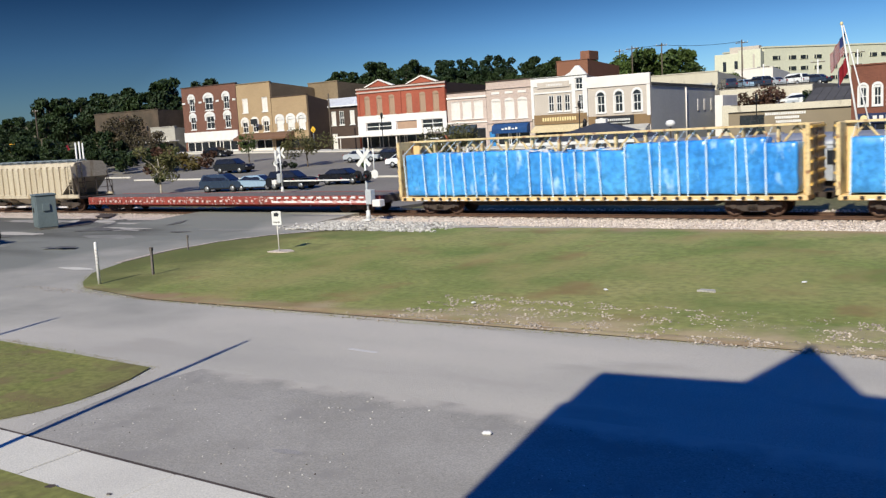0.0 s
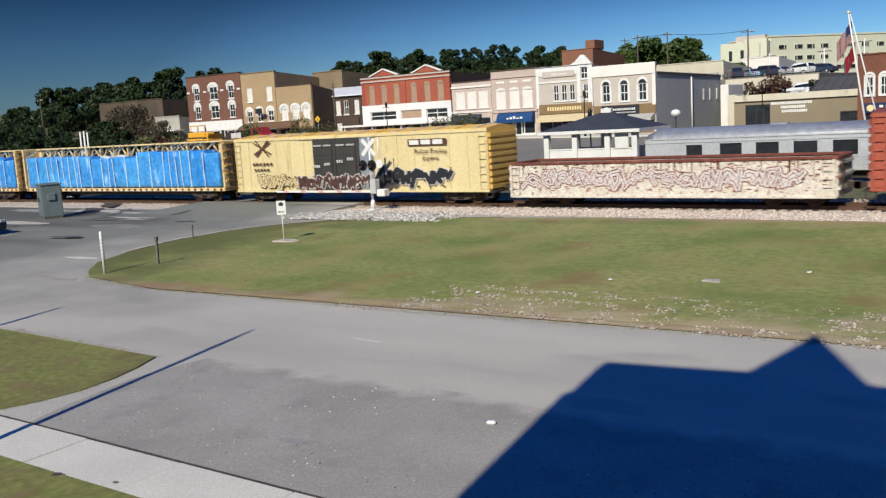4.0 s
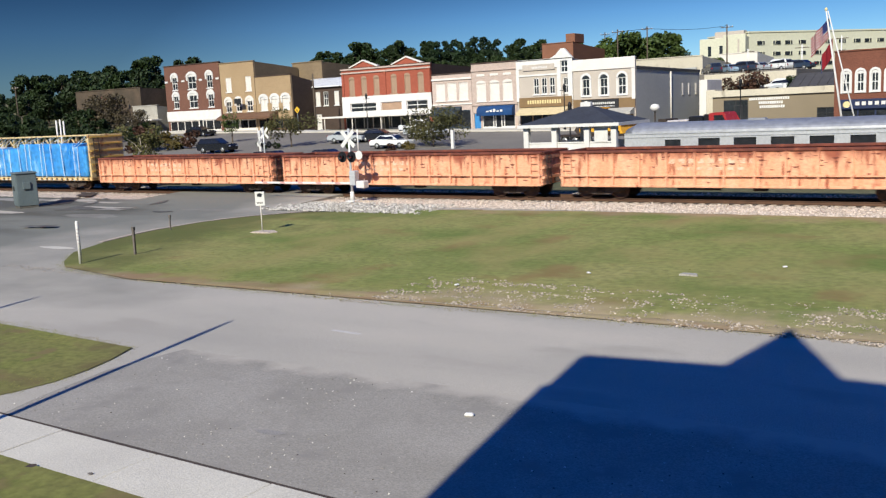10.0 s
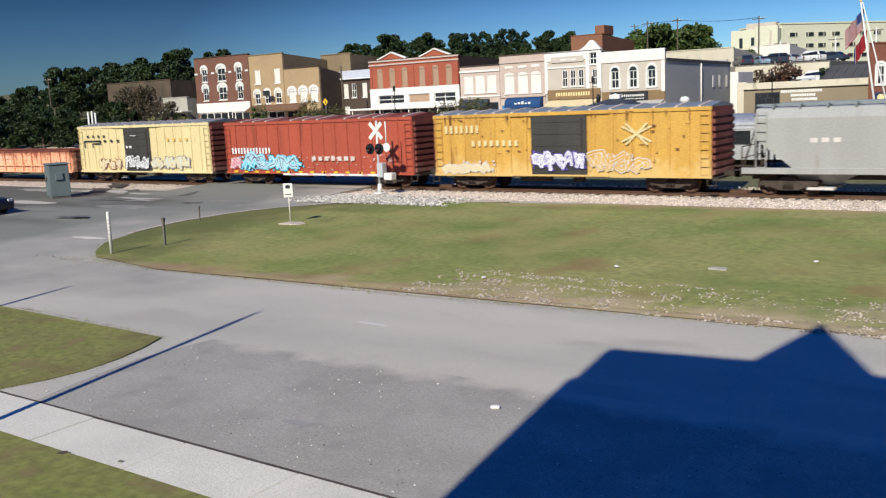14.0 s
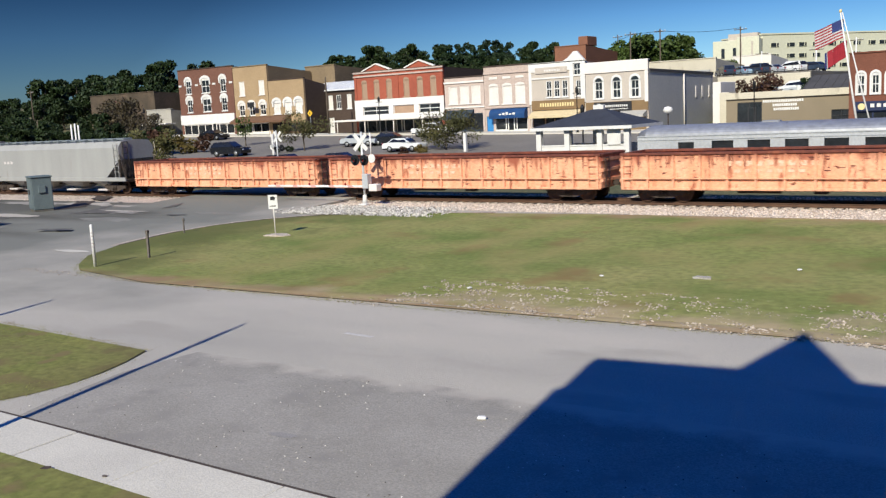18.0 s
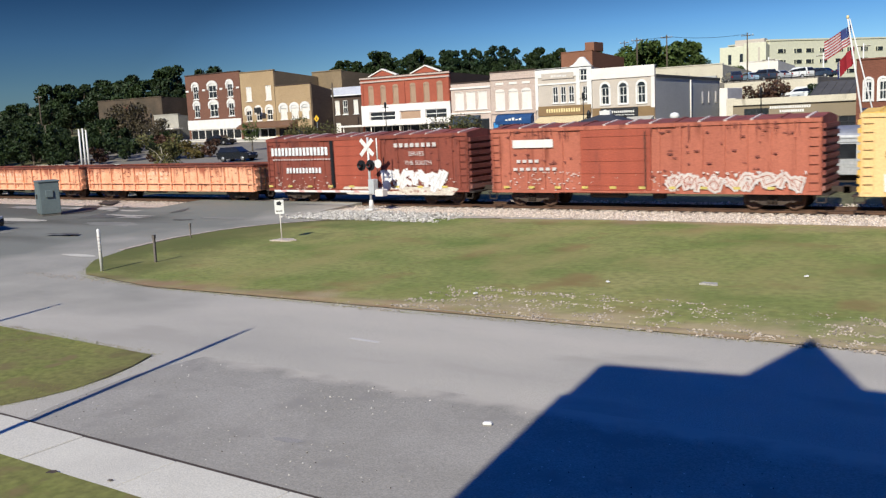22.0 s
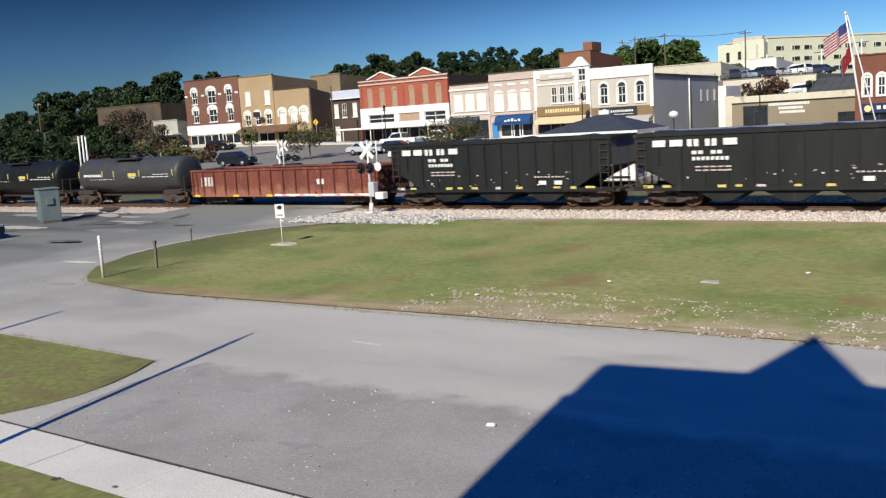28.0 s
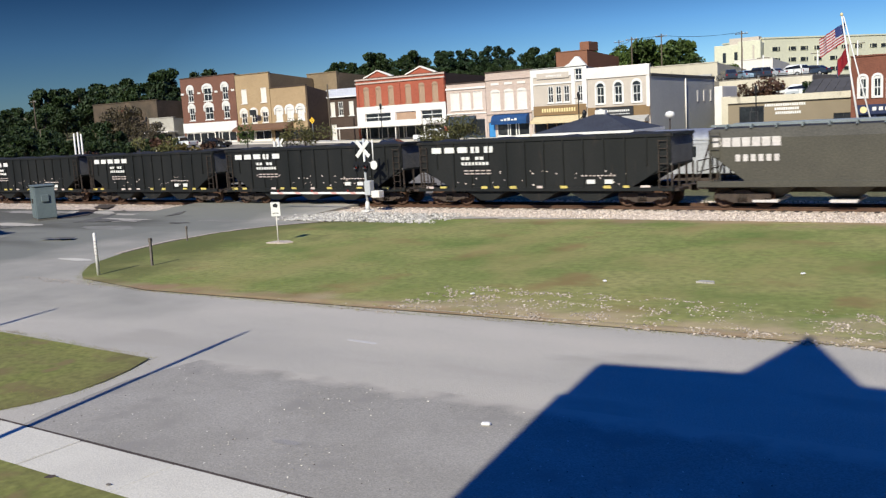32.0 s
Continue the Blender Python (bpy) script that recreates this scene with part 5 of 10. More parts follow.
def train():
    made = []
    ln = [b - a for a, b in zip(ENDS, ENDS[1:])]
    y = -1.535

    def add(i, car):
        made.append((car, (ENDS[i] + ENDS[i + 1]) / 2))
        return car

    c = add(0, covered_hopper("weathered tan covered hopper with ribbed sides", ln[0], 1.0, 3.75, "car_tan", ribs=16))
    add(1, flatcar(ln[1], 0.55, 1.08))
    for i, s in ((2, 1), (3, 2), (7, 3)):
        add(i, centerbeam(ln[i], 0.95, 4.0, 3.2, s))
    c = add(4, boxcar("boxcar", "pale yellow high boxcar with black doors and dark graffiti", ln[4], 0.7, 4.0, "car_pale_yellow", "door_black", (-2.75, 0.85), end_shade="car_yellow", roof="car_yellow", two_doors=True))
    starburst(c, y - 0.03, -7.0, 3.4, 0.9, ("g_brown", "g_brown"))
    bars(c, y - 0.05, 4.4, 7.0, 3.25, 3.6, 1, M["g_brown"], wide=1.0)
    bars(c, y - 0.057, 4.5, 6.9, 3.3, 3.55, 3, M["white"], wide=0.8)
    words(c, y - 0.05, 5.9, 2.82, 0.36, "Railcar Pooling", M["g_brown"])
    words(c, y - 0.05, 5.9, 2.44, 0.36, "Experts", M["g_brown"])
    bars(c, y - 0.05, -7.9, -6.1, 2.35, 2.52, 6, M["g_brown"])
    bars(c, y - 0.05, -7.8, -6.4, 2.0, 2.15, 5, M["g_brown"])
    bm = bmesh.new()
    soft_box(bm, 0.9, 1.85, y - 0.045, y + 0.05, 0.85, 3.82, 0.015)
    part("side_panel", bm, M["g_grey"], c, "grey panel beside the doors")
    for q in (-2.3, -1.5, -0.5, 0.3):
        bars(c, y - 0.13, q - 0.3, q + 0.35, 3.4, 3.5, 6, M["g_silver"])
        bars(c, y - 0.13, q - 0.3, q + 0.2, 2.5 + q * 0.15, 2.66 + q * 0.15, 3, M["g_silver"])
    graffiti(c, y - 0.06, 2.0, 7.2, 0.78, 2.1, 4, "g_black", "g_silver", 5, "bold black graffiti letters with pale rims", 0.05, "g_black")
    graffiti(c, y - 0.05, -7.5, -3.4, 0.85, 1.8, 6, "car_pale_yellow", "g_brown", 6, "brown scrawled graffiti")
    graffiti(c, y - 0.14, -3.9, 1.8, 0.85, 1.75, 9, "g_brown", "g_silver", 61, "dense brown and pale scrawl across the doors", 0.3, "g_black")
    c = add(5, gondola("gondola", "low gondola covered in white graffiti", ln[5], 0.45, 2.1, "off_white_flaked", 1, False))
    stains(c, -1.495, ln[5] / 2 - 0.6, 0.5, 2.08, 200, "car_rust", 71)
    graffiti(c, -1.52, -7.0, 6.6, 0.8, 1.8, 15, "g_silver", "car_brown", 7, "dense pale graffiti with brown rims", 0.2)
    c = add(6, boxcar("boxcar", "faded red boxcar with white lettering", ln[6], 0.72, 3.85, "car_red", "car_brown", (-3.8, -1.1), sill_dip=0.25, end_shade="car_brown", roof="car_brown"))
    bm = bmesh.new()
    soft_box(bm, -0.9, 1.8, y - 0.035, y + 0.05, 0.9, 3.6, 0.015)
    d = part("door", bm, M["car_red"], c, "slatted red door")
    for k in range(14):
        bm = bmesh.new()
        box(bm, -0.82, 1.72, y - 0.075, y - 0.036, 1.02 + k * 0.18, 1.09 + k * 0.18)
        part("slat", bm, M["car_faded_red"], d)
    bm = bmesh.new()
    prism(bm, [(-4.6, 0.62), (5.4, 0.62), (5.8, 0.84), (4.9, 0.9), (1.2, 0.82), (-2.0, 0.92), (-4.3, 0.86)], y - 0.075, y - 0.066)
    part("peeled_strip", bm, M["off_white_flaked"], c, "sill with peeling pale paint")
    bars(c, y - 0.03, 2.3, 7.4, 3.22, 3.46, 8, M["faded_white"], wide=0.42)
    bars(c, y - 0.03, -6.9, -4.6, 1.6, 1.78, 6, M["faded_white"])
    stains(c, y - 0.03, 7.6, 0.8, 3.8, 180, "car_brown", 74)
    stains(c, y - 0.03, 7.0, 0.8, 1.7, 70, "faded_white", 75, "chalk_mark")
    bars(c, y - 0.082, 0.1, 1.1, 2.86, 2.94, 1, M["white"], wide=1.0)
    graffiti(c, y - 0.13, -3.0, -1.8, 1.6, 2.1, 2, "car_brown", "g_silver", 81, "small pale scrawl on the door", 0.1)
    graffiti(c, y - 0.05, 3.0, 4.9, 1.0, 1.6, 3, "g_white", "faded_white", 8, "white scrawl", 0.2, "g_silver")
    bars(c, y - 0.05, 5.2, 6.1, 1.0, 1.3, 2, M["white"], wide=0.5)
    for i, s in ((8, 11), (9, 12), (10, 13), (15, 14), (16, 15), (17, 16), (18, 17)):
        c = add(i, gondola("gondola", "faded orange gondola streaked with rust", ln[i], 0.68, 2.28, "car_orange", 13))
        stains(c, -1.495, ln[i] / 2 - 0.6, 0.72, 2.26, 80, "car_rust", s)
        bars(c, -1.5, -3.2, 0.9, 1.72, 1.94, 9, M["orange_pale"], wide=0.6)
        bars(c, -1.5, -2.8, 0.4, 1.42, 1.56, 7, M["orange_pale"], wide=0.55)
        stains(c, -1.497, ln[i] / 2 - 0.6, 1.5, 2.24, 45, "car_brown", s + 200)
        tagged(c, group="orange gondolas")
    c = add(11, boxcar("boxcar", "pale yellow boxcar with a black door and graffiti", ln[11], 0.72, 4.05, "car_pale_yellow", "door_black", (-1.8, 1.1), roof="grey_metal", end_shade="car_brown"))
    bars(c, y - 0.03, -6.2, -3.6, 3.25, 3.42, 4, M["g_black"], wide=0.3)
    bars(c, y - 0.03, -4.2, -1.9, 2.9, 3.08, 3, M["g_black"], wide=0.34)
    bm = bmesh.new()
    k = ribbon(bm, [(-6.6, 2.55), (-6.6, 3.0), (-4.6, 3.0), (-4.6, 2.8), (-5.6, 2.8), (-5.6, 2.55)], 0.05, y - 0.03, 0)
    part("emblem", bm, M["g_black"], c)
    bars(c, y - 0.03, 3.0, 5.6, 2.9, 3.1, 4, M["car_yellow"], wide=0.3)
    bars(c, y - 0.12, -0.9, -0.2, 3.3, 3.36, 4, M["g_silver"])
    bars(c, y - 0.12, -1.5, -0.7, 2.45, 2.62, 2, M["white"], wide=0.6)
    graffiti(c, y - 0.12, -1.6, 0.9, 1.0, 1.9, 4, "g_white", "g_black", 21, "white bubble graffiti on the door")
    graffiti(c, y - 0.04, -5.0, -2.4, 0.9, 1.75, 4, "car_pale_yellow", "car_brown", 22, "thin brown outlined graffiti", 0.3, "g_silver")
    graffiti(c, y - 0.04, 1.2, 5.2, 0.95, 1.85, 6, "car_pale_yellow", "g_grey", 23, "grey-blue outlined graffiti", 0.2, "g_pale")
    c = add(12, boxcar("boxcar", "dull red boxcar with a bright blue graffiti piece", ln[12], 0.75, 3.95, "car_bright_red", None, (-2.0, 2.0), roof="car_brown", end_shade="car_brown"))
    bars(c, y - 0.03, -7.0, -3.4, 2.0, 2.36, 13, M["g_white"], wide=0.5)
    graffiti(c, y - 0.04, -5.9, -1.3, 0.9, 1.95, 4, "g_pale", "g_cyan", 24, "turquoise and pale blue graffiti piece", 0.1, "g_black")
    graffiti(c, y - 0.032, -6.2, -0.9, 0.85, 1.9, 7, "g_cyan", "g_black", 241, "dark ground of the turquoise piece", 0.3)
    graffiti(c, y - 0.04, -7.1, -6.3, 1.0, 1.7, 2, "g_pink", "g_silver", 25, "pink and white scrawl")
    bars(c, y - 0.06, -6.9, 6.5, 0.8, 0.92, 14, M["yellow_paint"], "reflector", 0.35)
    bars(c, y - 0.03, 0.0, 3.6, 1.55, 1.8, 7, M["faded_white"])
    stains(c, y - 0.03, 6.6, 0.9, 1.9, 90, "faded_white", 72, "chalk_mark")
    c = add(13, boxcar("boxcar", "rust-streaked ochre boxcar with a dark door", ln[13], 0.75, 3.95, "car_ochre", "door_black", (-1.6, 1.5), roof="grey_metal", end_shade="car_brown"))
    bars(c, y - 0.03, -6.9, -4.6, 3.0, 3.4, 7, M["car_pale_yellow"], wide=0.5)
    bars(c, y - 0.03, -5.2, -2.2, 2.3, 2.6, 8, M["car_pale_yellow"], wide=0.5)
    starburst(c, y - 0.03, 4.1, 2.8, 0.9, ("car_pale_yellow", "car_pale_yellow"))
    graffiti(c, y - 0.12, -1.5, 1.3, 1.05, 2.0, 5, "g_white", "g_purple", 26, "white and purple graffiti on the door", 0.1)
    graffiti(c, y - 0.04, 1.7, 4.9, 0.95, 2.0, 3, "car_ochre", "g_silver", 27, "pale outlined graffiti", 0.4)
    graffiti(c, y - 0.04, -7.0, -4.0, 0.85, 1.5, 5, "car_pale_yellow", "g_silver", 28, "flaked pale paint", 0.5)
    stains(c, y - 0.03, 7.2, 0.8, 3.9, 60, "car_rust", 73)
    c = add(14, covered_hopper("smooth grey covered hopper with stained sides", ln[14], 0.95, 3.85, "car_grey"))
    bars(c, -1.51, -6.2, -4.8, 2.3, 2.5, 3, M["g_silver"])
    c = add(19, boxcar("boxcar", "brown boxcar with white lettering and white graffiti", ln[19], 0.75, 3.85, "car_oxide", "car_red", (-1.9, 1.6), roof="car_brown", end_shade="car_brown"))
    bars(c, y - 0.03, -7.0, -2.3, 2.86, 3.34, 16, M["g_white"], wide=0.66)
    bars(c, y - 0.03, -6.9, -1.9, 2.58, 2.66, 22, M["faded_white"])
    bars(c, y - 0.03, -5.8, -2.9, 1.8, 2.12, 11, M["g_white"], wide=0.6)
    bars(c, y - 0.05, 2.6, 5.6, 3.2, 3.42, 8, M["g_silver"])
    words(c, y - 0.05, 4.1, 2.72, 0.34, "SERVES", M["g_silver"])
    words(c, y - 0.05, 4.2, 2.22, 0.34, "THE SOUTH", M["g_silver"])
    # no opening here: a black strip paints the shade inside the gap
    bm = bmesh.new()
    box(bm, -2.2, -1.95, y - 0.045, y - 0.035, 0.9, 3.7)
    part("door_gap", bm, M["black"], c, "black strip painted for the shade in the gap beside the shifted door")
    bm = bmesh.new()
    prism(bm, [(-1.4, 0.85), (-1.0, 0.55), (6.4, 0.55), (6.8, 0.9), (6.4, 1.0), (-1.2, 1.0)], y - 0.04, y - 0.005)
    part("sill_plate", bm, M["off_white_flaked"], c, "sill plate with flaked white paint")
    stains(c, y - 0.03, 7.2, 0.8, 3.8, 160, "car_brown", 76)
    stains(c, y - 0.032, 7.0, 0.7, 1.6, 120, "faded_white", 77, "chalk_mark")
    graffiti(c, y - 0.05, 1.7, 5.9, 0.75, 2.0, 4, "g_white", "faded_white", 29, "chalky white graffiti", 0.2, "g_silver")
    bars(c, y - 0.06, -7.4, 7.4, 0.95, 1.07, 9, M["pale_yellow"], "reflector", 0.22)
    c = add(20, boxcar("boxcar", "dull red boxcar with a white painted panel", ln[20], 0.75, 3.95, "car_faded_red", "car_red", (-3.0, 0.6), roof="car_brown", end_shade="car_brown"))
    bm = bmesh.new()
    box(bm, -6.8, -4.5, y - 0.036, y - 0.03, 3.0, 3.4)
    part("painted_panel", bm, M["white"], c)
    bars(c, y - 0.03, -6.6, -5.2, 2.25, 2.4, 4, M["g_silver"])
    bars(c, y - 0.03, -6.8, -4.2, 1.85, 2.0, 7, M["g_silver"])
    stains(c, y - 0.03, 7.6, 0.8, 3.9, 160, "car_brown", 78)
    stains(c, y - 0.032, 7.4, 0.8, 1.8, 200, "faded_white", 79, "chalk_mark")
    graffiti(c, y - 0.05, 1.4, 7.4, 0.9, 1.7, 7, "faded_white", "g_silver", 30, "patchy white graffiti", 0.4, "car_red")
    bars(c, y - 0.06, -7.4, 7.4, 0.95, 1.07, 10, M["pale_yellow"], "reflector", 0.22)
    c = add(21, boxcar("boxcar", "golden yellow high boxcar with black doors and graffiti", ln[21], 0.7, 4.05, "car_bright_yellow", "door_black", (-2.4, 2.6), end_shade="car_yellow", roof="car_yellow", two_doors=True))
    starburst(c, y, -6.7, 3.25, 0.9, ("g_purple", "g_pink", "g_red"))
    bars(c, y - 0.05, 4.6, 6.5, 3.2, 3.6, 3, M["g_brown"], wide=0.75)
    words(c, y - 0.05, 5.8, 2.8, 0.40, "Railcar Pooling Experts", M["g_brown"])
    bars(c, y - 0.03, -8.0, -6.6, 2.3, 2.5, 6, M["g_brown"])
    bars(c, y - 0.03, -7.8, -6.6, 1.9, 2.05, 5, M["g_brown"])
    for q in (-1.9, 0.6):
        bars(c, y - 0.13, q, q + 1.1, 3.42, 3.5, 9, M["white"])
        bars(c, y - 0.13, q + 0.15, q + 0.95, 3.27, 3.35, 6, M["white"])
        bars(c, y - 0.13, q - 0.4, q + 0.9, 1.75, 1.88, 5, M["g_silver"])
        bars(c, y - 0.13, q - 0.2, q + 0.8, 1.45, 1.55, 4, M["g_silver"])
    bars(c, y - 0.13, 1.7, 2.3, 2.3, 2.45, 2, M["white"], wide=0.8)
    graffiti(c, y - 0.14, -1.9, -0.8, 1.0, 1.25, 3, "g_pale", "g_grey", 33, "small pale scrawl on the door")
    graffiti(c, y - 0.04, -7.9, -2.7, 0.85, 1.85, 8, "g_white", "car_pale_yellow", 34, "pale ground of the red graffiti", 0.15)
    graffiti(c, y - 0.06, -6.9, -3.0, 0.85, 1.7, 5, "g_red", "g_white", 31, "red block graffiti with white rims", 0.05, "g_black")
    graffiti(c, y - 0.04, 2.8, 8.6, 0.85, 2.0, 8, "g_white", "g_pink", 35, "pink and white ground of the graffiti", 0.1, "g_white")
    graffiti(c, y - 0.06, 3.0, 8.4, 0.9, 1.9, 5, "g_pale", "g_white", 32, "large pale blue graffiti piece", 0.05, "g_black")
    add(22, tank_car("glossy black tank car with yellow reflectors", ln[22], 0.85, 3.35, "tank_black"))
    add(23, tank_car("dull grey tank car with white lettering", ln[23], 0.85, 3.35, "tank_grey"))
    c = add(24, gondola("gondola", "rusty dark red gondola with yellow reflectors", ln[24], 0.66, 2.3, "car_rust", 15, False))
    stains(c, -1.495, ln[24] / 2 - 0.6, 0.7, 2.28, 150, "car_brown", 41)
    bm = bmesh.new()
    for a in (-7.6, -3.9, -0.9, 1.1, 3.2, 7.0):
        box(bm, a, a + 0.5, -1.63, -1.62, 0.62, 0.76)
    part("reflector", bm, M["yellow_paint"], c)
    bars(c, -1.5, 3.3, 4.0, 1.35, 1.65, 2, M["white"])
    bars(c, -1.5, -7.0, -5.7, 1.3, 1.9, 4, M["g_silver"])
    for i in (25, 26, 27, 28, 29):
        add(i, coal_hopper(ln[i], 0.9, 3.38))
    c = add(30, covered_hopper("dark grey covered hopper with large white lettering", ln[30], 0.95, 3.6, "car_olive_grey"))
    bars(c, -1.51, -7.0, -4.0, 2.75, 3.15, 7, M["g_silver"], wide=0.85)
    bars(c, -1.51, -6.0, -4.0, 2.1, 2.4, 6, M["g_silver"])
    return made


def travel(t):
    s = t / 32.0
    return 485.55 * s + 12.85 * s * s - 18.23 * s ** 3


# ---- the town ----
M["brick_brown"] = brick_mat("brown_brick", (0.19, 0.09, 0.06), (0.15, 0.07, 0.05), (0.9, 0.85, 0.8))
M["brick_red"] = brick_mat("painted_red_brick", (0.38, 0.10, 0.055), (0.30, 0.08, 0.048), (0.95, 0.9, 0.85))
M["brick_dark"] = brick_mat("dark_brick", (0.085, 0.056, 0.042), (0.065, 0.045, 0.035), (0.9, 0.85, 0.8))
M["brick_old"] = brick_mat("mottled_old_brick", (0.13, 0.092, 0.062), (0.055, 0.045, 0.032), (0.9, 0.85, 0.8))
M["shed_grey"] = mat("dull_grey_render", (0.40, 0.375, 0.32), (0.30, 0.28, 0.24), rough=0.85, size=0.6)
M["brick_tan"] = brick_mat("tan_brick", (0.42, 0.30, 0.17), (0.36, 0.255, 0.145), (0.95, 0.9, 0.85))
M["brick_olive"] = brick_mat("olive_brick", (0.26, 0.19, 0.11), (0.21, 0.155, 0.095), (0.95, 0.9, 0.85))
M["brick_cream"] = brick_mat("cream_painted_brick", (0.56, 0.445, 0.385), (0.52, 0.415, 0.36), (1.0, 0.98, 0.97))
M["brick_beige"] = brick_mat("beige_brick", (0.53, 0.42, 0.36), (0.49, 0.39, 0.335), (1.0, 0.98, 0.97))
M["brick_hill"] = brick_mat("orange_brick", (0.27, 0.12, 0.07), (0.22, 0.10, 0.06), (0.95, 0.9, 0.85))
M["stone_grey"] = mat("grey_stucco", (0.50, 0.435, 0.37), (0.44, 0.385, 0.33), rough=0.85, size=0.6)
M["wall_grey"] = mat("grey_painted_wall", (0.41, 0.405, 0.39), (0.37, 0.365, 0.355), rough=0.85, size=0.25, fine=6, bump=0.1, grain=0.08)
M["off_white"] = mat("off_white_paint", (0.74, 0.69, 0.63), (0.66, 0.61, 0.56), rough=0.75, size=0.8, bump=0.08, grain=0.1)
M["blind"] = mat("boarded_window", (0.70, 0.655, 0.60), (0.63, 0.58, 0.53), rough=0.8, size=0.8, bump=0.05)
M["blind_red"] = mat("tan_board", (0.36, 0.24, 0.16), (0.30, 0.2, 0.135), rough=0.8, size=0.8, bump=0.05)
M["awning_blue"] = mat("blue_canvas", (0.010, 0.055, 0.17), (0.007, 0.035, 0.12), rough=0.7, size=1.5)
M["awning_teal"] = mat("dark_teal_canvas", (0.03, 0.045, 0.06), (0.025, 0.035, 0.05), rough=0.7, size=1.5)
M["awning_yellow"] = mat("cream_canvas", (0.60, 0.49, 0.29), (0.52, 0.42, 0.25), rough=0.7, size=1.5)
M["awning_brown"] = mat("brown_canvas", (0.16, 0.085, 0.045), (0.12, 0.065, 0.04), rough=0.7, size=1.5)
M["awning_grey"] = mat("grey_canvas", (0.42, 0.40, 0.36), (0.35, 0.33, 0.3), rough=0.7, size=1.5)
M["sign_brown"] = mat("brown_sign_board", (0.22, 0.14, 0.065), (0.18, 0.115, 0.055), rough=0.6, size=1)
M["sign_black"] = mat("black_sign_board", (0.02, 0.02, 0.022), (0.03, 0.03, 0.032), rough=0.5, size=1)
M["sign_red"] = plain_mat("dull_red_sign", (0.22, 0.03, 0.03), 0.6)
M["gold"] = plain_mat("gold_lettering", (0.75, 0.6, 0.3), 0.5)
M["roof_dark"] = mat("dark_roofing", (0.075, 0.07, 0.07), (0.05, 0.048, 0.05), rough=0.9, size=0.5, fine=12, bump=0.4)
M["roof_white"] = mat("white_metal_roof", (0.72, 0.72, 0.72), (0.6, 0.6, 0.61), rough=0.5, size=0.5, bump=0.05)
M["hospital"] = mat("cream_render", (0.60, 0.585, 0.45), (0.55, 0.535, 0.41), rough=0.85, size=0.1, fine=2, grain=0.08)
M["cream_band"] = mat("cream_weathered_render", (0.60, 0.54, 0.42), (0.50, 0.45, 0.35), rough=0.85, size=0.5, fine=8, grain=0.15, rust=(0.3, 0.26, 0.2), rust_at=0.62, stretch=(1, 1, 0.4))
M["navy"] = mat("navy_shopfront", (0.02, 0.03, 0.08), (0.015, 0.022, 0.06), rough=0.5, size=1)
M["door_blue"] = plain_mat("blue_door", (0.05, 0.22, 0.5), 0.5)
M["brick_corner"] = brick_mat("brown_red_brick", (0.20, 0.075, 0.045), (0.155, 0.06, 0.038), (0.95, 0.9, 0.85))
M["olive_wall"] = mat("olive_render", (0.25, 0.20, 0.135), (0.21, 0.17, 0.115), rough=0.85, size=0.3, grain=0.08)


def wall_front(bm, x0, x1, z0, z1, y, thick, holes):
    """A wall along x with rectangular openings through it."""
    xs = sorted({x0, x1, *[min(max(v, x0), x1) for h in holes for v in h[:2]]})
    zs = sorted({z0, z1, *[min(max(v, z0), z1) for h in holes for v in h[2:4]]})
    tmp = bmesh.new()
    for a, b in zip(xs, xs[1:]):
        for c, d in zip(zs, zs[1:]):
            mx, mz = (a + b) / 2, (c + d) / 2
            if not any(h[0] < mx < h[1] and h[2] < mz < h[3] for h in holes):
                box(tmp, a, b, y, y + thick, c, d)
    bmesh.ops.remove_doubles(tmp, verts=tmp.verts[:], dist=1e-4)
    tmp.verts.index_update()
    seen = {}
    for f in tmp.faces:
        seen.setdefault(frozenset(v.index for v in f.verts), []).append(f)
    bmesh.ops.delete(tmp, geom=[f for l in seen.values() if len(l) > 1 for f in l], context="FACES_ONLY")
    merge(bm, tmp)


def arch(cx, z, w, rise, n=8):
    return [(cx + w / 2 * math.cos(math.pi * i / n), z + rise * math.sin(math.pi * i / n)) for i in range(n + 1)]


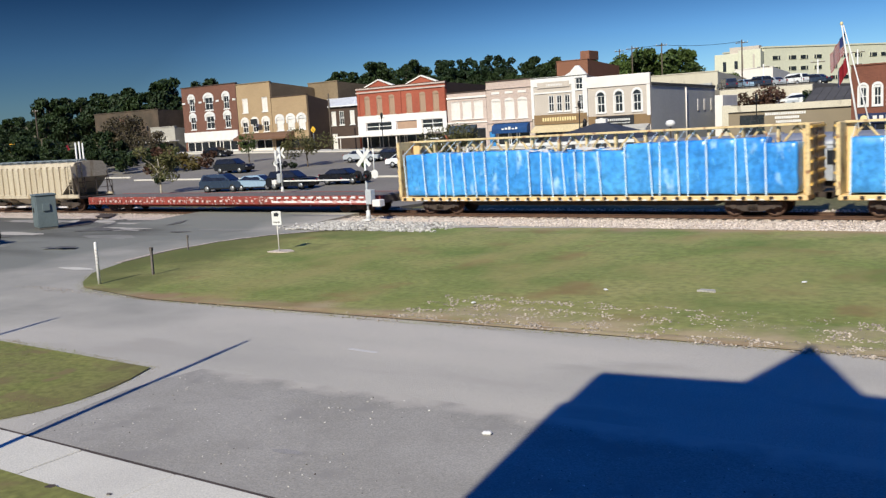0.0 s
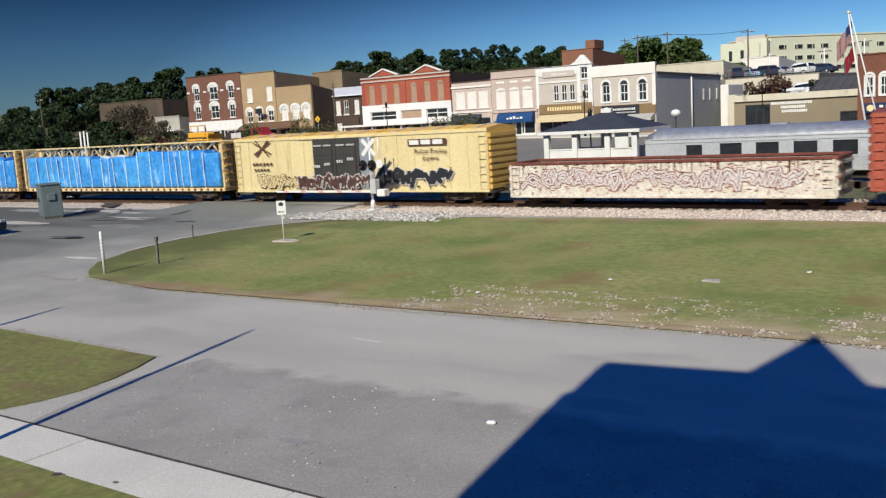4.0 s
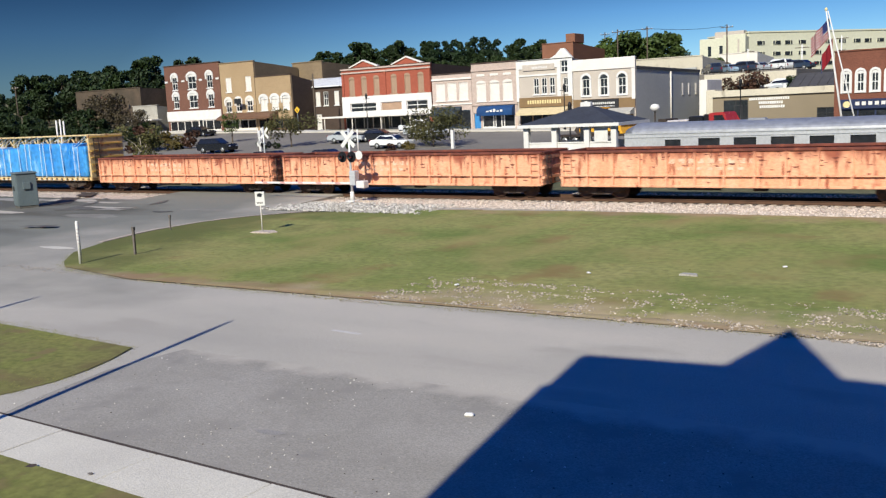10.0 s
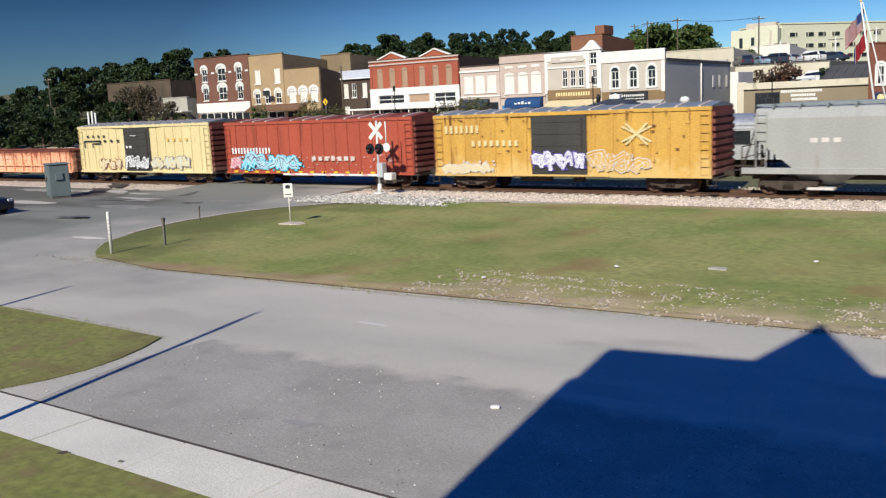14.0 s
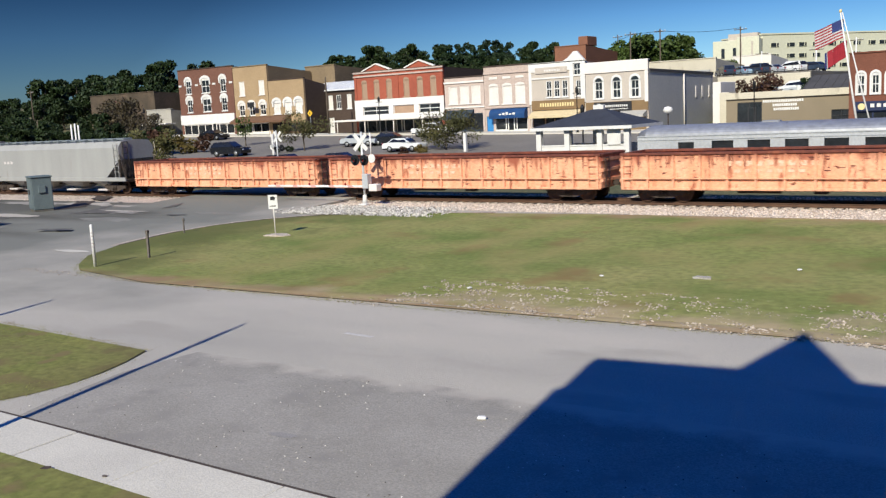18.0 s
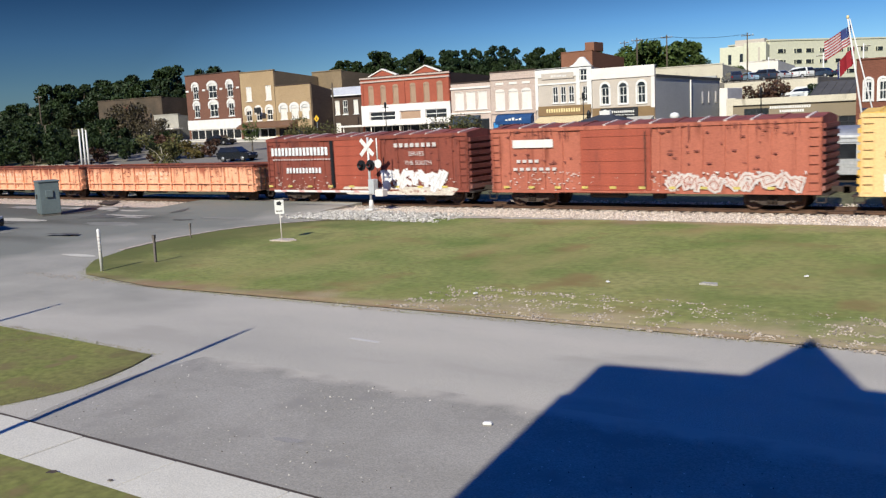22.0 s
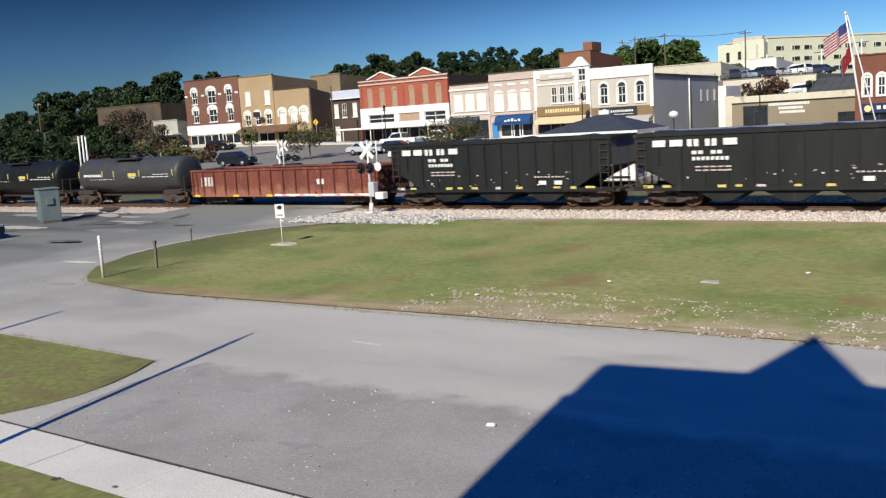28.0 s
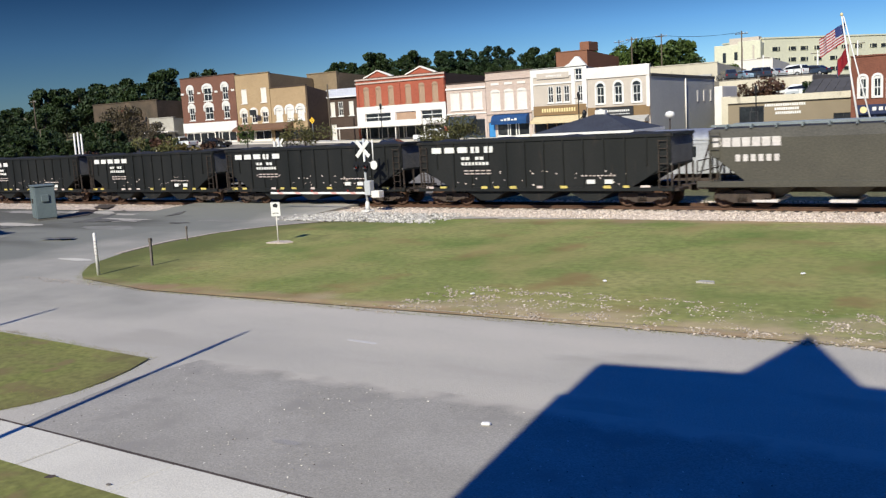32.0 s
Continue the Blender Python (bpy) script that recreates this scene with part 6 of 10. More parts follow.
def window(parent, cx, z0, z1, w, y, frame_mat="white", pane_mat="glass", arched=False, hood=False, sash=True, proud=0.06):
    """A window in an opening: pane set back, frame with a meeting rail, sill, and an arched hood where there is one."""
    f = bmesh.new()
    t = 0.09
    box(f, cx - w / 2, cx - w / 2 + t, y + 0.04, y + 0.14, z0, z1)
    box(f, cx + w / 2 - t, cx + w / 2, y + 0.04, y + 0.14, z0, z1)
    box(f, cx - w / 2 + t, cx + w / 2 - t, y + 0.04, y + 0.14, z0, z0 + t)
    box(f, cx - w / 2 + t, cx + w / 2 - t, y + 0.04, y + 0.14, z1 - t, z1)
    if sash:
        box(f, cx - w / 2 + t, cx + w / 2 - t, y + 0.05, y + 0.12, (z0 + z1) / 2 - 0.05, (z0 + z1) / 2 + 0.05)
        box(f, cx - 0.03, cx + 0.03, y + 0.06, y + 0.12, z0 + t, z1 - t)
    win = part("window", f, M[frame_mat], parent)
    p = bmesh.new()
    box(p, cx - w / 2 + 0.05, cx + w / 2 - 0.05, y + 0.10, y + 0.13, z0 + 0.05, z1 - 0.05)
    part("pane", p, M[pane_mat], win)
    s = bmesh.new()
    soft_box(s, cx - w / 2 - 0.12, cx + w / 2 + 0.12, y - 0.12, y + 0.05, z0 - 0.14, z0 - 0.005, 0.02)
    part("sill", s, M[frame_mat], win)
    if hood:
        h = bmesh.new()
        inner, outer = arch(cx, z1 - 0.15, w, 0.42), arch(cx, z1 - 0.15, w + 0.62, 0.85)
        prism(h, inner + outer[::-1], y - 0.14, y + 0.02)
        for s_ in (-1, 1):
            a, b = sorted((cx + s_ * w / 2, cx + s_ * (w / 2 + 0.26)))
            soft_box(h, a, b, y - 0.12, y + 0.02, z1 - 0.75, z1 - 0.1, 0.02)
        prism(h, inner, y - 0.03, y + 0.04)
        part("hood", h, M[frame_mat], win, "white arched window hood")
    elif arched:
        h = bmesh.new()
        prism(h, arch(cx, z1, w, 0.34), y - 0.004, y + 0.02)
        part("arch_panel", h, M[pane_mat if pane_mat != "glass" else frame_mat], win)
    return win


def shopfront(parent, x0, x1, z0, z1, y, frame_mat="white", door_at=0.5, pane="glass", lit=None):
    """A ground floor of large panes in a frame, with a recessed door."""
    n = max(2, round((x1 - x0) / 1.7))
    f = bmesh.new()
    gaps = [(x0 + (x1 - x0) * i / n + 0.07, x0 + (x1 - x0) * (i + 1) / n - 0.07, z0 + 0.45, z1 - 0.14) for i in range(n)]
    wall_front(f, x0, x1, z0, z1, y + 0.02, 0.12, gaps)
    sh = part("shopfront", f, M[frame_mat], parent)
    for i in range(n):
        p = bmesh.new()
        a, b = x0 + (x1 - x0) * i / n + 0.05, x0 + (x1 - x0) * (i + 1) / n - 0.05
        box(p, a, b, y + 0.07, y + 0.10, z0 + 0.42, z1 - 0.1)
        part("pane", p, M[pane], sh)
    d = bmesh.new()
    cx = x0 + (x1 - x0) * door_at
    box(d, cx - 0.5, cx + 0.5, y - 0.02, y + 0.05, z0, z0 + 2.15)
    dr = part("door", d, M[frame_mat], sh)
    g = bmesh.new()
    box(g, cx - 0.36, cx + 0.36, y - 0.03, y - 0.022, z0 + 0.35, z0 + 2.0)
    part("pane", g, M[pane], dr)
    return sh


def awning(parent, x0, x1, z0, z1, y, out, material, label=""):
    bm = bmesh.new()
    prism(bm, [(y, z1), (y - out, z0 + 0.28), (y - out, z0), (y - out + 0.03, z0), (y - out + 0.03, z0 + 0.25), (y, z1 - 0.05)], x0, x1, "yz")
    for x in (x0, x1 - 0.03):
        prism(bm, [(y, z1), (y - out, z0 + 0.28), (y - out, z0), (y, z0)], x, x + 0.03, "yz")
    return part("awning", bm, M[material], parent, label)


def rounded_awning(parent, x0, x1, z0, z1, y, out, material, label=""):
    bm = bmesh.new()
    bow = [(y - out * math.sin(k * math.pi / 16), z0 + (z1 - z0) * (0.35 + 0.65 * math.cos(k * math.pi / 16))) for k in range(9)]
    prism(bm, bow + [(y - out, z0), (y, z0)], x0, x1, "yz")
    return part("awning", bm, M[material], parent, label)


def shell(name, label, x0, x1, y0, y1, z0, z1, wall, roof="roof_dark", side=None, holes=(), parapet=0.5, front=None, drop=0.0):
    """A town building: a front wall with openings, side and back walls, a flat roof behind a parapet."""
    b = thing(name, label, "building")
    t = 0.35
    bm = bmesh.new()
    wall_front(bm, x0, x1, z0 - 1.5, z1, y0, t, [h for h in holes])
    part("front_wall", bm, M[front or wall], b)
    # the darker side bricks carry the flanks' shade in their colour
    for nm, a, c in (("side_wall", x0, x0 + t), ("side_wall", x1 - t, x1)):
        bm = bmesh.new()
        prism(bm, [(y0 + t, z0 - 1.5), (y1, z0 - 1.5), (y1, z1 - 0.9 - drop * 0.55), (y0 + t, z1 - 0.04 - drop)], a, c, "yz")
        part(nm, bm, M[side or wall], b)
    bm = bmesh.new()
    box(bm, x0 + t, x1 - t, y1 - t, y1, z0 - 1.5, z1 - 0.9)
    part("back_wall", bm, M[side or wall], b)
    bm = bmesh.new()
    prism(bm, [(y0 + t, z1 - parapet - 0.3), (y1 - t, z1 - parapet - 1.0), (y1 - t, z1 - parapet - 0.7), (y0 + t, z1 - parapet)], x0 + t, x1 - t, "yz")
    part("roof", bm, M[roof], b)
    # one dark sheet behind all the openings, in place of rooms
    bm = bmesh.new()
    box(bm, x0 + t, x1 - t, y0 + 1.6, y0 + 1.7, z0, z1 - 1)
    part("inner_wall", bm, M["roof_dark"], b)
    bm = bmesh.new()
    soft_box(bm, x0 - 0.06, x1 + 0.06, y0 - 0.1, y0 + t + 0.05, z1, z1 + 0.14, 0.02)
    part("coping", bm, M[side or wall], b)
    return b


FY = 102.0


def row_of_shops():
    # brown brick corner building with white hooded windows
    x0, x1, zt, zb = -122.0, -109.1, 13.75, 2.9
    wx = [-119.6, -115.5, -111.4]
    ww = {-119.6: 1.24, -115.5: 1.9, -111.4: 1.24}
    holes = [(x - ww[x] / 2, x + ww[x] / 2, 9.9, 12.0) for x in wx] + [(x - ww[x] / 2, x + ww[x] / 2, 6.9, 9.0) for x in wx] + [(x0 + 0.5, x1 - 0.5, zb, 4.9)]
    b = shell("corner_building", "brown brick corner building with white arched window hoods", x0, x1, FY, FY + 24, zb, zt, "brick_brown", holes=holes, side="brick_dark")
    for x in wx:
        window(b, x, 9.9, 12.0, ww[x], FY, hood=True)
        window(b, x, 6.9, 9.0, ww[x], FY, hood=True)
    bm = bmesh.new()
    box(bm, x0 - 0.05, x1 - 0.2, FY - 0.12, FY, 4.9, 6.45)
    part("fascia", bm, M["white"], b, "white painted fascia")
    shopfront(b, x0 + 0.5, x1 - 0.5, zb, 4.9, FY, "off_white", 0.62)
    bm = bmesh.new()
    for x in (-117.55, -113.45, -121.6, -109.6):
        soft_box(bm, x - 0.35, x + 0.35, FY - 0.1, FY, 11.1, 11.4, 0.03)
    part("stone_band", bm, M["white"], b)
    # tan building
    x0, x1, zt = -109.0, -101.6, 13.4
    wx = [-107.2, -102.9]
    lw = [-107.5, -105.3, -102.9]
    holes = [(x - 0.6, x + 0.6, 9.0, 11.2) for x in wx] + [(x - 0.6, x + 0.6, 5.9, 7.6) for x in lw] + [(x0 + 0.3, x1 - 0.3, zb, 4.7)]
    b = shell("tan_building", "tall tan brick shop building", x0, x1, FY, FY + 10, zb, zt, "brick_tan", holes=holes, side="brick_olive")
    for x in wx:
        window(b, x, 9.0, 11.2, 1.2, FY, "off_white", "blind")
    for x in lw:
        window(b, x, 5.9, 7.6, 1.2, FY, "off_white", hood=True)
    shopfront(b, x0 + 0.3, x1 - 0.3, zb, 4.7, FY, "off_white", 0.4)
    awning(b, x0 + 0.1, x1 + 4.5, 4.7, 5.7, FY - 0.02, 1.6, "awning_brown", "long brown awning")
    bm = bmesh.new()
    soft_box(bm, -105.0, -103.6, FY - 1.3, FY - 1.1, 7.1, 7.9, 0.05)
    part("hanging_sign", bm, M["sign_black"], b)
    # lower tan neighbour
    x0, x1, zt, zb = -101.5, -94.2, 10.95, 2.7
    lw = [-99.9, -97.6, -95.4]
    holes = [(x - 0.7, x + 0.7, 5.9, 7.7) for x in lw] + [(x0 + 0.3, x1 - 0.3, zb, 4.6)]
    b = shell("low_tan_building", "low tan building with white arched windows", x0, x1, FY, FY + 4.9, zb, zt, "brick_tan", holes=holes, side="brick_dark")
    for x in lw:
        window(b, x, 5.9, 7.7, 1.4, FY, "white", "blind", hood=True)
    shopfront(b, x0 + 0.3, x1 - 0.3, zb, 4.6, FY, "awning_brown", 0.3)
    # olive block behind the two
    b = shell("rear_block", "olive brick rear block above the roofs", -103.0, -96.7, 112.2, 126, zb, 13.2, "brick_olive")
    # dark brick house with a white metal roof
    b = thing("dark_house", "dark brick house with a white metal roof", "building")
    x0, x1, y0, y1, zb, zt = -98.2, -88.2, 107.0, 112.0, 2.3, 9.0
    wx = [-97.0, -93.4, -91.8, -89.7]
    holes = [(x - 0.45, x + 0.45, 6.2, 8.3) for x in wx] + [(-93.9, -92.9, 2.6, 4.9)]
    bm = bmesh.new()
    wall_front(bm, x0, x1, zb - 1, zt, y0, 0.35, holes)
    part("front_wall", bm, M["brick_dark"], b)
    for x in wx:
        window(b, x, 6.2, 8.3, 0.9, y0, "white", "blind" if x != -91.8 else "glass")
    window(b, -93.4, 2.6, 4.9, 1.0, y0, "white", "blind")
    for a, c in ((x0, x0 + 0.35), (x1 - 0.35, x1)):
        bm = bmesh.new()
        box(bm, a, c, y0 + 0.35, y1, zb - 1, zt)
        part("side_wall", bm, M["brick_dark"], b)
    bm = bmesh.new()
    prism(bm, [(y0 - 0.4, zt - 0.05), (y0 - 0.4, zt + 0.12), (y1, zt + 1.5), (y1, zt + 1.3)], x0 - 0.3, x1 + 0.3, "yz")
    roof = part("roof", bm, M["roof_white"], b)
    for x in spread(x0 - 0.2, x1 + 0.2, 0.6):
        bm = bmesh.new()
        prism(bm, [(y0 - 0.4, zt + 0.12), (y0 - 0.4, zt + 0.17), (y1, zt + 1.55), (y1, zt + 1.5)], x - 0.02, x + 0.02, "yz")
        part("roof_seam", bm, M["roof_white"], roof)
    bm = bmesh.new()
    soft_box(bm, -90.4, -89.0, 111, 112.2, zt, 11.4, 0.04)
    part("chimney", bm, M["white"], b)
    # red twin-gabled building
    x0, x1, zb, zt = -84.4, -69.1, 2.2, 11.0
    wx = [-82.6, -80.4, -78.2, -75.2, -72.9, -70.7]
    holes = [(x - 0.5, x + 0.5, 7.3, 9.6) for x in wx] + [(x0 + 0.4, x1 - 0.4, zb, 4.3), (x0 + 1.4, x0 + 6.0, 5.0, 6.2), (x0 + 6.8, x0 + 10.4, 5.0, 6.2), (x0 + 11.2, x1 - 0.6, 5.0, 6.2)]
    b = shell("red_building", "red painted brick building with two small gables", x0, x1, FY, FY + 25, zb, zt, "brick_red", holes=holes, side="brick_dark")
    for i, x in enumerate(wx):
        window(b, x, 7.3, 9.6, 1.0, FY, "blind_red", "blind_red", arched=True, sash=False)
    bm = bmesh.new()
    wall_front(bm, x0 - 0.06, x1 + 0.06, 4.3, 7.15, FY - 0.1, 0.1, holes[-3:])
    part("fascia", bm, M["white"], b, "white painted shop fascia")
    for h, k in zip(holes[-3:], ("glass", "blind_red", "glass")):
        window(b, (h[0] + h[1]) / 2, h[2], h[3], h[1] - h[0], FY, "white", k, sash=(k == "glass"))
    for cx in (-80.3, -72.9):
        bm = bmesh.new()
        prism(bm, [(cx - 2.3, zt + 0.14), (cx + 2.3, zt + 0.14), (cx, zt + 1.0)], FY - 0.02, FY + 0.3)
        g = part("gable", bm, M["brick_red"], b)
        bm = bmesh.new()
        for s in (-1, 1):
            prism(bm, [(cx, zt + 1.0), (cx, zt + 1.16), (cx + s * 2.6, zt + 0.22), (cx + s * 2.4, zt + 0.12)], FY - 0.18, FY + 0.36)
        part("gable_trim", bm, M["off_white"], g)
    bm = bmesh.new()
    for z in (zt - 0.55, zt - 0.05):
        soft_box(bm, x0 - 0.1, x1 + 0.1, FY - 0.16, FY, z - 0.12, z + 0.1, 0.03)
    part("cornice", bm, M["brick_beige"], b)
    for x in (x0 + 0.25, -76.7, x1 - 0.25):
        bm = bmesh.new()
        soft_box(bm, x - 0.2, x + 0.2, FY - 0.12, FY, 7.15, zt - 0.65, 0.03)
        part("pilaster", bm, M["brick_red"], b)
    shopfront(b, x0 + 0.4, x1 - 0.4, zb, 4.3, FY, "awning_grey", 0.5)
    bm = bmesh.new()
    soft_box(bm, -86.0, -70.0, FY - 3.4, FY - 0.12, 4.25, 4.5, 0.03)
    c = part("canopy", bm, M["off_white"], b, "flat pale canopy over the pavement")
    for x in (-85.4, -80.4, -75.4, -70.6):
        bm = bmesh.new()
        rod(bm, (x, FY - 3.1, gz(x, FY - 3.1)), (x, FY - 3.1, 4.27), 0.07)
        part("canopy_post", bm, M["off_white"], c)
    # cream shop with boarded panels
    x0, x1, zb, zt = -68.9, -62.75, 2.0, 9.3
    px = [-67.6, -65.8, -64.0]
    holes = [(x - 0.72, x + 0.72, 5.9, 8.2) for x in px] + [(x0 + 0.3, x1 - 0.3, zb, 4.6)]
    b = shell("cream_shop", "cream painted shop with boarded upper windows", x0, x1, FY, FY + 24, zb, zt, "brick_cream", holes=holes, side="brick_dark")
    for x in px:
        window(b, x, 5.9, 8.2, 1.44, FY, "blind", "blind", sash=False)
    shopfront(b, x0 + 0.3, x1 - 0.3, zb, 4.6, FY, "awning_teal", 0.3)
    awning(b, x0 + 0.3, x1 - 1.6, 3.9, 5.1, FY - 0.02, 1.3, "awning_teal", "dark teal awning")
    bm = bmesh.new()
    soft_box(bm, x0 - 0.05, x1 + 0.05, FY - 0.15, FY, 8.55, 8.8, 0.03)
    soft_box(bm, x0 - 0.05, x1 + 0.05, FY - 0.12, FY, 5.3, 5.5, 0.03)
    part("cornice", bm, M["off_white"], b)
    # beige shop with a blue awning
    x0, x1, zb, zt = -62.7, -56.05, 1.9, 10.35
    px = [-61.3, -59.3, -57.4]
    holes = [(x - 0.72, x + 0.72, 5.6, 7.9) for x in px] + [(x0 + 1.5, x1 - 0.4, zb, 4.5), (x0 + 0.2, x0 + 1.2, zb, 4.1)]
    b = shell("beige_shop", "beige shop with a blue awning", x0, x1, FY, FY + 24, zb, zt, "brick_beige", holes=holes, side="brick_dark")
    for x in px:
        window(b, x, 5.6, 7.9, 1.44, FY, "blind", "blind", arched=True, sash=False)
    for x in px:
        bm = bmesh.new()
        soft_box(bm, x - 0.6, x + 0.6, FY - 0.06, FY, 8.75, 9.05, 0.02)
        part("wall_panel", bm, M["off_white"], b)
    bm = bmesh.new()
    soft_box(bm, x0 - 0.02, x1 + 0.02, FY - 0.14, FY, 9.4, 9.62, 0.03)
    part("cornice", bm, M["brick_beige"], b)
    bm = bmesh.new()
    soft_box(bm, x0 - 0.02, x1 + 0.02, FY - 0.14, FY, 5.05, 5.25, 0.03)
    part("string_course", bm, M["brick_beige"], b)
    shopfront(b, x0 + 1.5, x1 - 0.4, zb, 4.5, FY, "white", 0.5)
    aw = rounded_awning(b, x0 + 1.1, x1 - 0.35, 3.75, 5.0, FY - 0.02, 0.9, "awning_blue", "bright blue awning with pale lettering")
    bm = bmesh.new()
    for i in range(5):
        box(bm, x0 + 2.6 + i * 0.5, x0 + 2.95 + i * 0.5, FY - 0.95, FY - 0.93, 4.2, 4.36 + 0.1 * (i % 3))
    part("lettering", bm, M["white"], aw)
    bm = bmesh.new()
    box(bm, x0 + 0.25, x0 + 1.15, FY + 0.05, FY + 0.12, zb, 4.0)
    part("door", bm, M["door_blue"], b, "bright blue door")
    # white fronted shop with a stepped gable
    x0, x1, zb, zt = -56.0, -48.35, 1.9, 10.2
    trio = [-53.3, -52.2, -51.1]
    holes = [(x - 0.38, x + 0.38, 6.1, 8.1) for x in trio] + [(-49.6, -48.9, 6.1, 8.0), (-49.9, -48.95, 8.6, 10.0), (x0 + 0.3, x1 - 0.3, zb, 4.3)]
    b = shell("white_shop", "white and beige shop front with a small pointed gable", x0, x1, FY, FY + 24, zb, zt, "white", holes=holes, side="stone_grey", front="stone_grey")
    for x in trio:
        window(b, x, 6.1, 8.1, 0.76, FY, "white")
    window(b, -49.25, 6.1, 8.0, 0.7, FY, "white")
    window(b, -49.42, 8.6, 10.0, 0.95, FY, "white")
    bm = bmesh.new()
    wall_front(bm, x0 - 0.05, x1 + 0.02, 9.25, zt + 0.16, FY - 0.1, 0.1, [(-49.9, -48.95, 8.6, 10.0)])
    box(bm, x0 - 0.05, x0 + 0.35, FY - 0.1, FY, 5.3, 9.25)
    box(bm, -50.4, -49.9, FY - 0.1, FY, 5.3, 9.25)
    box(bm, -48.95, -48.33, FY - 0.1, FY, 5.3, 9.25)
    box(bm, x0 + 0.35, -50.4, FY - 0.1, FY, 8.35, 8.55)
    prism(bm, [(-51.3, zt + 0.16), (-48.4, zt + 0.16), (-48.7, zt + 0.5), (-49.4, zt + 1.25), (-49.8, zt + 1.25), (-50.6, zt + 0.5)], FY - 0.1, FY + 0.3)
    part("white_surround", bm, M["white"], b, "white painted gable and window surround")
    bm = bmesh.new()
    box(bm, x0 + 0.9, -50.7, FY - 0.14, FY - 0.1, 9.05, 9.75)
    part("wall_sign", bm, M["stone_grey"], b)
    bars(b, FY - 0.145, x0 + 2.2, -51.6, 9.25, 9.5, 10, M["white"])
    bm = bmesh.new()
    soft_box(bm, x0 + 0.3, x1 - 0.1, FY - 0.2, FY - 0.02, 4.55, 5.75, 0.03)
    s = part("shop_sign", bm, M["sign_brown"], b, "brown shop sign with gold lettering")
    bars(b, FY - 0.205, x0 + 1.5, x1 - 1.4, 4.95, 5.4, 14, M["gold"])
    awning(b, x0 + 0.4, x1 - 0.5, 3.6, 4.5, FY - 0.02, 1.4, "awning_yellow", "cream canvas awning")
    shopfront(b, x0 + 0.3, x1 - 0.3, zb, 4.3, FY, "sign_brown", 0.5)
    # white and grey shop with three arched windows
    x0, x1, zb, zt = -48.3, -40.4, 1.8, 9.75
    wx = [-46.6, -44.3, -42.0]
    holes = [(x - 0.5, x + 0.5, 5.6, 7.6) for x in wx] + [(x0 + 0.3, x1 - 0.3, zb, 4.0)]
    b = shell("grey_shop", "pale grey shop with arched windows and a grey flank", x0, x1, FY, FY + 23.5, zb, zt, "stone_grey", holes=holes, side="wall_grey", drop=1.25, parapet=1.9)
    for x in wx:
        w = window(b, x, 5.6, 7.6, 1.0, FY, "white")
        bm = bmesh.new()
        prism(bm, arch(x, 7.6, 1.0, 0.45), FY - 0.02, FY + 0.02)
        part("arch_pane", bm, M["glass"], w)
        bm = bmesh.new()
        prism(bm, arch(x, 7.55, 1.0, 0.5) + arch(x, 7.55, 1.45, 0.78)[::-1], FY - 0.08, FY + 0.01)
        for s in (-1, 1):
            box(bm, min(x + s * 0.5, x + s * 0.72), max(x + s * 0.5, x + s * 0.72), FY - 0.08, FY, 5.5, 7.6)
        part("surround", bm, M["white"], w)
    bm = bmesh.new()
    soft_box(bm, x0 - 0.02, x1 + 0.05, FY - 0.14, FY, 8.6, zt + 0.16, 0.03)
    soft_box(bm, x1 - 0.4, x1 + 0.05, FY - 0.14, FY, 5.0, 8.58, 0.03)
    part("white_parapet", bm, M["off_white"], b, "white painted parapet")
    bm = bmesh.new()
    box(bm, x0, x1, FY - 0.12, FY, 4.0, 5.2)
    part("fascia", bm, M["sign_brown"], b)
    bm = bmesh.new()
    soft_box(bm, x0 + 1.1, x1 - 2.0, FY - 0.22, FY - 0.12, 4.05, 5.15, 0.02)
    part("shop_sign", bm, M["sign_black"], b, "black shop sign with white lettering")
    bars(b, FY - 0.225, x0 + 2.6, x1 - 2.4, 4.55, 4.8, 11, M["white"])
    bars(b, FY - 0.225, x0 + 2.6, x1 - 2.4, 4.25, 4.35, 16, M["white"])
    bm = bmesh.new()
    rod(bm, (x0 + 1.75, FY - 0.23, 4.6), (x0 + 1.75, FY - 0.225, 4.6), 0.4, n=16)
    part("emblem", bm, M["white"], b)
    awning(b, x1 - 3.4, x1 - 0.1, 3.3, 4.1, FY - 0.02, 1.3, "awning_grey", "small grey awning")
    shopfront(b, x0 + 0.3, x1 - 0.3, zb, 3.3, FY, "sign_brown", 0.5)
    # flank of the grey shop: dark roof edge, slit windows, pipe
    bm = bmesh.new()
    prism(bm, [(FY + 0.35, zt - 1.29), (FY + 23.5, zt - 1.59), (FY + 23.5, zt - 1.25), (FY + 0.35, zt - 0.95)], x1 - 0.4, x1 + 0.1, "yz")
    part("roof_edge", bm, M["roof_dark"], b, "dark metal roof edge")
    for y in (118.6, 121.1, 123.9):
        bm = bmesh.new()
        soft_box(bm, x1 - 0.02, x1 + 0.06, y - 0.32, y + 0.32, 5.2, 6.7, 0.02)
        part("slit_window", bm, M["off_white"], b)
    bm = bmesh.new()
    rod(bm, (x1 + 0.1, 113.8, 1), (x1 + 0.1, 113.8, 8.2), 0.09)
    part("downpipe", bm, M["off_white"], b)
    # dark brick building far down the street
    b = shell("dark_brick_building", "large dark brick building with a red sign", -152.0, -133.5, 106, 130, 3.0, 11.0, "brick_old")
    bm = bmesh.new()
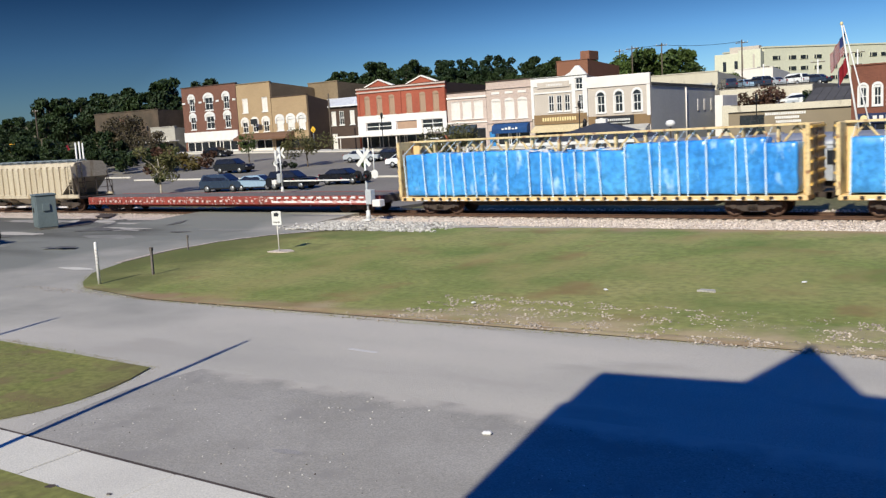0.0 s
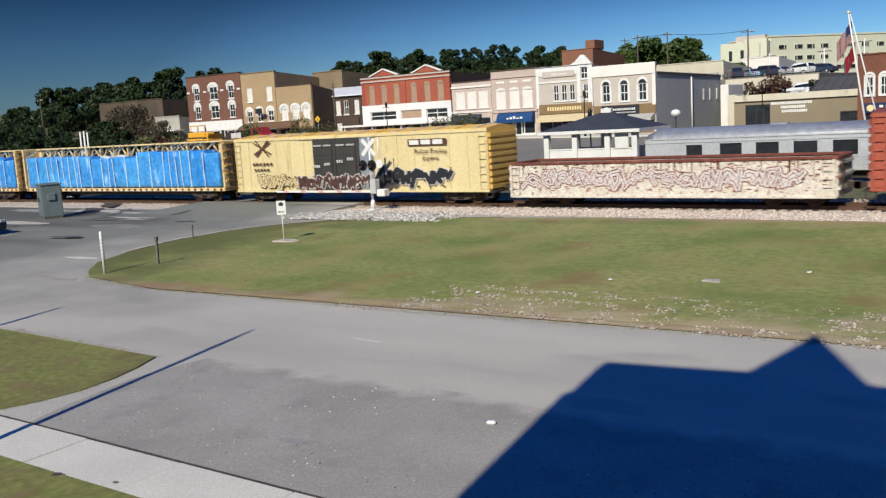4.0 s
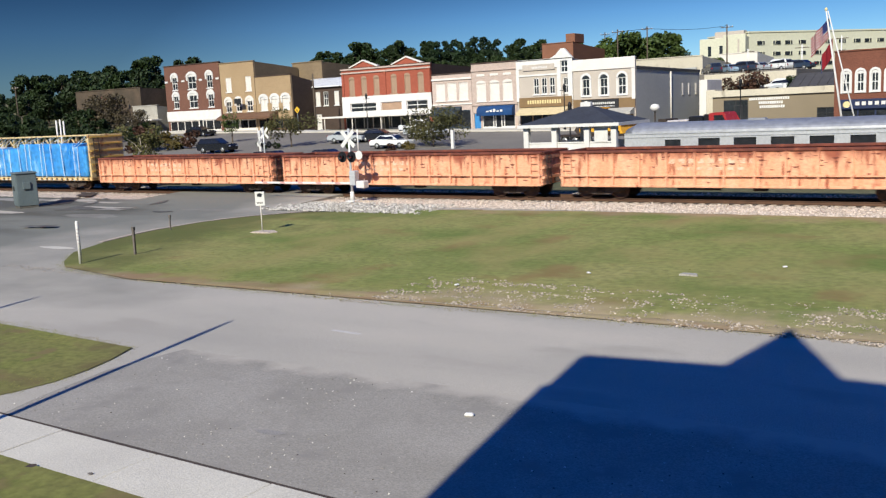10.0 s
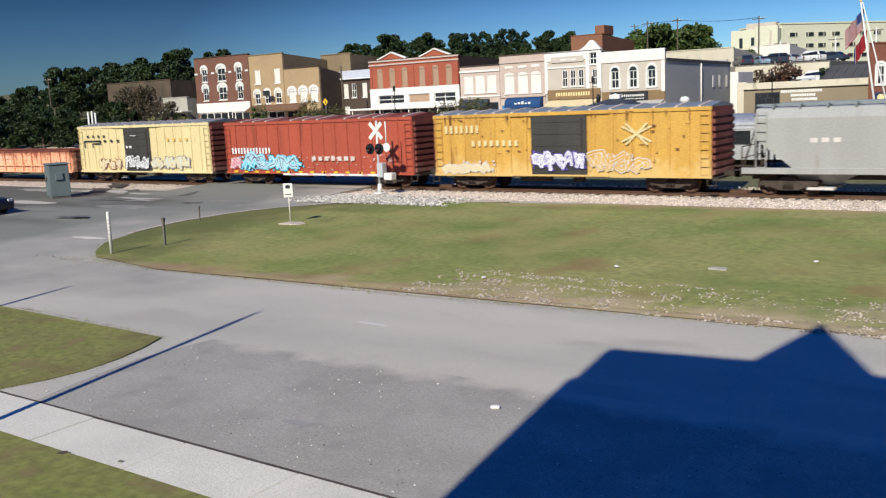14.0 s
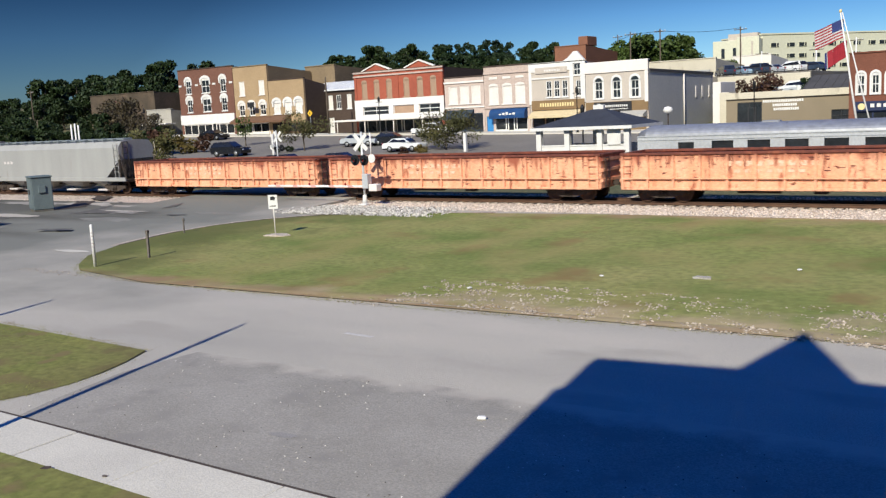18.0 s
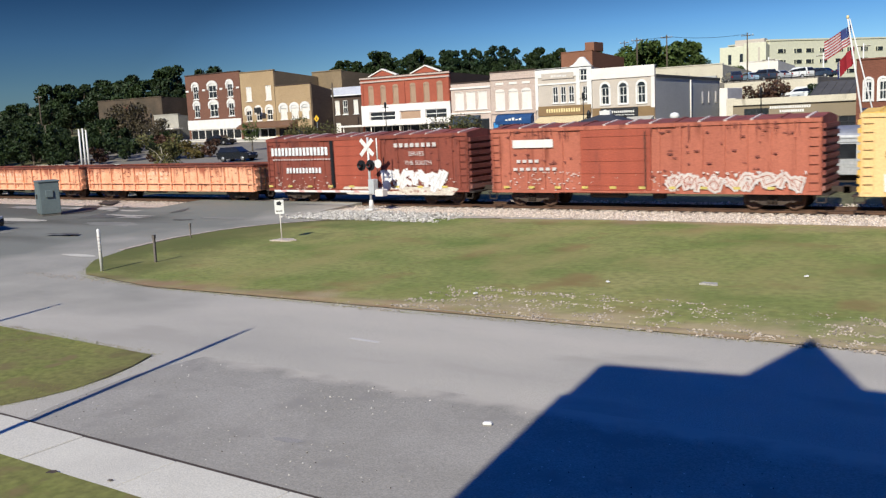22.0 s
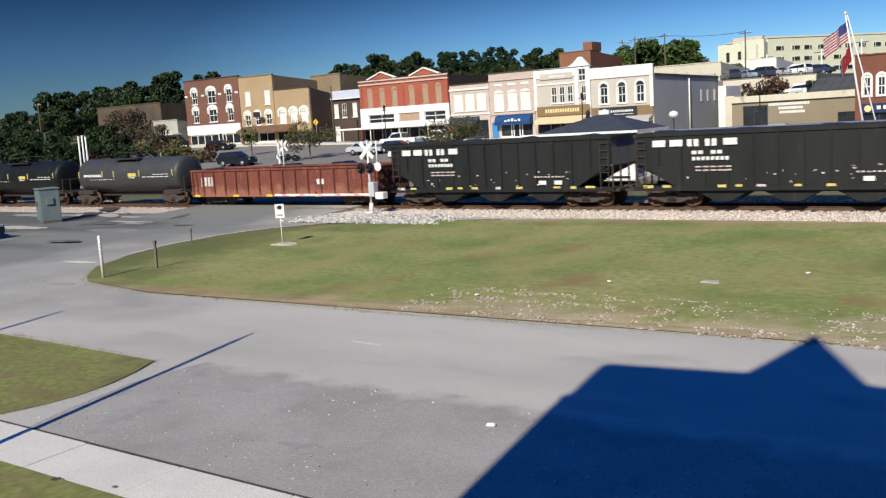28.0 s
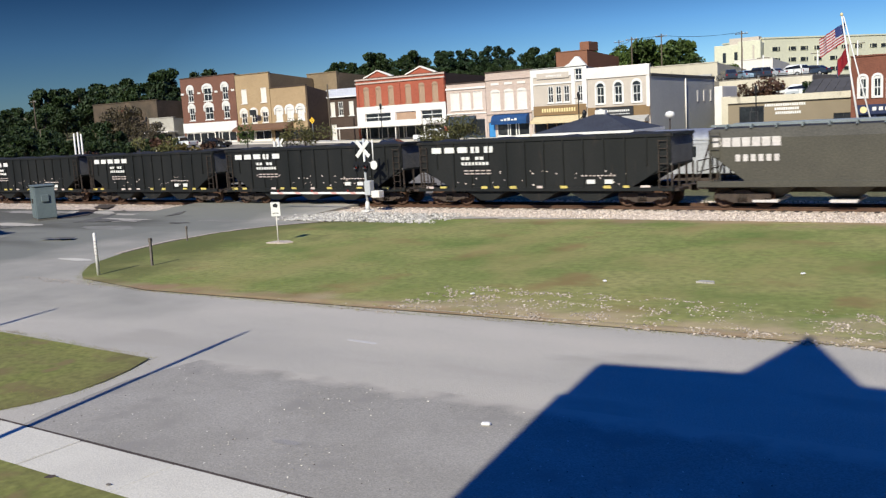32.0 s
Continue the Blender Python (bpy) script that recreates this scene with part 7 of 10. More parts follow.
    soft_box(bm, -144.2, -141.2, 105.7, 105.95, 9.35, 9.85, 0.08)
    part("wall_sign", bm, M["sign_red"], b, "small red sign")
    bm = bmesh.new()
    box(bm, -149, -136, 105.9, 106.0, 3.2, 5.5)
    part("shop_window", bm, M["glass"], b)
    b = shell("brick_annex", "dark brick annex beside the corner building", -133.4, -123.0, 112, 130, 3.0, 10.8, "brick_dark")
    b = shell("white_shed", "small white rendered shop with a flat canopy", -133.4, -127.0, 104, 111, 3.0, 7.7, "shed_grey", holes=[(-132.8, -127.6, 3.0, 5.0)])
    shopfront(b, -132.8, -127.6, 3.0, 5.0, 104, "shed_grey", 0.5)
    bm = bmesh.new()
    soft_box(bm, -136, -126, 101.8, 104, 5.2, 5.4, 0.03)
    part("canopy", bm, M["off_white"], b)
    bm = bmesh.new()
    prism(bm, arch(-130.6, 6.5, 1.0, 0.7), 103.93, 103.99)
    part("wall_emblem", bm, M["g_black"], b)


def right_side():
    # low modern building
    x0, x1, y0, zb, zt = -33.2, -19.0, 108.0, 1.6, 4.9
    holes = [(-31.9, -29.1, zb, 4.3), (-21.6, -19.6, zb + 0.2, 3.1)]
    b = shell("low_modern_building", "low tan modern building with a cream roof band", x0, x1, y0, y0 + 14, zb, zt, "olive_wall", holes=holes, parapet=0.3)
    bm = bmesh.new()
    box(bm, x0 - 0.1, x1 + 0.4, y0 - 0.25, y0 - 0.02, 4.72, 5.45)
    part("roof_band", bm, M["cream_band"], b, "cream roof band")
    shopfront(b, -31.9, -29.1, zb, 4.3, y0, "sign_black", 0.6)
    window(b, -20.6, zb + 0.2, 3.1, 2.0, y0, "sign_black")
    for z, a, w, n in ((4.18, -29.0, 4.5, 18), (3.72, -27.9, 2.7, 11), (3.26, -27.8, 2.8, 12)):
        bars(b, y0 - 0.02, a, a + w, z, z + 0.3, n, M["white"], wide=0.8)
    # stepped white walls beside the grey flank, and the terrace above the low roof
    for a, c, y, d, z, key in ((-36.1, -35.1, 112, 6, 6.9, "off_white"), (-34.6, -33.5, 110, 3, 5.6, "cream_band"), (-39.6, -27.6, 125, 0.5, 7.7, "cream_band"), (-27.5, -22.0, 130, 8, 6.8, "olive_wall")):
        bm = bmesh.new()
        soft_box(bm, a, c, y, y + d, 0.5, z, 0.05)
        solid("terrace_wall", bm, M[key], "cream rendered terrace wall on the slope", "wall", "terrace walls")
    bm = bmesh.new()
    soft_box(bm, -39.6, -27.6, 125.5, 150, 5.0, 7.9, 0.05)
    solid("terrace", bm, M["asphalt_street"], "upper car park on the terrace", "terrace", kind="structure")
    # low house with a dark pitched roof beside the terrace
    h = thing("low_house", "low rendered house with a dark grey pitched roof", "building")
    bm = bmesh.new()
    box(bm, -26.2, -18.4, 116.2, 124.0, 1.0, 5.35)
    part("wall", bm, M["olive_wall"], h)
    bm = bmesh.new()
    prism(bm, [(115.7, 5.2), (115.7, 5.36), (121.5, 7.15), (124.6, 5.4), (124.6, 5.2)], -26.6, -18.0, "yz")
    rf = part("roof", bm, M["roof_dark"], h)
    for k in range(9):
        bm = bmesh.new()
        prism(bm, [(115.66, 5.37), (115.66, 5.43), (121.5, 7.21), (121.5, 7.16)], -26.5 + k * 1.05, -26.42 + k * 1.05, "yz")
        part("roof_seam", bm, M["roof_dark"], rf)
    bm = bmesh.new()
    soft_box(bm, -44.7, -39.7, 128.0, 140.9, 3.0, 7.9, 0.05)
    solid("terrace", bm, M["asphalt_street"], "upper car park on the terrace", "terrace", kind="structure")
    bm = bmesh.new()
    soft_box(bm, -39.0, -26.8, 122.3, 124.9, 0.5, 4.95, 0.2)
    solid("planted_bank", bm, M["earth"], "planted earth bank below the terrace wall", "bank", kind="structure")
    for k in range(13):
        bm = bmesh.new()
        x = -39.4 + k * 0.95
        rod(bm, (x, 125.2, 7.6), (x, 125.2, 8.75), 0.03, n=6)
        if k:
            for z in (8.2, 8.72):
                rod(bm, (x - 0.95, 125.2, z), (x, 125.2, z), 0.025, n=6)
        solid("terrace_rail", bm, M["dark_steel"], "thin dark metal railing on the terrace edge", "railing", "terrace railings")
    # red brick corner building
    x0, x1, y0, zb, zt = -18.0, -4.0, 98.0, 1.5, 8.6
    wx = [-16.9, -15.6, -14.3, -13.0, -11.7, -10.4, -9.1]
    holes = [(x - 0.34, x + 0.34, 4.7, 6.5) for x in wx] + [(x0 + 0.6, x1 - 0.6, zb, 3.0)]
    b = shell("red_brick_shop", "red brick corner shop with white arched windows", x0, x1, y0, y0 + 22, zb, zt, "brick_corner", holes=holes)
    for x in wx:
        w = window(b, x, 4.7, 6.5, 0.68, y0, "white")
        bm = bmesh.new()
        prism(bm, arch(x, 6.45, 0.68, 0.28) + arch(x, 6.45, 1.04, 0.52)[::-1], y0 - 0.1, y0 + 0.01)
        for s in (-1, 1):
            box(bm, min(x + s * 0.34, x + s * 0.52), max(x + s * 0.34, x + s * 0.52), y0 - 0.1, y0, 4.55, 6.45)
        part("surround", bm, M["white"], w)
        bm = bmesh.new()
        prism(bm, arch(x, 6.42, 0.68, 0.28), y0 - 0.02, y0 + 0.02)
        part("arch_pane", bm, M["white"], w)
    bm = bmesh.new()
    soft_box(bm, x0 + 0.5, x1 - 0.4, y0 - 0.2, y0, 3.0, 3.95, 0.03)
    part("shop_sign", bm, M["navy"], b, "navy shop sign with pale lettering")
    bars(b, y0 - 0.205, x0 + 2.0, x0 + 9.0, 3.35, 3.7, 12, M["off_white"])
    bm = bmesh.new()
    rod(bm, (x0 + 1.2, y0 - 0.22, 3.45), (x0 + 1.2, y0 - 0.205, 3.45), 0.33, n=14)
    part("emblem", bm, M["gold"], b)
    shopfront(b, x0 + 0.6, x1 - 0.6, zb, 3.0, y0, "navy", 0.5)
    # cream building and a brick one higher up
    shell("cream_rear_building", "cream rear building above the shops", -56.0, -44.9, 141, 156, 6, 11.0, "cream_band")
    b = shell("hill_brick_building", "orange brick building on the hill", -78.0, -71.8, 152, 166, 6, 15.5, "brick_hill")
    bm = bmesh.new()
    soft_box(bm, -73.7, -71.9, 153, 157, 15.5, 17.1, 0.05)
    part("stair_tower", bm, M["brick_hill"], b)


def hospital():
    b = thing("hospital", "large cream institutional building on the hill", "building", pose(-69.9, 260, 0, 0, 0, 53.8))
    bm = bmesh.new()
    soft_box(bm, 0, 75, 0, 18, 5.0, 21.2, 0.1)
    part("wing", bm, M["hospital"], b)
    bm = bmesh.new()
    box(bm, -0.2, 75.2, -0.2, 18.2, 21.2, 21.6)
    part("parapet", bm, M["hospital"], b)
    for r in range(4):
        z = 18.4 - r * 3.0
        for k in range(15):
            x = 2.6 + k * 4.75 + (0.7 if k % 3 == 1 else 0)
            f = bmesh.new()
            box(f, x, x + 2.7, -0.12, 0.05, z - 0.6, z + 0.6)
            w = part("window", f, M["hospital"], b)
            for q, wide in ((0.08, 0.5), (0.85, 1.75)) if k % 2 else ((0.08, 1.75), (2.1, 0.5)):
                p = bmesh.new()
                box(p, x + q, x + q + wide, -0.16, -0.13, z - 0.52, z + 0.52)
                part("pane", p, M["glass"], w)
    g = thing("hospital_wing", "stepped cream wing of the institutional building", "building")
    for x0, x1, y0, y1, zt in ((-83.0, -69.9, 258, 275, 20.3), (-76.0, -69.9, 256.5, 258, 20.9)):
        bm = bmesh.new()
        soft_box(bm, x0, x1, y0, y1, 5.0, zt, 0.1)
        part("block", bm, M["hospital"], g)
    for x in (-80.6, -77.4):
        f = bmesh.new()
        box(f, x, x + 0.9, 257.9, 258.05, 15.5, 18.2)
        part("window", f, M["glass"], g)
    for x in (-75.0, -72.0):
        f = bmesh.new()
        box(f, x, x + 0.5, 256.4, 256.5, 12.0, 19.6)
        part("window_strip", f, M["stone_grey"], g)
    bm = bmesh.new()
    box(bm, -79, -71, 259, 262, 20.3, 22.0)
    part("roof_plant", bm, M["stone_grey"], g)
    shell("grey_roof_building", "low building with a blue-grey roof on the slope", -60, -52, 200, 214, 8, 13.4, "off_white", roof="grey_metal")


# ---- the depot that casts the near shadow, and the leaning poles beside it ----
M["siding"] = mat("painted_siding", (0.42, 0.40, 0.34), (0.36, 0.34, 0.29), rough=0.8, size=0.5)


def depot():
    b = thing("depot", "railway depot whose shadow falls on the driveway", "building")
    x0, x1, y1, zt = -4.85, 16.0, -1.2, 13.56
    bm = bmesh.new()
    prism(bm, [(x0 - 0.2, 0), (x1, 0), (x1, zt), (0.2, zt), (-0.86, zt + 2.44), (-1.9, zt), (x0 + 0.15, zt - 0.31)], y1 - 0.4, y1)
    part("front_wall", bm, M["siding"], b)
    for a, c, e in ((x0, x0 + 0.35, 2.2), (x1 - 0.35, x1, 0.0)):
        bm = bmesh.new()
        prism(bm, [(a, y1 - 0.4), (c, y1 - 0.4), (c + e, -11), (a + e, -11)], 0, zt - 1.6, "xy")
        part("side_wall", bm, M["siding"], b)
    bm = bmesh.new()
    box(bm, x0 + 2.2, x1, -11.35, -11, 0, zt - 1.6)
    part("back_wall", bm, M["siding"], b)
    bm = bmesh.new()
    prism(bm, [(y1 - 0.4, zt - 0.5), (-11.3, zt - 1.6), (-11.3, zt - 1.4), (y1 - 0.4, zt - 0.3)], x0 + 2.3, x1, "yz")
    part("roof", bm, M["roof_dark"], b)


def leaning_poles():
    for dx in (0.0, -8.3):
        bm = bmesh.new()
        rod(bm, (-14.0 + dx, 3.0, -0.2), (-15.05 + dx, 3.7, 8.5), 0.085, 0.07)
        rod(bm, (-14.95 + dx, 3.64, 7.7), (-15.1 + dx, 3.73, 9.0), 0.085, 0.04)
        solid("pole", bm, M["dark_steel"], "slim leaning pole beside the lawn", "pole", "leaning poles")


# ---- at the crossing ----
M["signal_silver"] = mat("aluminium_paint", (0.62, 0.63, 0.63), (0.5, 0.5, 0.5), rough=0.45, metal=0.3, size=2, grain=0.1, bump=0.03)
M["cabinet_grey"] = mat("blue_grey_cabinet_paint", (0.135, 0.165, 0.17), (0.105, 0.13, 0.135), rough=0.55, size=1.2, fine=18, bump=0.05, grain=0.12)
M["stained_asphalt"] = mat("stained_asphalt", (0.27, 0.25, 0.235), (0.235, 0.22, 0.205), rough=0.9, size=3, fine=30, bump=0.3, grain=0.2)
M["stripe_red"] = plain_mat("faded_red_reflective", (0.62, 0.36, 0.33), 0.4)


def crossing_signal(x, y, z, turn, arm=7.2):
    s = thing("crossing_signal", "railway crossing signal with crossbuck, lamps and lowered gate arm", "crossing signal", pose(x, y, z, 0, 0, turn), "crossing signals")
    bm = bmesh.new()
    rod(bm, (0, 0, 0), (0, 0, 4.05), 0.065, n=12)
    part("mast", bm, M["signal_silver"], s)
    bm = bmesh.new()
    soft_box(bm, -0.28, 0.28, -0.28, 0.28, 0, 0.12, 0.02)
    rod(bm, (0, 0, 0.1), (0, 0, 0.6), 0.16, 0.1, n=12)
    part("base", bm, M["white"], s)
    bm = bmesh.new()
    for k, a in enumerate((45, -45)):
        tmp = bmesh.new()
        soft_box(tmp, -0.61, 0.61, -0.012, 0.012, -0.115, 0.115, 0.01)
        merge(bm, tmp, pose(0, -0.1 - 0.03 * k, 3.5, 0, a, 0))
    part("crossbuck", bm, M["white"], s, "white crossbuck boards")
    bm = bmesh.new()
    rod(bm, (-0.55, -0.05, 2.52), (0.55, -0.05, 2.52), 0.035, n=8)
    rod(bm, (-0.1, 0.25, 2.72), (0.5, 0.25, 2.72), 0.03, n=8)
    part("crossarm", bm, M["signal_silver"], s)
    for dx in (-0.42, 0.22):
        bm = bmesh.new()
        rod(bm, (dx, -0.16, 2.52), (dx, -0.13, 2.52), 0.30, n=20)
        rod(bm, (dx, -0.13, 2.52), (dx, 0.08, 2.52), 0.12, n=12)
        h = part("lamp_head", bm, M["black"], s, "black lamp with round backplate")
        bm = bmesh.new()
        rod(bm, (dx, -0.185, 2.52), (dx, -0.16, 2.52), 0.105, n=16)
        part("lens", bm, M["red_lens"], h)
        bm = bmesh.new()
        tmp = bmesh.new()
        lathe(tmp, [(0.0, 0.13), (-0.2, 0.13), (-0.2, 0.115), (-0.01, 0.115)], 12, "y")
        merge(bm, tmp, Matrix.Translation((dx, -0.16, 2.52)))
        part("visor", bm, M["black"], h)
    bm = bmesh.new()
    rod(bm, (0.72, -0.12, 2.6), (0.72, -0.09, 2.6), 0.24, n=18)
    rod(bm, (0.05, -0.05, 2.55), (0.72, -0.1, 2.6), 0.03, n=8)
    part("round_sign", bm, M["white"], s)
    bm = bmesh.new()
    rod(bm, (0.62, 0.0, 2.6), (0.62, 0.0, 4.0), 0.035, n=8)
    part("second_post", bm, M["white"], s)
    bm = bmesh.new()
    soft_box(bm, 0.02, 0.42, -0.22, 0.18, 0.95, 1.75, 0.03)
    part("gate_mechanism", bm, M["signal_silver"], s)
    bm = bmesh.new()
    soft_box(bm, 0.5, 1.05, -0.25, 0.2, 0.82, 1.2, 0.03)
    part("counterweight", bm, M["off_white"], s)
    a = bmesh.new()
    soft_box(a, -arm, 0.4, -0.20, -0.16, 1.02, 1.14, 0.012)
    g = part("gate_arm", a, M["white"], s, "white gate arm with red bands")
    for k in range(5):
        bm = bmesh.new()
        x0 = -0.6 - k * arm / 5.2
        prism(bm, [(x0, 1.02), (x0 - 0.36, 1.02), (x0 - 0.46, 1.14), (x0 - 0.1, 1.14)], -0.204, -0.2)
        part("red_band", bm, M["stripe_red"], g)
    for k in range(3):
        bm = bmesh.new()
        rod(bm, (-1.2 - k * 2.7, -0.18, 1.14), (-1.2 - k * 2.7, -0.18, 1.26), 0.05, n=8)
        part("gate_lamp", bm, M["red_lens"], g)
    return s


def at_the_crossing():
    crossing_signal(-31.9, 38.85, 0.16, 0)
    crossing_signal(-56.2, 57.0, 0.13, 180, 7.5)
    # grey relay cabinet on its plinth
    c = thing("relay_cabinet", "grey metal relay cabinet on a dark plinth", "cabinet", pose(-54.0, 33.3, 0.08, 0, 0, -22))
    bm = bmesh.new()
    soft_box(bm, -0.75, 0.75, -0.6, 0.6, 0.14, 2.15, 0.03)
    part("body", bm, M["cabinet_grey"], c)
    bm = bmesh.new()
    soft_box(bm, -0.81, 0.81, -0.66, 0.66, 2.15, 2.25, 0.03)
    part("lid", bm, M["cabinet_grey"], c)
    bm = bmesh.new()
    soft_box(bm, -0.72, 0.72, -0.57, 0.57, 0, 0.14, 0.02)
    part("plinth", bm, M["asphalt_crack"], c)
    for x0, x1 in ((-0.7, -0.02), (0.02, 0.7)):
        bm = bmesh.new()
        soft_box(bm, x0, x1, -0.63, -0.6, 0.22, 2.08, 0.01)
        d = part("door", bm, M["cabinet_grey"], c)
        bm = bmesh.new()
        rod(bm, (0.1 if x0 > 0 else -0.1, -0.66, 1.1), (0.1 if x0 > 0 else -0.1, -0.66, 1.4), 0.02, n=6)
        part("handle", bm, M["dark_steel"], d)
    bm = bmesh.new()
    soft_box(bm, 0.75, 0.85, -0.25, 0.2, 1.2, 1.65, 0.02)
    part("meter_box", bm, M["cabinet_grey"], c)
    # white marker post
    p = thing("marker_post", "white plastic marker post at the edge of the grass", "post", pose(-29.75, 20.2, 0.02, 0, 0, 0))
    bm = bmesh.new()
    lathe(bm, [(0, 0.062), (1.56, 0.058), (1.60, 0.04), (1.605, 0.01)], 12, "z")
    part("tube", bm, M["white"], p)
    bm = bmesh.new()
    for k in range(5):
        tmp = bmesh.new()
        lathe(tmp, [(0.75 + k * 0.13, 0.063), (0.80 + k * 0.13, 0.064)], 12, "z")
        merge(bm, tmp)
    part("band", bm, M["g_silver"], p)
    # short wooden posts
    for x, y, h, r in ((-29.45, 22.4, 1.1, 0.045), (-34.05, 28.0, 0.72, 0.03)):
        t = thing("wooden_post", "short weathered wooden post in the grass", "post", pose(x, y, gz(x, y), 1, 2, 10), "wooden posts")
        bm = bmesh.new()
        soft_box(bm, -r, r, -r, r, -0.1, h, 0.012)
        part("stake", bm, M["deck_wood"], t)
        bm = bmesh.new()
        soft_box(bm, -r - 0.015, r + 0.015, -r - 0.015, r + 0.015, h - 0.12, h + 0.02, 0.01)
        part("cap", bm, M["deck_wood"], t)
    # small white sign
    s = thing("small_sign", "small white sign on a thin post", "sign", pose(-28.7, 28.6, gz(-28.6, 28.6), 0, 0, 30))
    bm = bmesh.new()
    rod(bm, (0, 0, 0), (0, 0, 1.75), 0.025, n=8)
    part("post", bm, M["off_white"], s)
    bm = bmesh.new()
    soft_box(bm, -0.21, 0.21, -0.05, -0.03, 1.2, 1.82, 0.008)
    b = part("board", bm, M["white"], s)
    bm = bmesh.new()
    prism(bm, [(-0.1, 1.6), (0.08, 1.58), (0.12, 1.7), (0.02, 1.77), (-0.11, 1.72)], -0.054, -0.05)
    part("symbol", bm, M["g_black"], b)
    bars(b, -0.05, -0.14, 0.14, 1.3, 1.36, 6, M["dark_steel"])
    bm = bmesh.new()
    prism(bm, [(-0.5, -0.35), (0.55, -0.25), (0.7, 0.1), (0.2, 0.4), (-0.45, 0.3)], 0.0, 0.05, "xy")
    solid("stone_slab", bm, M["stone"], "flat stone at the foot of the small sign", "stone", at=pose(-28.6, 28.6, gz(-28.6, 28.6) + 0.02))
    # leaves, a clod and a stain near the pavement
    for x, y, w, key, label in ((-12.62, 7.36, 0.09, "tie", "dark clod of soil at the pavement edge"), (-11.54, 7.61, 0.04, "deck_wood", "dry brown leaf on the pavement")):
        bm = bmesh.new()
        prism(bm, [(-w, -w * 0.5), (w * 0.3, -w * 0.7), (w, 0.0), (w * 0.4, w * 0.6), (-w * 0.6, w * 0.5)], 0, w * 0.25, "xy")
        solid("soil_clod" if key == "tie" else "dry_leaf", bm, M[key], label, "soil" if key == "tie" else "leaf", at=pose(x, y, 0.045, 4, 3, 30))
    bm = bmesh.new()
    bm.faces.new([bm.verts.new((0.3 * math.cos(k * 0.2618) * (1 + 0.12 * math.sin(k * 1.3)), 0.1 * math.sin(k * 0.2618) * (1 + 0.12 * math.cos(k * 1.7)), 0)) for k in range(24)])
    solid("oil_stain", bm, M["stained_asphalt"], "faint dark oil stain on the asphalt", "stain", kind="structure", at=pose(-10.4, 10.16, 0.017, 0, 0, 8))
    # scrap on the asphalt
    bm = bmesh.new()
    soft_box(bm, -0.08, 0.08, -0.045, 0.045, 0, 0.06, 0.02)
    solid("paper_cup", bm, M["white"], "crushed white paper cup on the asphalt", "litter", at=pose(-7.85, 12.25, 0.012, 0, 0, 20))
    bm = bmesh.new()
    prism(bm, [(-0.26, -0.1), (0.28, -0.12), (0.2, 0.12), (-0.2, 0.14)], 0, 0.05, "xy")
    solid("manhole_slab", bm, M["white_stone"], "pale flat stone in the grass", "stone", at=pose(-8.4, 25.1, gz(-8.4, 25.1) + 0.03))
    for x, y in ((-3.0, 25.4), (-11.2, 24.4), (-14.0, 21.5), (-6.2, 27.0)):
        bm = bmesh.new()
        soft_box(bm, -0.07, 0.07, -0.05, 0.05, 0, 0.05, 0.02)
        solid("litter_scrap", bm, M["white"], "small white scrap of litter in the grass", "litter", "litter", at=pose(x, y, gz(x, y) + 0.04, 0, 0, x * 20))


# ---- the display coach and the pavilion ----
M["stainless"] = mat("stainless_steel", (0.58, 0.58, 0.58), (0.46, 0.46, 0.47), rough=0.34, metal=0.3, size=0.8, fine=8, bump=0.05, grain=0.1, stretch=(0.3, 1, 1))
M["coach_roof"] = mat("aluminium_roof", (0.42, 0.42, 0.42), (0.28, 0.28, 0.285), rough=0.4, metal=0.5, size=0.5, fine=3, stretch=(0.15, 1, 1), bump=0.08, grain=0.15)


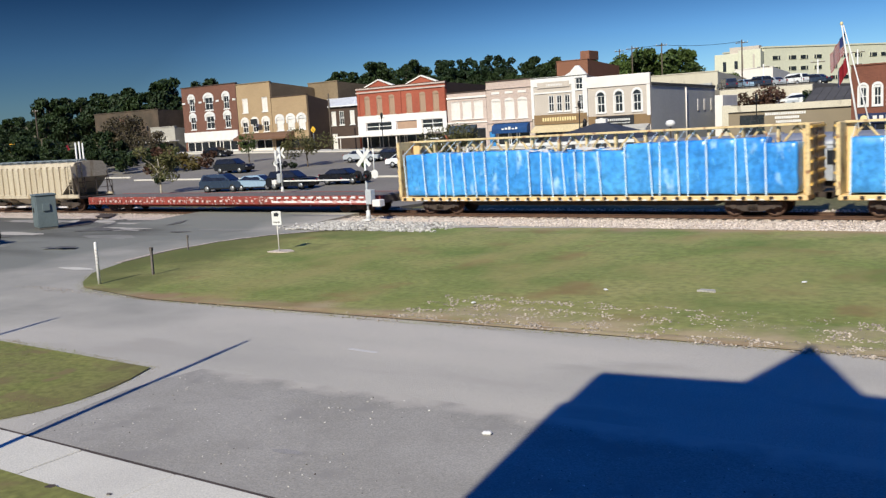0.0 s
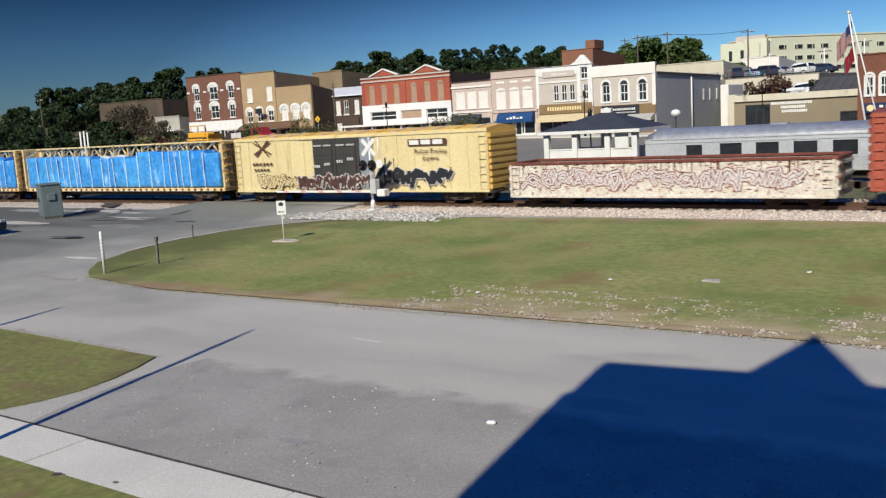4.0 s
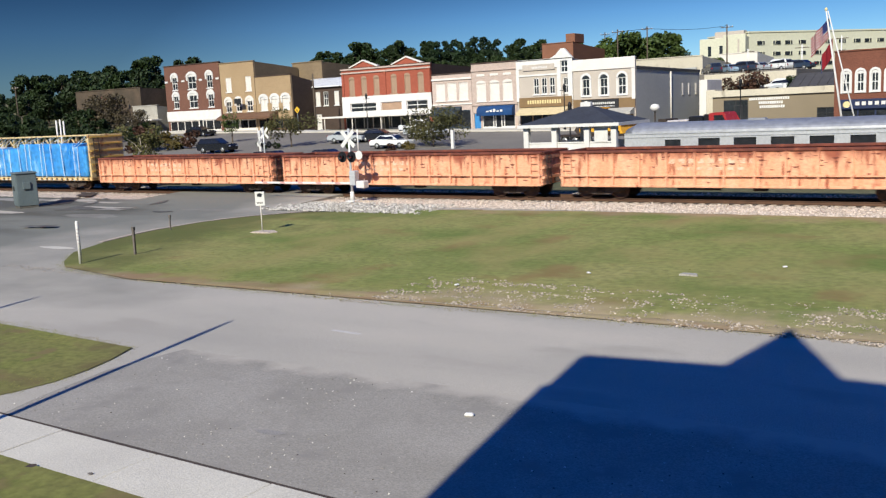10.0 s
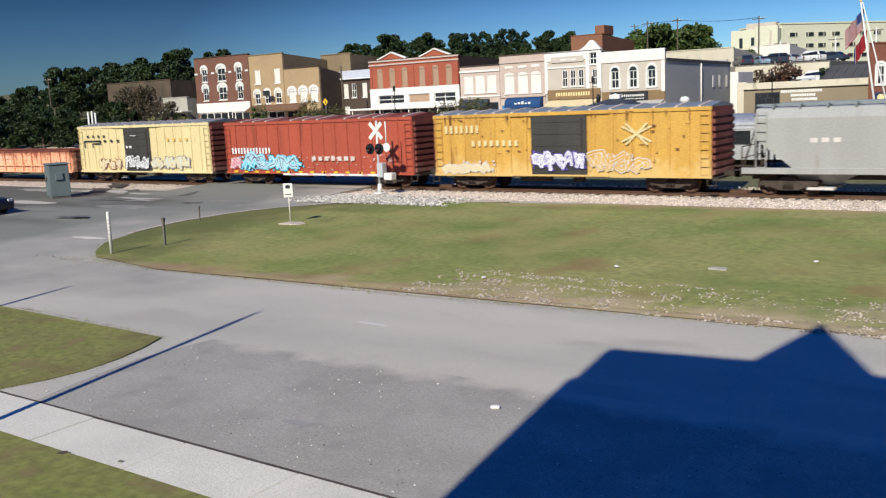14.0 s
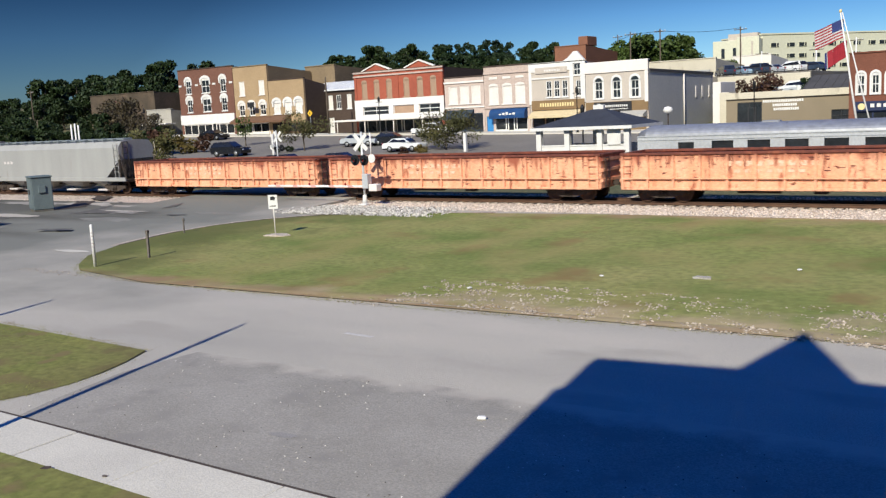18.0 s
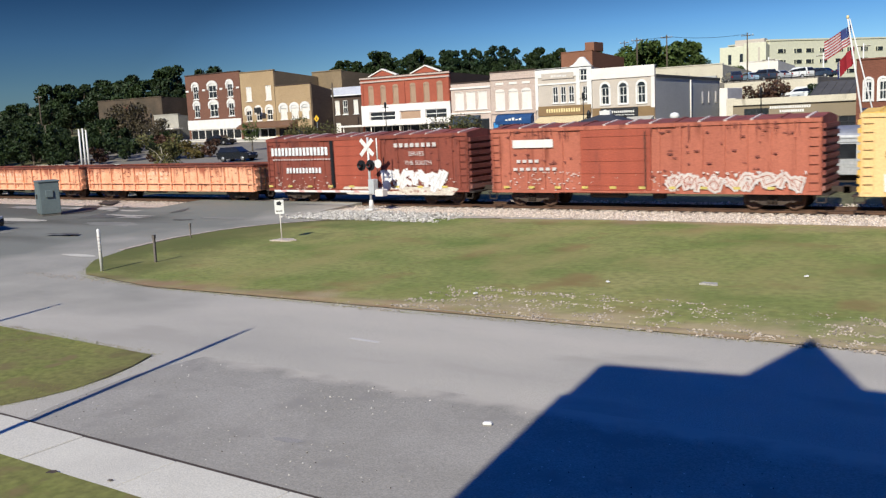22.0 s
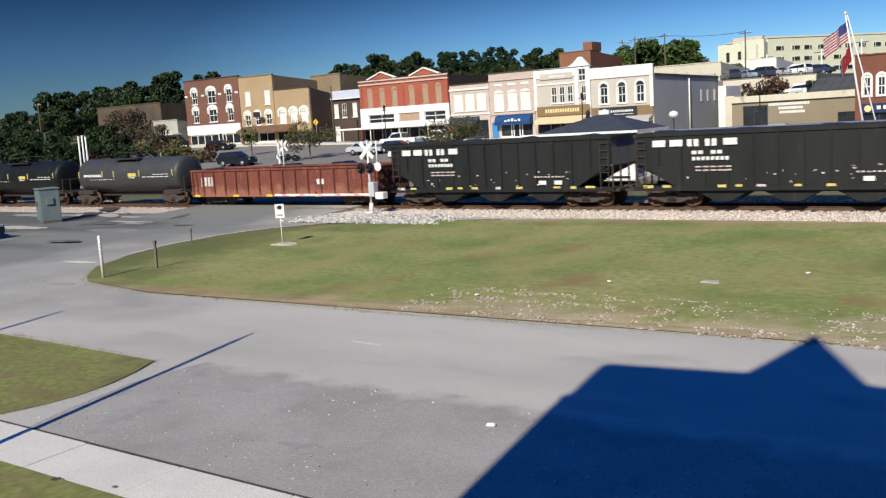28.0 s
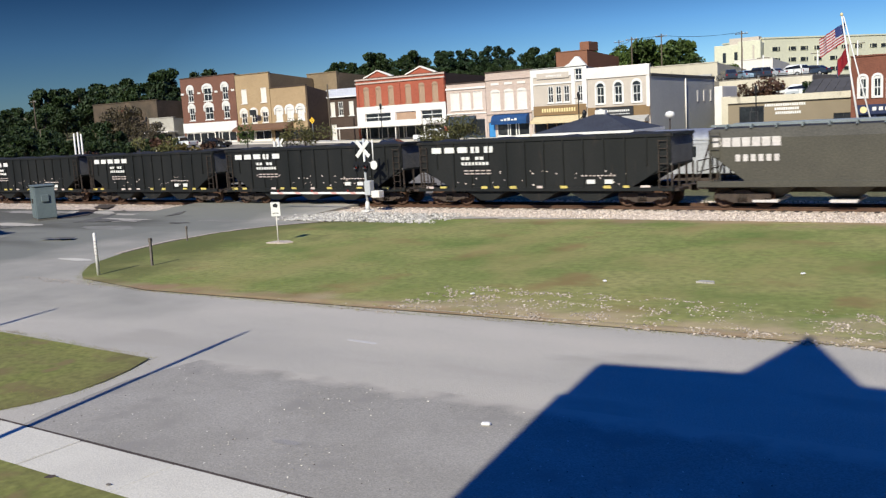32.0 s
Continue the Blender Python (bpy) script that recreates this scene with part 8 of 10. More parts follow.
def coach():
    c = thing("display_coach", "silver stainless-steel passenger coach on a siding", "railway coach", pose(0, TRACK2_Y, RAIL_Z - 0.32))
    x0, x1, w = -21.55, 3.4, 1.45
    bm = bmesh.new()
    holes = []
    x = -17.0
    holes.append((-19.0, -18.05, 1.9, 2.55))
    while x < x1 - 2:
        holes.append((x, x + 1.25, 1.8, 2.6))
        x += 2.05
    wall_front(bm, x0, x1, 0.95, 2.95, -w, 0.08, holes)
    part("side", bm, M["stainless"], c)
    bm = bmesh.new()
    box(bm, x0, x1, w - 0.08, w, 0.95, 2.95)
    box(bm, x0, x0 + 0.08, -w + 0.08, w - 0.08, 0.95, 2.95)
    box(bm, x1 - 0.08, x1, -w + 0.08, w - 0.08, 0.95, 2.95)
    part("far_side", bm, M["stainless"], c)
    for h in holes:
        bm = bmesh.new()
        box(bm, h[0] + 0.03, h[1] - 0.03, -w + 0.04, -w + 0.06, h[2] + 0.03, h[3] - 0.03)
        wn_ = part("window", bm, M["glass"], c)
        bm = bmesh.new()
        for a in ((h[0] - 0.05, h[1] + 0.05, h[2] - 0.06, h[2]), (h[0] - 0.05, h[1] + 0.05, h[3], h[3] + 0.06), (h[0] - 0.05, h[0], h[2], h[3]), (h[1], h[1] + 0.05, h[2], h[3])):
            box(bm, a[0], a[1], -w - 0.02, -w + 0.02, a[2], a[3])
        part("frame", bm, M["stainless"], wn_)
    bm = bmesh.new()
    prof = [(-w, 2.95)] + [(-w * math.cos(a), 2.95 + 0.60 * math.sin(a)) for a in [math.pi * k / 16 for k in range(1, 16)]] + [(w, 2.95)]
    prism(bm, prof, x0 + 0.5, x1 - 0.4, "yz")
    for x in spread(x0 + 0.6, x1 - 0.6, 1.9):
        prism(bm, [(y * 1.008, 2.95 + (z - 2.95) * 1.012) for y, z in prof], x - 0.03, x + 0.03, "yz")
    part("roof", bm, M["coach_roof"], c)
    for e, s in ((x0 + 0.5, -1), (x1 - 0.4, 1)):
        bm = bmesh.new()
        lo = [bm.verts.new((e, y, z)) for y, z in prof]
        hi = [bm.verts.new((e + s * 0.55, y * 0.82, 2.95 + (z - 2.95) * 0.55)) for y, z in prof]
        for i in range(len(prof) - 1):
            bm.faces.new((lo[i], lo[i + 1], hi[i + 1], hi[i])).smooth = True
        bm.faces.new(hi)
        part("roof_end", bm, M["coach_roof"], c)
    bm = bmesh.new()
    for z in (2.72, 2.93):
        box(bm, x0, x1, -w - 0.035, -w + 0.04, z - 0.03, z + 0.03)
    part("letter_board", bm, M["stainless"], c)
    bm = bmesh.new()
    for k in range(9):
        z = 1.0 + k * 0.085
        box(bm, x0, x1, -w - 0.018, -w, z, z + 0.05)
    part("fluting", bm, M["stainless"], c, "fluted steel below the windows")
    for x in (-14, -6, 1):
        bm = bmesh.new()
        soft_box(bm, x - 0.5, x + 0.5, -0.3, 0.3, 3.48, 3.62, 0.04)
        part("roof_vent", bm, M["coach_roof"], c)
    bm = bmesh.new()
    box(bm, x0 + 4, x1 - 4, -1.0, 1.0, 0.5, 0.95)
    part("underframe", bm, M["dark_steel"], c)
    for x in (x0 + 3.2, x1 - 3.2):
        truck(c, x)


def pavilion():
    p = thing("pavilion", "white pavilion with a dark hipped roof and picket rails", "pavilion", pose(-27.95, 60.5, 0.12))
    x0, x1, y0, y1 = -3.55, 3.2, -1.9, 2.9
    bm = bmesh.new()
    e, ez, rz = 0.5, 3.40, 4.58
    lo = [bm.verts.new(v) for v in ((x0 - e, y0 - e, ez), (x1 + e, y0 - e, ez), (x1 + e, y1 + e, ez), (x0 - e, y1 + e, ez))]
    up = [bm.verts.new(v) for v in ((-0.35, 0.4, rz), (0.45, 0.4, rz), (0.45, 0.7, rz), (-0.35, 0.7, rz))]
    for i in range(4):
        bm.faces.new((lo[i], lo[(i + 1) % 4], up[(i + 1) % 4], up[i]))
    bm.faces.new(up)
    bm.faces.new(lo[::-1])
    part("roof", bm, M["roof_shingle"], p, "dark grey shingled hipped roof")
    bm = bmesh.new()
    soft_box(bm, -0.35, 0.45, 0.35, 0.75, rz - 0.05, rz + 0.28, 0.03)
    part("cupola", bm, M["white"], p)
    bm = bmesh.new()
    for a in ((x0 - e, x1 + e, y0 - e - 0.03, y0 - e + 0.03), (x0 - e, x1 + e, y1 + e - 0.03, y1 + e + 0.03), (x0 - e - 0.03, x0 - e + 0.03, y0 - e, y1 + e), (x1 + e - 0.03, x1 + e + 0.03, y0 - e, y1 + e)):
        box(bm, a[0], a[1], a[2], a[3], ez - 0.2, ez + 0.02)
    part("fascia", bm, M["white"], p)
    posts = [(x, y0) for x in (x0, -1.3, 1.2, x1)] + [(x, y1) for x in (x0, -1.3, 1.2, x1)]
    for x, y in posts:
        bm = bmesh.new()
        soft_box(bm, x - 0.2, x + 0.2, y - 0.2, y + 0.2, 0, 3.3, 0.02)
        part("post", bm, M["white"], p)
    for xa, xb in ((x0, -1.3), (-1.3, 1.2), (1.2, x1)):
        bm = bmesh.new()
        box(bm, xa + 0.2, xb - 0.2, y0 - 0.04, y0 + 0.04, 0.3, 2.05)
        r = part("panel", bm, M["white"], p, "white rail panel")
        bm = bmesh.new()
        soft_box(bm, xa + 0.2, xb - 0.2, y0 - 0.08, y0 + 0.08, 2.05, 2.15, 0.015)
        part("top_rail", bm, M["white"], r)
        bm = bmesh.new()
        box(bm, xa + 0.2, xb - 0.2, y1 - 0.04, y1 + 0.04, 0.3, 2.05)
        part("panel", bm, M["white"], p)
    bm = bmesh.new()
    soft_box(bm, 1.75, 2.75, y0 - 0.12, y0 - 0.06, 2.1, 3.35, 0.02)
    part("banner", bm, M["white"], p, "white banner between the posts")
    bm = bmesh.new()
    box(bm, x0 - 0.3, x1 + 0.3, y0 - 0.3, y1 + 0.3, 0, 0.12)
    part("floor", bm, M["concrete"], p)
    bm = bmesh.new()
    lathe(bm, [(0, 0.02), (0.06, 0.3), (0.3, 0.43), (0.55, 0.3), (0.62, 0.02)], 16, "z")
    g = thing("globe_lamp", "white globe lamp on a dark post", "street lamp", pose(-27.6, 74, gz(-27.6, 74)))
    part("globe", bm, M["white"], g, at=pose(0, 0, 3.35))
    bm = bmesh.new()
    rod(bm, (0, 0, 0), (0, 0, 3.4), 0.06)
    part("post", bm, M["dark_steel"], g)


M["roof_shingle"] = mat("dark_shingle", (0.04, 0.045, 0.06), (0.028, 0.03, 0.042), rough=0.85, size=0.8, fine=10, bump=0.4)


# ---- vehicles ----
M["tyre"] = plain_mat("tyre_rubber", (0.015, 0.015, 0.015), 0.9)
M["rim"] = plain_mat("alloy_rim", (0.4, 0.4, 0.4), 0.4, 0.6)
M["car_glass"] = mat("car_glass", (0.012, 0.014, 0.018), (0.02, 0.022, 0.026), rough=0.08, size=2, bump=0, spec=0.7)
M["lamp_clear"] = plain_mat("headlight_glass", (0.7, 0.7, 0.68), 0.2)
for key, col in (("p_black", (0.012, 0.013, 0.016)), ("p_navy", (0.03, 0.045, 0.075)), ("p_silver", (0.42, 0.44, 0.46)), ("p_white", (0.75, 0.75, 0.74)), ("p_lightblue", (0.28, 0.38, 0.48)), ("p_red", (0.35, 0.03, 0.03)), ("p_cat", (0.75, 0.38, 0.03))):
    M[key] = mat("car_paint_" + key[2:], col, tuple(v * 0.92 for v in col), rough=0.25, size=1.5, fine=8, bump=0.0, spec=0.6, grain=0.04)

SHAPES = {
    "sedan": ([(-2.35, 0.35), (-2.4, 0.75), (-2.25, 0.95), (-1.6, 1.0), (2.3, 0.85), (2.4, 0.6), (2.35, 0.3)], [(-1.75, 0.98), (-1.1, 1.42), (0.3, 1.44), (1.15, 0.95)], 0.33, (-1.4, 1.45)),
    "suv": ([(-2.35, 0.38), (-2.4, 0.9), (-2.3, 1.1), (1.0, 1.1), (2.25, 1.0), (2.4, 0.75), (2.35, 0.35)], [(-2.28, 1.08), (-1.95, 1.68), (0.25, 1.72), (1.15, 1.08)], 0.37, (-1.45, 1.45)),
    "pickup": ([(-2.8, 0.5), (-2.85, 1.0), (-2.8, 1.12), (1.1, 1.12), (2.6, 1.05), (2.8, 0.8), (2.75, 0.45)], [(-0.75, 1.1), (-0.6, 1.78), (0.75, 1.8), (1.45, 1.1)], 0.40, (-1.75, 1.8)),
}
WHEEL_ME = {}


def wheel_mesh(r):
    if r not in WHEEL_ME:
        bm = bmesh.new()
        lathe(bm, [(-0.1, r * 0.6), (-0.11, r * 0.9), (-0.07, r), (0.07, r), (0.11, r * 0.9), (0.1, r * 0.6)], 18, "y")
        rim = bmesh.new()
        lathe(rim, [(-0.09, r * 0.1), (-0.095, r * 0.6), (0.095, r * 0.6), (0.09, r * 0.1)], 14, "y")
        WHEEL_ME[r] = (mesh_of(bm, "wheel", M["tyre"]), mesh_of(rim, "rim", M["rim"]))
    return WHEEL_ME[r]


def vehicle(kind, paint, label, at, group=""):
    v = thing(kind if kind != "suv" else "sport_utility_car", label, "car" if kind != "pickup" else "pickup truck", at, group)
    low, top, r, axles = SHAPES[kind]
    w = 0.9 if kind != "pickup" else 0.98
    bm = bmesh.new()
    prism(bm, low, -w, w)
    bmesh.ops.bevel(bm, geom=bm.edges[:], offset=0.06, segments=2, affect="EDGES")
    body = part("body", bm, M[paint], v)
    if kind == "pickup":
        bm = bmesh.new()
        box(bm, -2.7, -0.85, -w + 0.1, w - 0.1, 1.08, 1.135)
        part("bed", bm, M["black"], v)
    bm = bmesh.new()
    lo = [(p[0], p[1]) for p in (top[0], top[3])]
    vs = []
    for s in (-1, 1):
        vs.append([bm.verts.new((p[0], s * (w - 0.05 if i in (0, 3) else w - 0.2), p[1])) for i, p in enumerate(top)])
    bm.faces.new(vs[0])
    bm.faces.new(vs[1][::-1])
    for i in range(4):
        j = (i + 1) % 4
        bm.faces.new((vs[0][i], vs[1][i], vs[1][j], vs[0][j]))
    bmesh.ops.bevel(bm, geom=bm.edges[:], offset=0.04, segments=1, affect="EDGES")
    part("cabin", bm, M[paint], v)
    # side glass and screens, laid just proud of the cabin
    cx = sum(p[0] for p in top) / 4
    for s in (-1, 1):
        bm = bmesh.new()
        pts = [(cx + (p[0] - cx) * 0.86, top[0][1] + 0.05 + (p[1] - top[0][1]) * 0.83) for p in top]
        bm.faces.new([bm.verts.new((p[0], s * (w - 0.04 - 0.16 * (p[1] - top[0][1]) / (top[1][1] - top[0][1])), p[1])) for p in pts])
        part("side_window", bm, M["car_glass"], v)
    for a, b, nm, o in ((top[2], top[3], "windscreen", 0.02), (top[1], top[0], "rear_window", -0.02)):
        bm = bmesh.new()
        q = []
        for k, (t_, sw) in enumerate(((0.12, w - 0.28), (0.92, w - 0.16))):
            x, z = a[0] + (b[0] - a[0]) * t_, a[1] + (b[1] - a[1]) * t_
            q.append([(x + o, -sw, z + 0.02), (x + o, sw, z + 0.02)])
        bm.faces.new([bm.verts.new(c) for c in (q[0][0], q[0][1], q[1][1], q[1][0])])
        part(nm, bm, M["car_glass"], v)
    wm, rm = wheel_mesh(r)
    for x in axles:
        for s in (-1, 1):
            wheel = part("wheel", wm, None, v, at=pose(x, s * (w - 0.08), r))
            part("rim", rm, None, wheel, at=pose(0, s * 0.025, 0))
    for s in (-1, 1):
        bm = bmesh.new()
        soft_box(bm, low[-2][0] - 0.12, low[-2][0] - 0.02, s * (w - 0.25) - 0.16, s * (w - 0.25) + 0.16, 0.68, 0.84, 0.02)
        part("headlight", bm, M["lamp_clear"], v)
        bm = bmesh.new()
        soft_box(bm, low[1][0] + 0.0, low[1][0] + 0.08, s * (w - 0.2) - 0.12, s * (w - 0.2) + 0.12, 0.75, 0.98, 0.02)
        part("tail_light", bm, M["red_lens"], v)
        bm = bmesh.new()
        soft_box(bm, top[3][0] - 0.45, top[3][0] - 0.25, s * w + (-0.02 if s < 0 else -0.1), s * w + (0.1 if s > 0 else 0.02), top[3][1] + 0.02, top[3][1] + 0.16, 0.03)
        part("mirror", bm, M[paint], v)
    bm = bmesh.new()
    box(bm, low[0][0] + 0.1, low[-1][0] - 0.1, -w - 0.005, w + 0.005, low[0][1] - 0.08, low[0][1] + 0.06)
    part("skirt", bm, M["black"], v)
    return v


def park(kind, paint, label, x, y, turn=0, group="parked cars"):
    tilt = math.degrees(math.atan2(gz(x, y + 1) - gz(x, y - 1), 2.0))
    return vehicle(kind, paint, label, pose(x, y, gz(x, y) + 0.01) @ pose(0, 0, 0, 0 if abs(turn) < 45 or abs(turn) > 135 else 0, 0, turn), group)


def low_loader():
    """A red tractor with a flat trailer that carries a yellow bulldozer."""
    t = thing("low_loader", "red lorry with a flat trailer carrying a yellow bulldozer", "lorry")
    bm = bmesh.new()
    prism(bm, [(8.5, 0.7), (8.5, 2.7), (9.9, 2.75), (10.25, 1.9), (11.9, 1.65), (12.05, 0.7)], -1.15, 1.15)
    bmesh.ops.bevel(bm, geom=bm.edges[:], offset=0.08, segments=2, affect="EDGES")
    cab = part("cab", bm, M["p_red"], t)
    for s in (-1, 1):
        bm = bmesh.new()
        prism(bm, [(9.0, 1.9), (9.0, 2.5), (9.8, 2.5), (10.1, 1.9)], s * 1.16 - 0.004, s * 1.16 + 0.004)
        part("side_window", bm, M["car_glass"], cab)
    bm = bmesh.new()
    box(bm, 4.6, 11.5, -0.5, 0.5, 0.55, 0.95)
    part("chassis", bm, M["dark_steel"], t)
    bm = bmesh.new()
    prism(bm, [(-7.5, 0.85), (3.0, 0.85), (3.4, 1.2), (8.0, 1.2), (8.0, 1.38), (3.2, 1.38), (2.8, 1.05), (-7.5, 1.05)], -1.25, 1.25)
    trailer = part("trailer", bm, M["dark_steel"], t)
    for x0, x1, z1, key in ((3.6, 4.4, 2.3, "dark_steel"), (4.5, 5.6, 2.15, "g_silver"), (5.7, 6.5, 2.2, "g_silver"), (6.6, 7.9, 2.45, "black")):
        bm = bmesh.new()
        soft_box(bm, x0, x1, -1.1, 1.1, 1.38, z1, 0.05)
        part("gooseneck_box", bm, M[key], trailer)
    bm = bmesh.new()
    soft_box(bm, 8.0, 8.5, -1.1, 1.1, 0.9, 2.6, 0.08)
    part("bulkhead", bm, M["black"], cab)
    bm = bmesh.new()
    box(bm, 8.55, 11.8, -1.17, -1.155, 1.25, 1.45)
    part("stripe", bm, M["white"], cab)
    wm, rm = wheel_mesh(0.5)
    for x in (-6.6, -5.4, 5.9, 7.1, 11.1):
        for s in (-1, 1):
            w = part("wheel", wm, None, t, at=pose(x, s * 1.05, 0.5))
            part("rim", rm, None, w, at=pose(0, s * 0.025, 0))
    bm = bmesh.new()
    soft_box(bm, -3.6, 0.2, -0.75, 0.75, 1.75, 2.5, 0.08)
    prism(bm, [(-1.2, 2.5), (0.6, 2.5), (0.9, 2.05), (0.9, 1.6), (-1.2, 1.6)], -0.55, 0.55)
    d = part("bulldozer", bm, M["p_cat"], t, "yellow bulldozer", pose(-1.5, 0, 0))
    for s in (-1, 1):
        bm = bmesh.new()
        pts = [(-3.9 + 0.0, 1.45), (-3.6, 1.1), (0.4, 1.1), (0.7, 1.45), (0.4, 1.8), (-3.6, 1.85)]
        prism(bm, pts, s * 0.95 - 0.25, s * 0.95 + 0.25)
        part("crawler_track", bm, M["truck_steel"], d)
        bm = bmesh.new()
        box(bm, -3.3, 0.1, s * 0.95 - 0.265, s * 0.95 + 0.265, 1.3, 1.6)
        part("track_frame", bm, M["p_cat"], d)
    bm = bmesh.new()
    prism(bm, [(1.3, 1.1), (1.55, 1.1), (1.35, 1.7), (1.6, 2.2), (1.35, 2.2), (1.1, 1.7)], -1.35, 1.35)
    for s in (-1, 1):
        rod(bm, (-1.2, s * 1.2, 1.4), (1.3, s * 1.2, 1.4), 0.09)
    part("blade", bm, M["p_cat"], d)
    bm = bmesh.new()
    for x in (-2.9, -1.3):
        for s in (-1, 1):
            rod(bm, (x, s * 0.65, 2.45), (x, s * 0.65, 3.45), 0.06)
    soft_box(bm, -3.1, -1.1, -0.8, 0.8, 3.4, 3.52, 0.03)
    part("canopy", bm, M["p_cat"], d)
    bm = bmesh.new()
    rod(bm, (-0.4, 0, 2.5), (-0.4, 0, 3.2), 0.06)
    part("exhaust", bm, M["dark_steel"], d)
    return t


def vehicles():
    park("suv", "p_black", "black sport utility car in the car park", -82.0, 75.4, 8)
    park("sedan", "p_black", "black sedan at the kerb before the shops", -105.0, 93.6, 0)
    park("sedan", "p_white", "white estate car in the car park", -58.6, 78.6, 4)
    park("sedan", "p_silver", "silver sedan in the car park", -69.6, 84.6, 10)
    park("sedan", "p_black", "dark sedan beside a lamp post", -66.0, 86.0, 12)
    park("pickup", "p_white", "white pickup parked before the shops", -66.4, 95.3, 0)
    park("suv", "p_navy", "dark blue sport utility car parked by the tracks", -66.4, 59.7, 12)
    park("sedan", "p_lightblue", "light blue sedan parked by the tracks", -62.8, 60.6, 14)
    park("suv", "p_black", "black sport utility car parked by the tracks", -59.0, 61.2, 10)
    park("sedan", "p_black", "black sedan parked by the tracks", -55.6, 64.6, 6)
    park("sedan", "p_black", "black sedan parked beside the driveway", -51.15, 26.2, 8)
    a = low_loader()
    b = vehicle("pickup", "p_silver", "silver pickup driving along the street", pose(0, 0, 0))
    c = vehicle("pickup", "p_white", "white pickup driving along the street", pose(0, 0, 0))
    return a, b, c


# ---- trees and shrubs ----
M["bark"] = mat("bark", (0.11, 0.085, 0.06), (0.07, 0.055, 0.04), rough=0.95, size=3, fine=15, bump=0.6)
M["bark_pale"] = mat("pale_bark", (0.42, 0.37, 0.3), (0.3, 0.26, 0.2), rough=0.9, size=3, fine=15, bump=0.4)


def leaf_mat(name, c1, c2):
    m = mat(name, c1, c2, rough=0.6, size=0.25, fine=1.5, bump=0, grain=0.45, spec=0.25, random_tint=0.2)
    return m


M["leaf_dark"] = leaf_mat("dark_leaves", (0.028, 0.045, 0.012), (0.018, 0.032, 0.010))
M["leaf_pine"] = leaf_mat("pine_needles", (0.022, 0.040, 0.014), (0.014, 0.028, 0.011))
M["leaf_green"] = leaf_mat("green_leaves", (0.068, 0.10, 0.02), (0.045, 0.07, 0.015))
M["leaf_autumn"] = leaf_mat("yellowing_leaves", (0.15, 0.105, 0.03), (0.085, 0.075, 0.02))
M["leaf_olive"] = leaf_mat("olive_brown_leaves", (0.105, 0.09, 0.03), (0.06, 0.065, 0.02))
M["leaf_brown"] = leaf_mat("withered_brown_leaves", (0.075, 0.055, 0.03), (0.045, 0.04, 0.02))
M["leaf_rust"] = leaf_mat("rust_leaves", (0.085, 0.04, 0.022), (0.05, 0.028, 0.018))


def crown_mesh(name, w, h, count, leaf, seed, material, lobes=9, hollow=0.35, cone=0.0):
    """Leaf sprays gathered in uneven lobes."""
    r = random.Random(seed)
    centres = []
    for _ in range(lobes):
        a, q = r.uniform(0, math.tau), r.random() ** 0.5
        up = r.uniform(0.1, 0.9)
        k = 1 - cone * up
        centres.append((Vector((math.cos(a) * q * w * 0.6 * k, math.sin(a) * q * w * 0.6 * k, h * up)), r.uniform(0.2, 0.4) * w * k))
    verts, faces = [], []
    for _ in range(count):
        c, s = r.choice(centres)
        d = Vector((r.gauss(0, 1), r.gauss(0, 1), r.gauss(0, 1))).normalized()
        p = c + Vector((d.x, d.y, d.z * 0.8)) * s * (hollow + (1 - hollow) * r.random() ** 0.4)
        q = Euler((r.uniform(-1.2, 1.2), r.uniform(-1.2, 1.2), r.uniform(0, 6.3))).to_matrix()
        k = len(verts)
        l = leaf * r.uniform(0.6, 1.4)
        for u, v_ in ((-1, 0), (0, -0.5), (1, 0), (0.1, 0.6)):
            verts.append(p + q @ Vector((u * l, v_ * l, r.uniform(-0.15, 0.15) * l)))
        faces.append((k, k + 1, k + 2, k + 3))
    me = bpy.data.meshes.new(name)
    me.from_pydata(verts, [], faces)
    me.materials.append(material)
    return me


def trunk_mesh(h, r0, w, crown_h, seed, material):
    r = random.Random(seed)
    bm = bmesh.new()
    top = Vector((r.uniform(-0.2, 0.2), r.uniform(-0.2, 0.2), h + crown_h * 0.5))
    rod(bm, (0, 0, -0.3), (0, 0, h * 0.5), r0 * 1.25, r0, n=9)
    rod(bm, (0, 0, h * 0.5), top, r0, r0 * 0.35, n=8)
    for k in range(7):
        a = k * 2.4 + r.uniform(-0.4, 0.4)
        z = h * r.uniform(0.75, 1.15)
        e = Vector((math.cos(a) * w * 0.5, math.sin(a) * w * 0.5, z + crown_h * r.uniform(0.2, 0.5)))
        m = Vector((e.x * 0.45, e.y * 0.45, z + (e.z - z) * 0.6))
        rod(bm, (0, 0, z), m, r0 * 0.5, r0 * 0.3, n=6)
        rod(bm, m, e, r0 * 0.3, r0 * 0.1, n=5)
    return mesh_of(bm, "trunk", material)


def plant_tree(kinds, x, y, s, turn, label, group):
    tr, cr, h = kinds
    t = thing("tree", label, "tree", pose(x, y, gz(x, y), 0, 0, turn), group)
    t.scale = (s, s, s * (0.92 + 0.16 * ((turn % 7) / 7)))
    part("trunk", tr, None, t)
    part("crown", cr, None, t, at=pose(0, 0, h))
    return t


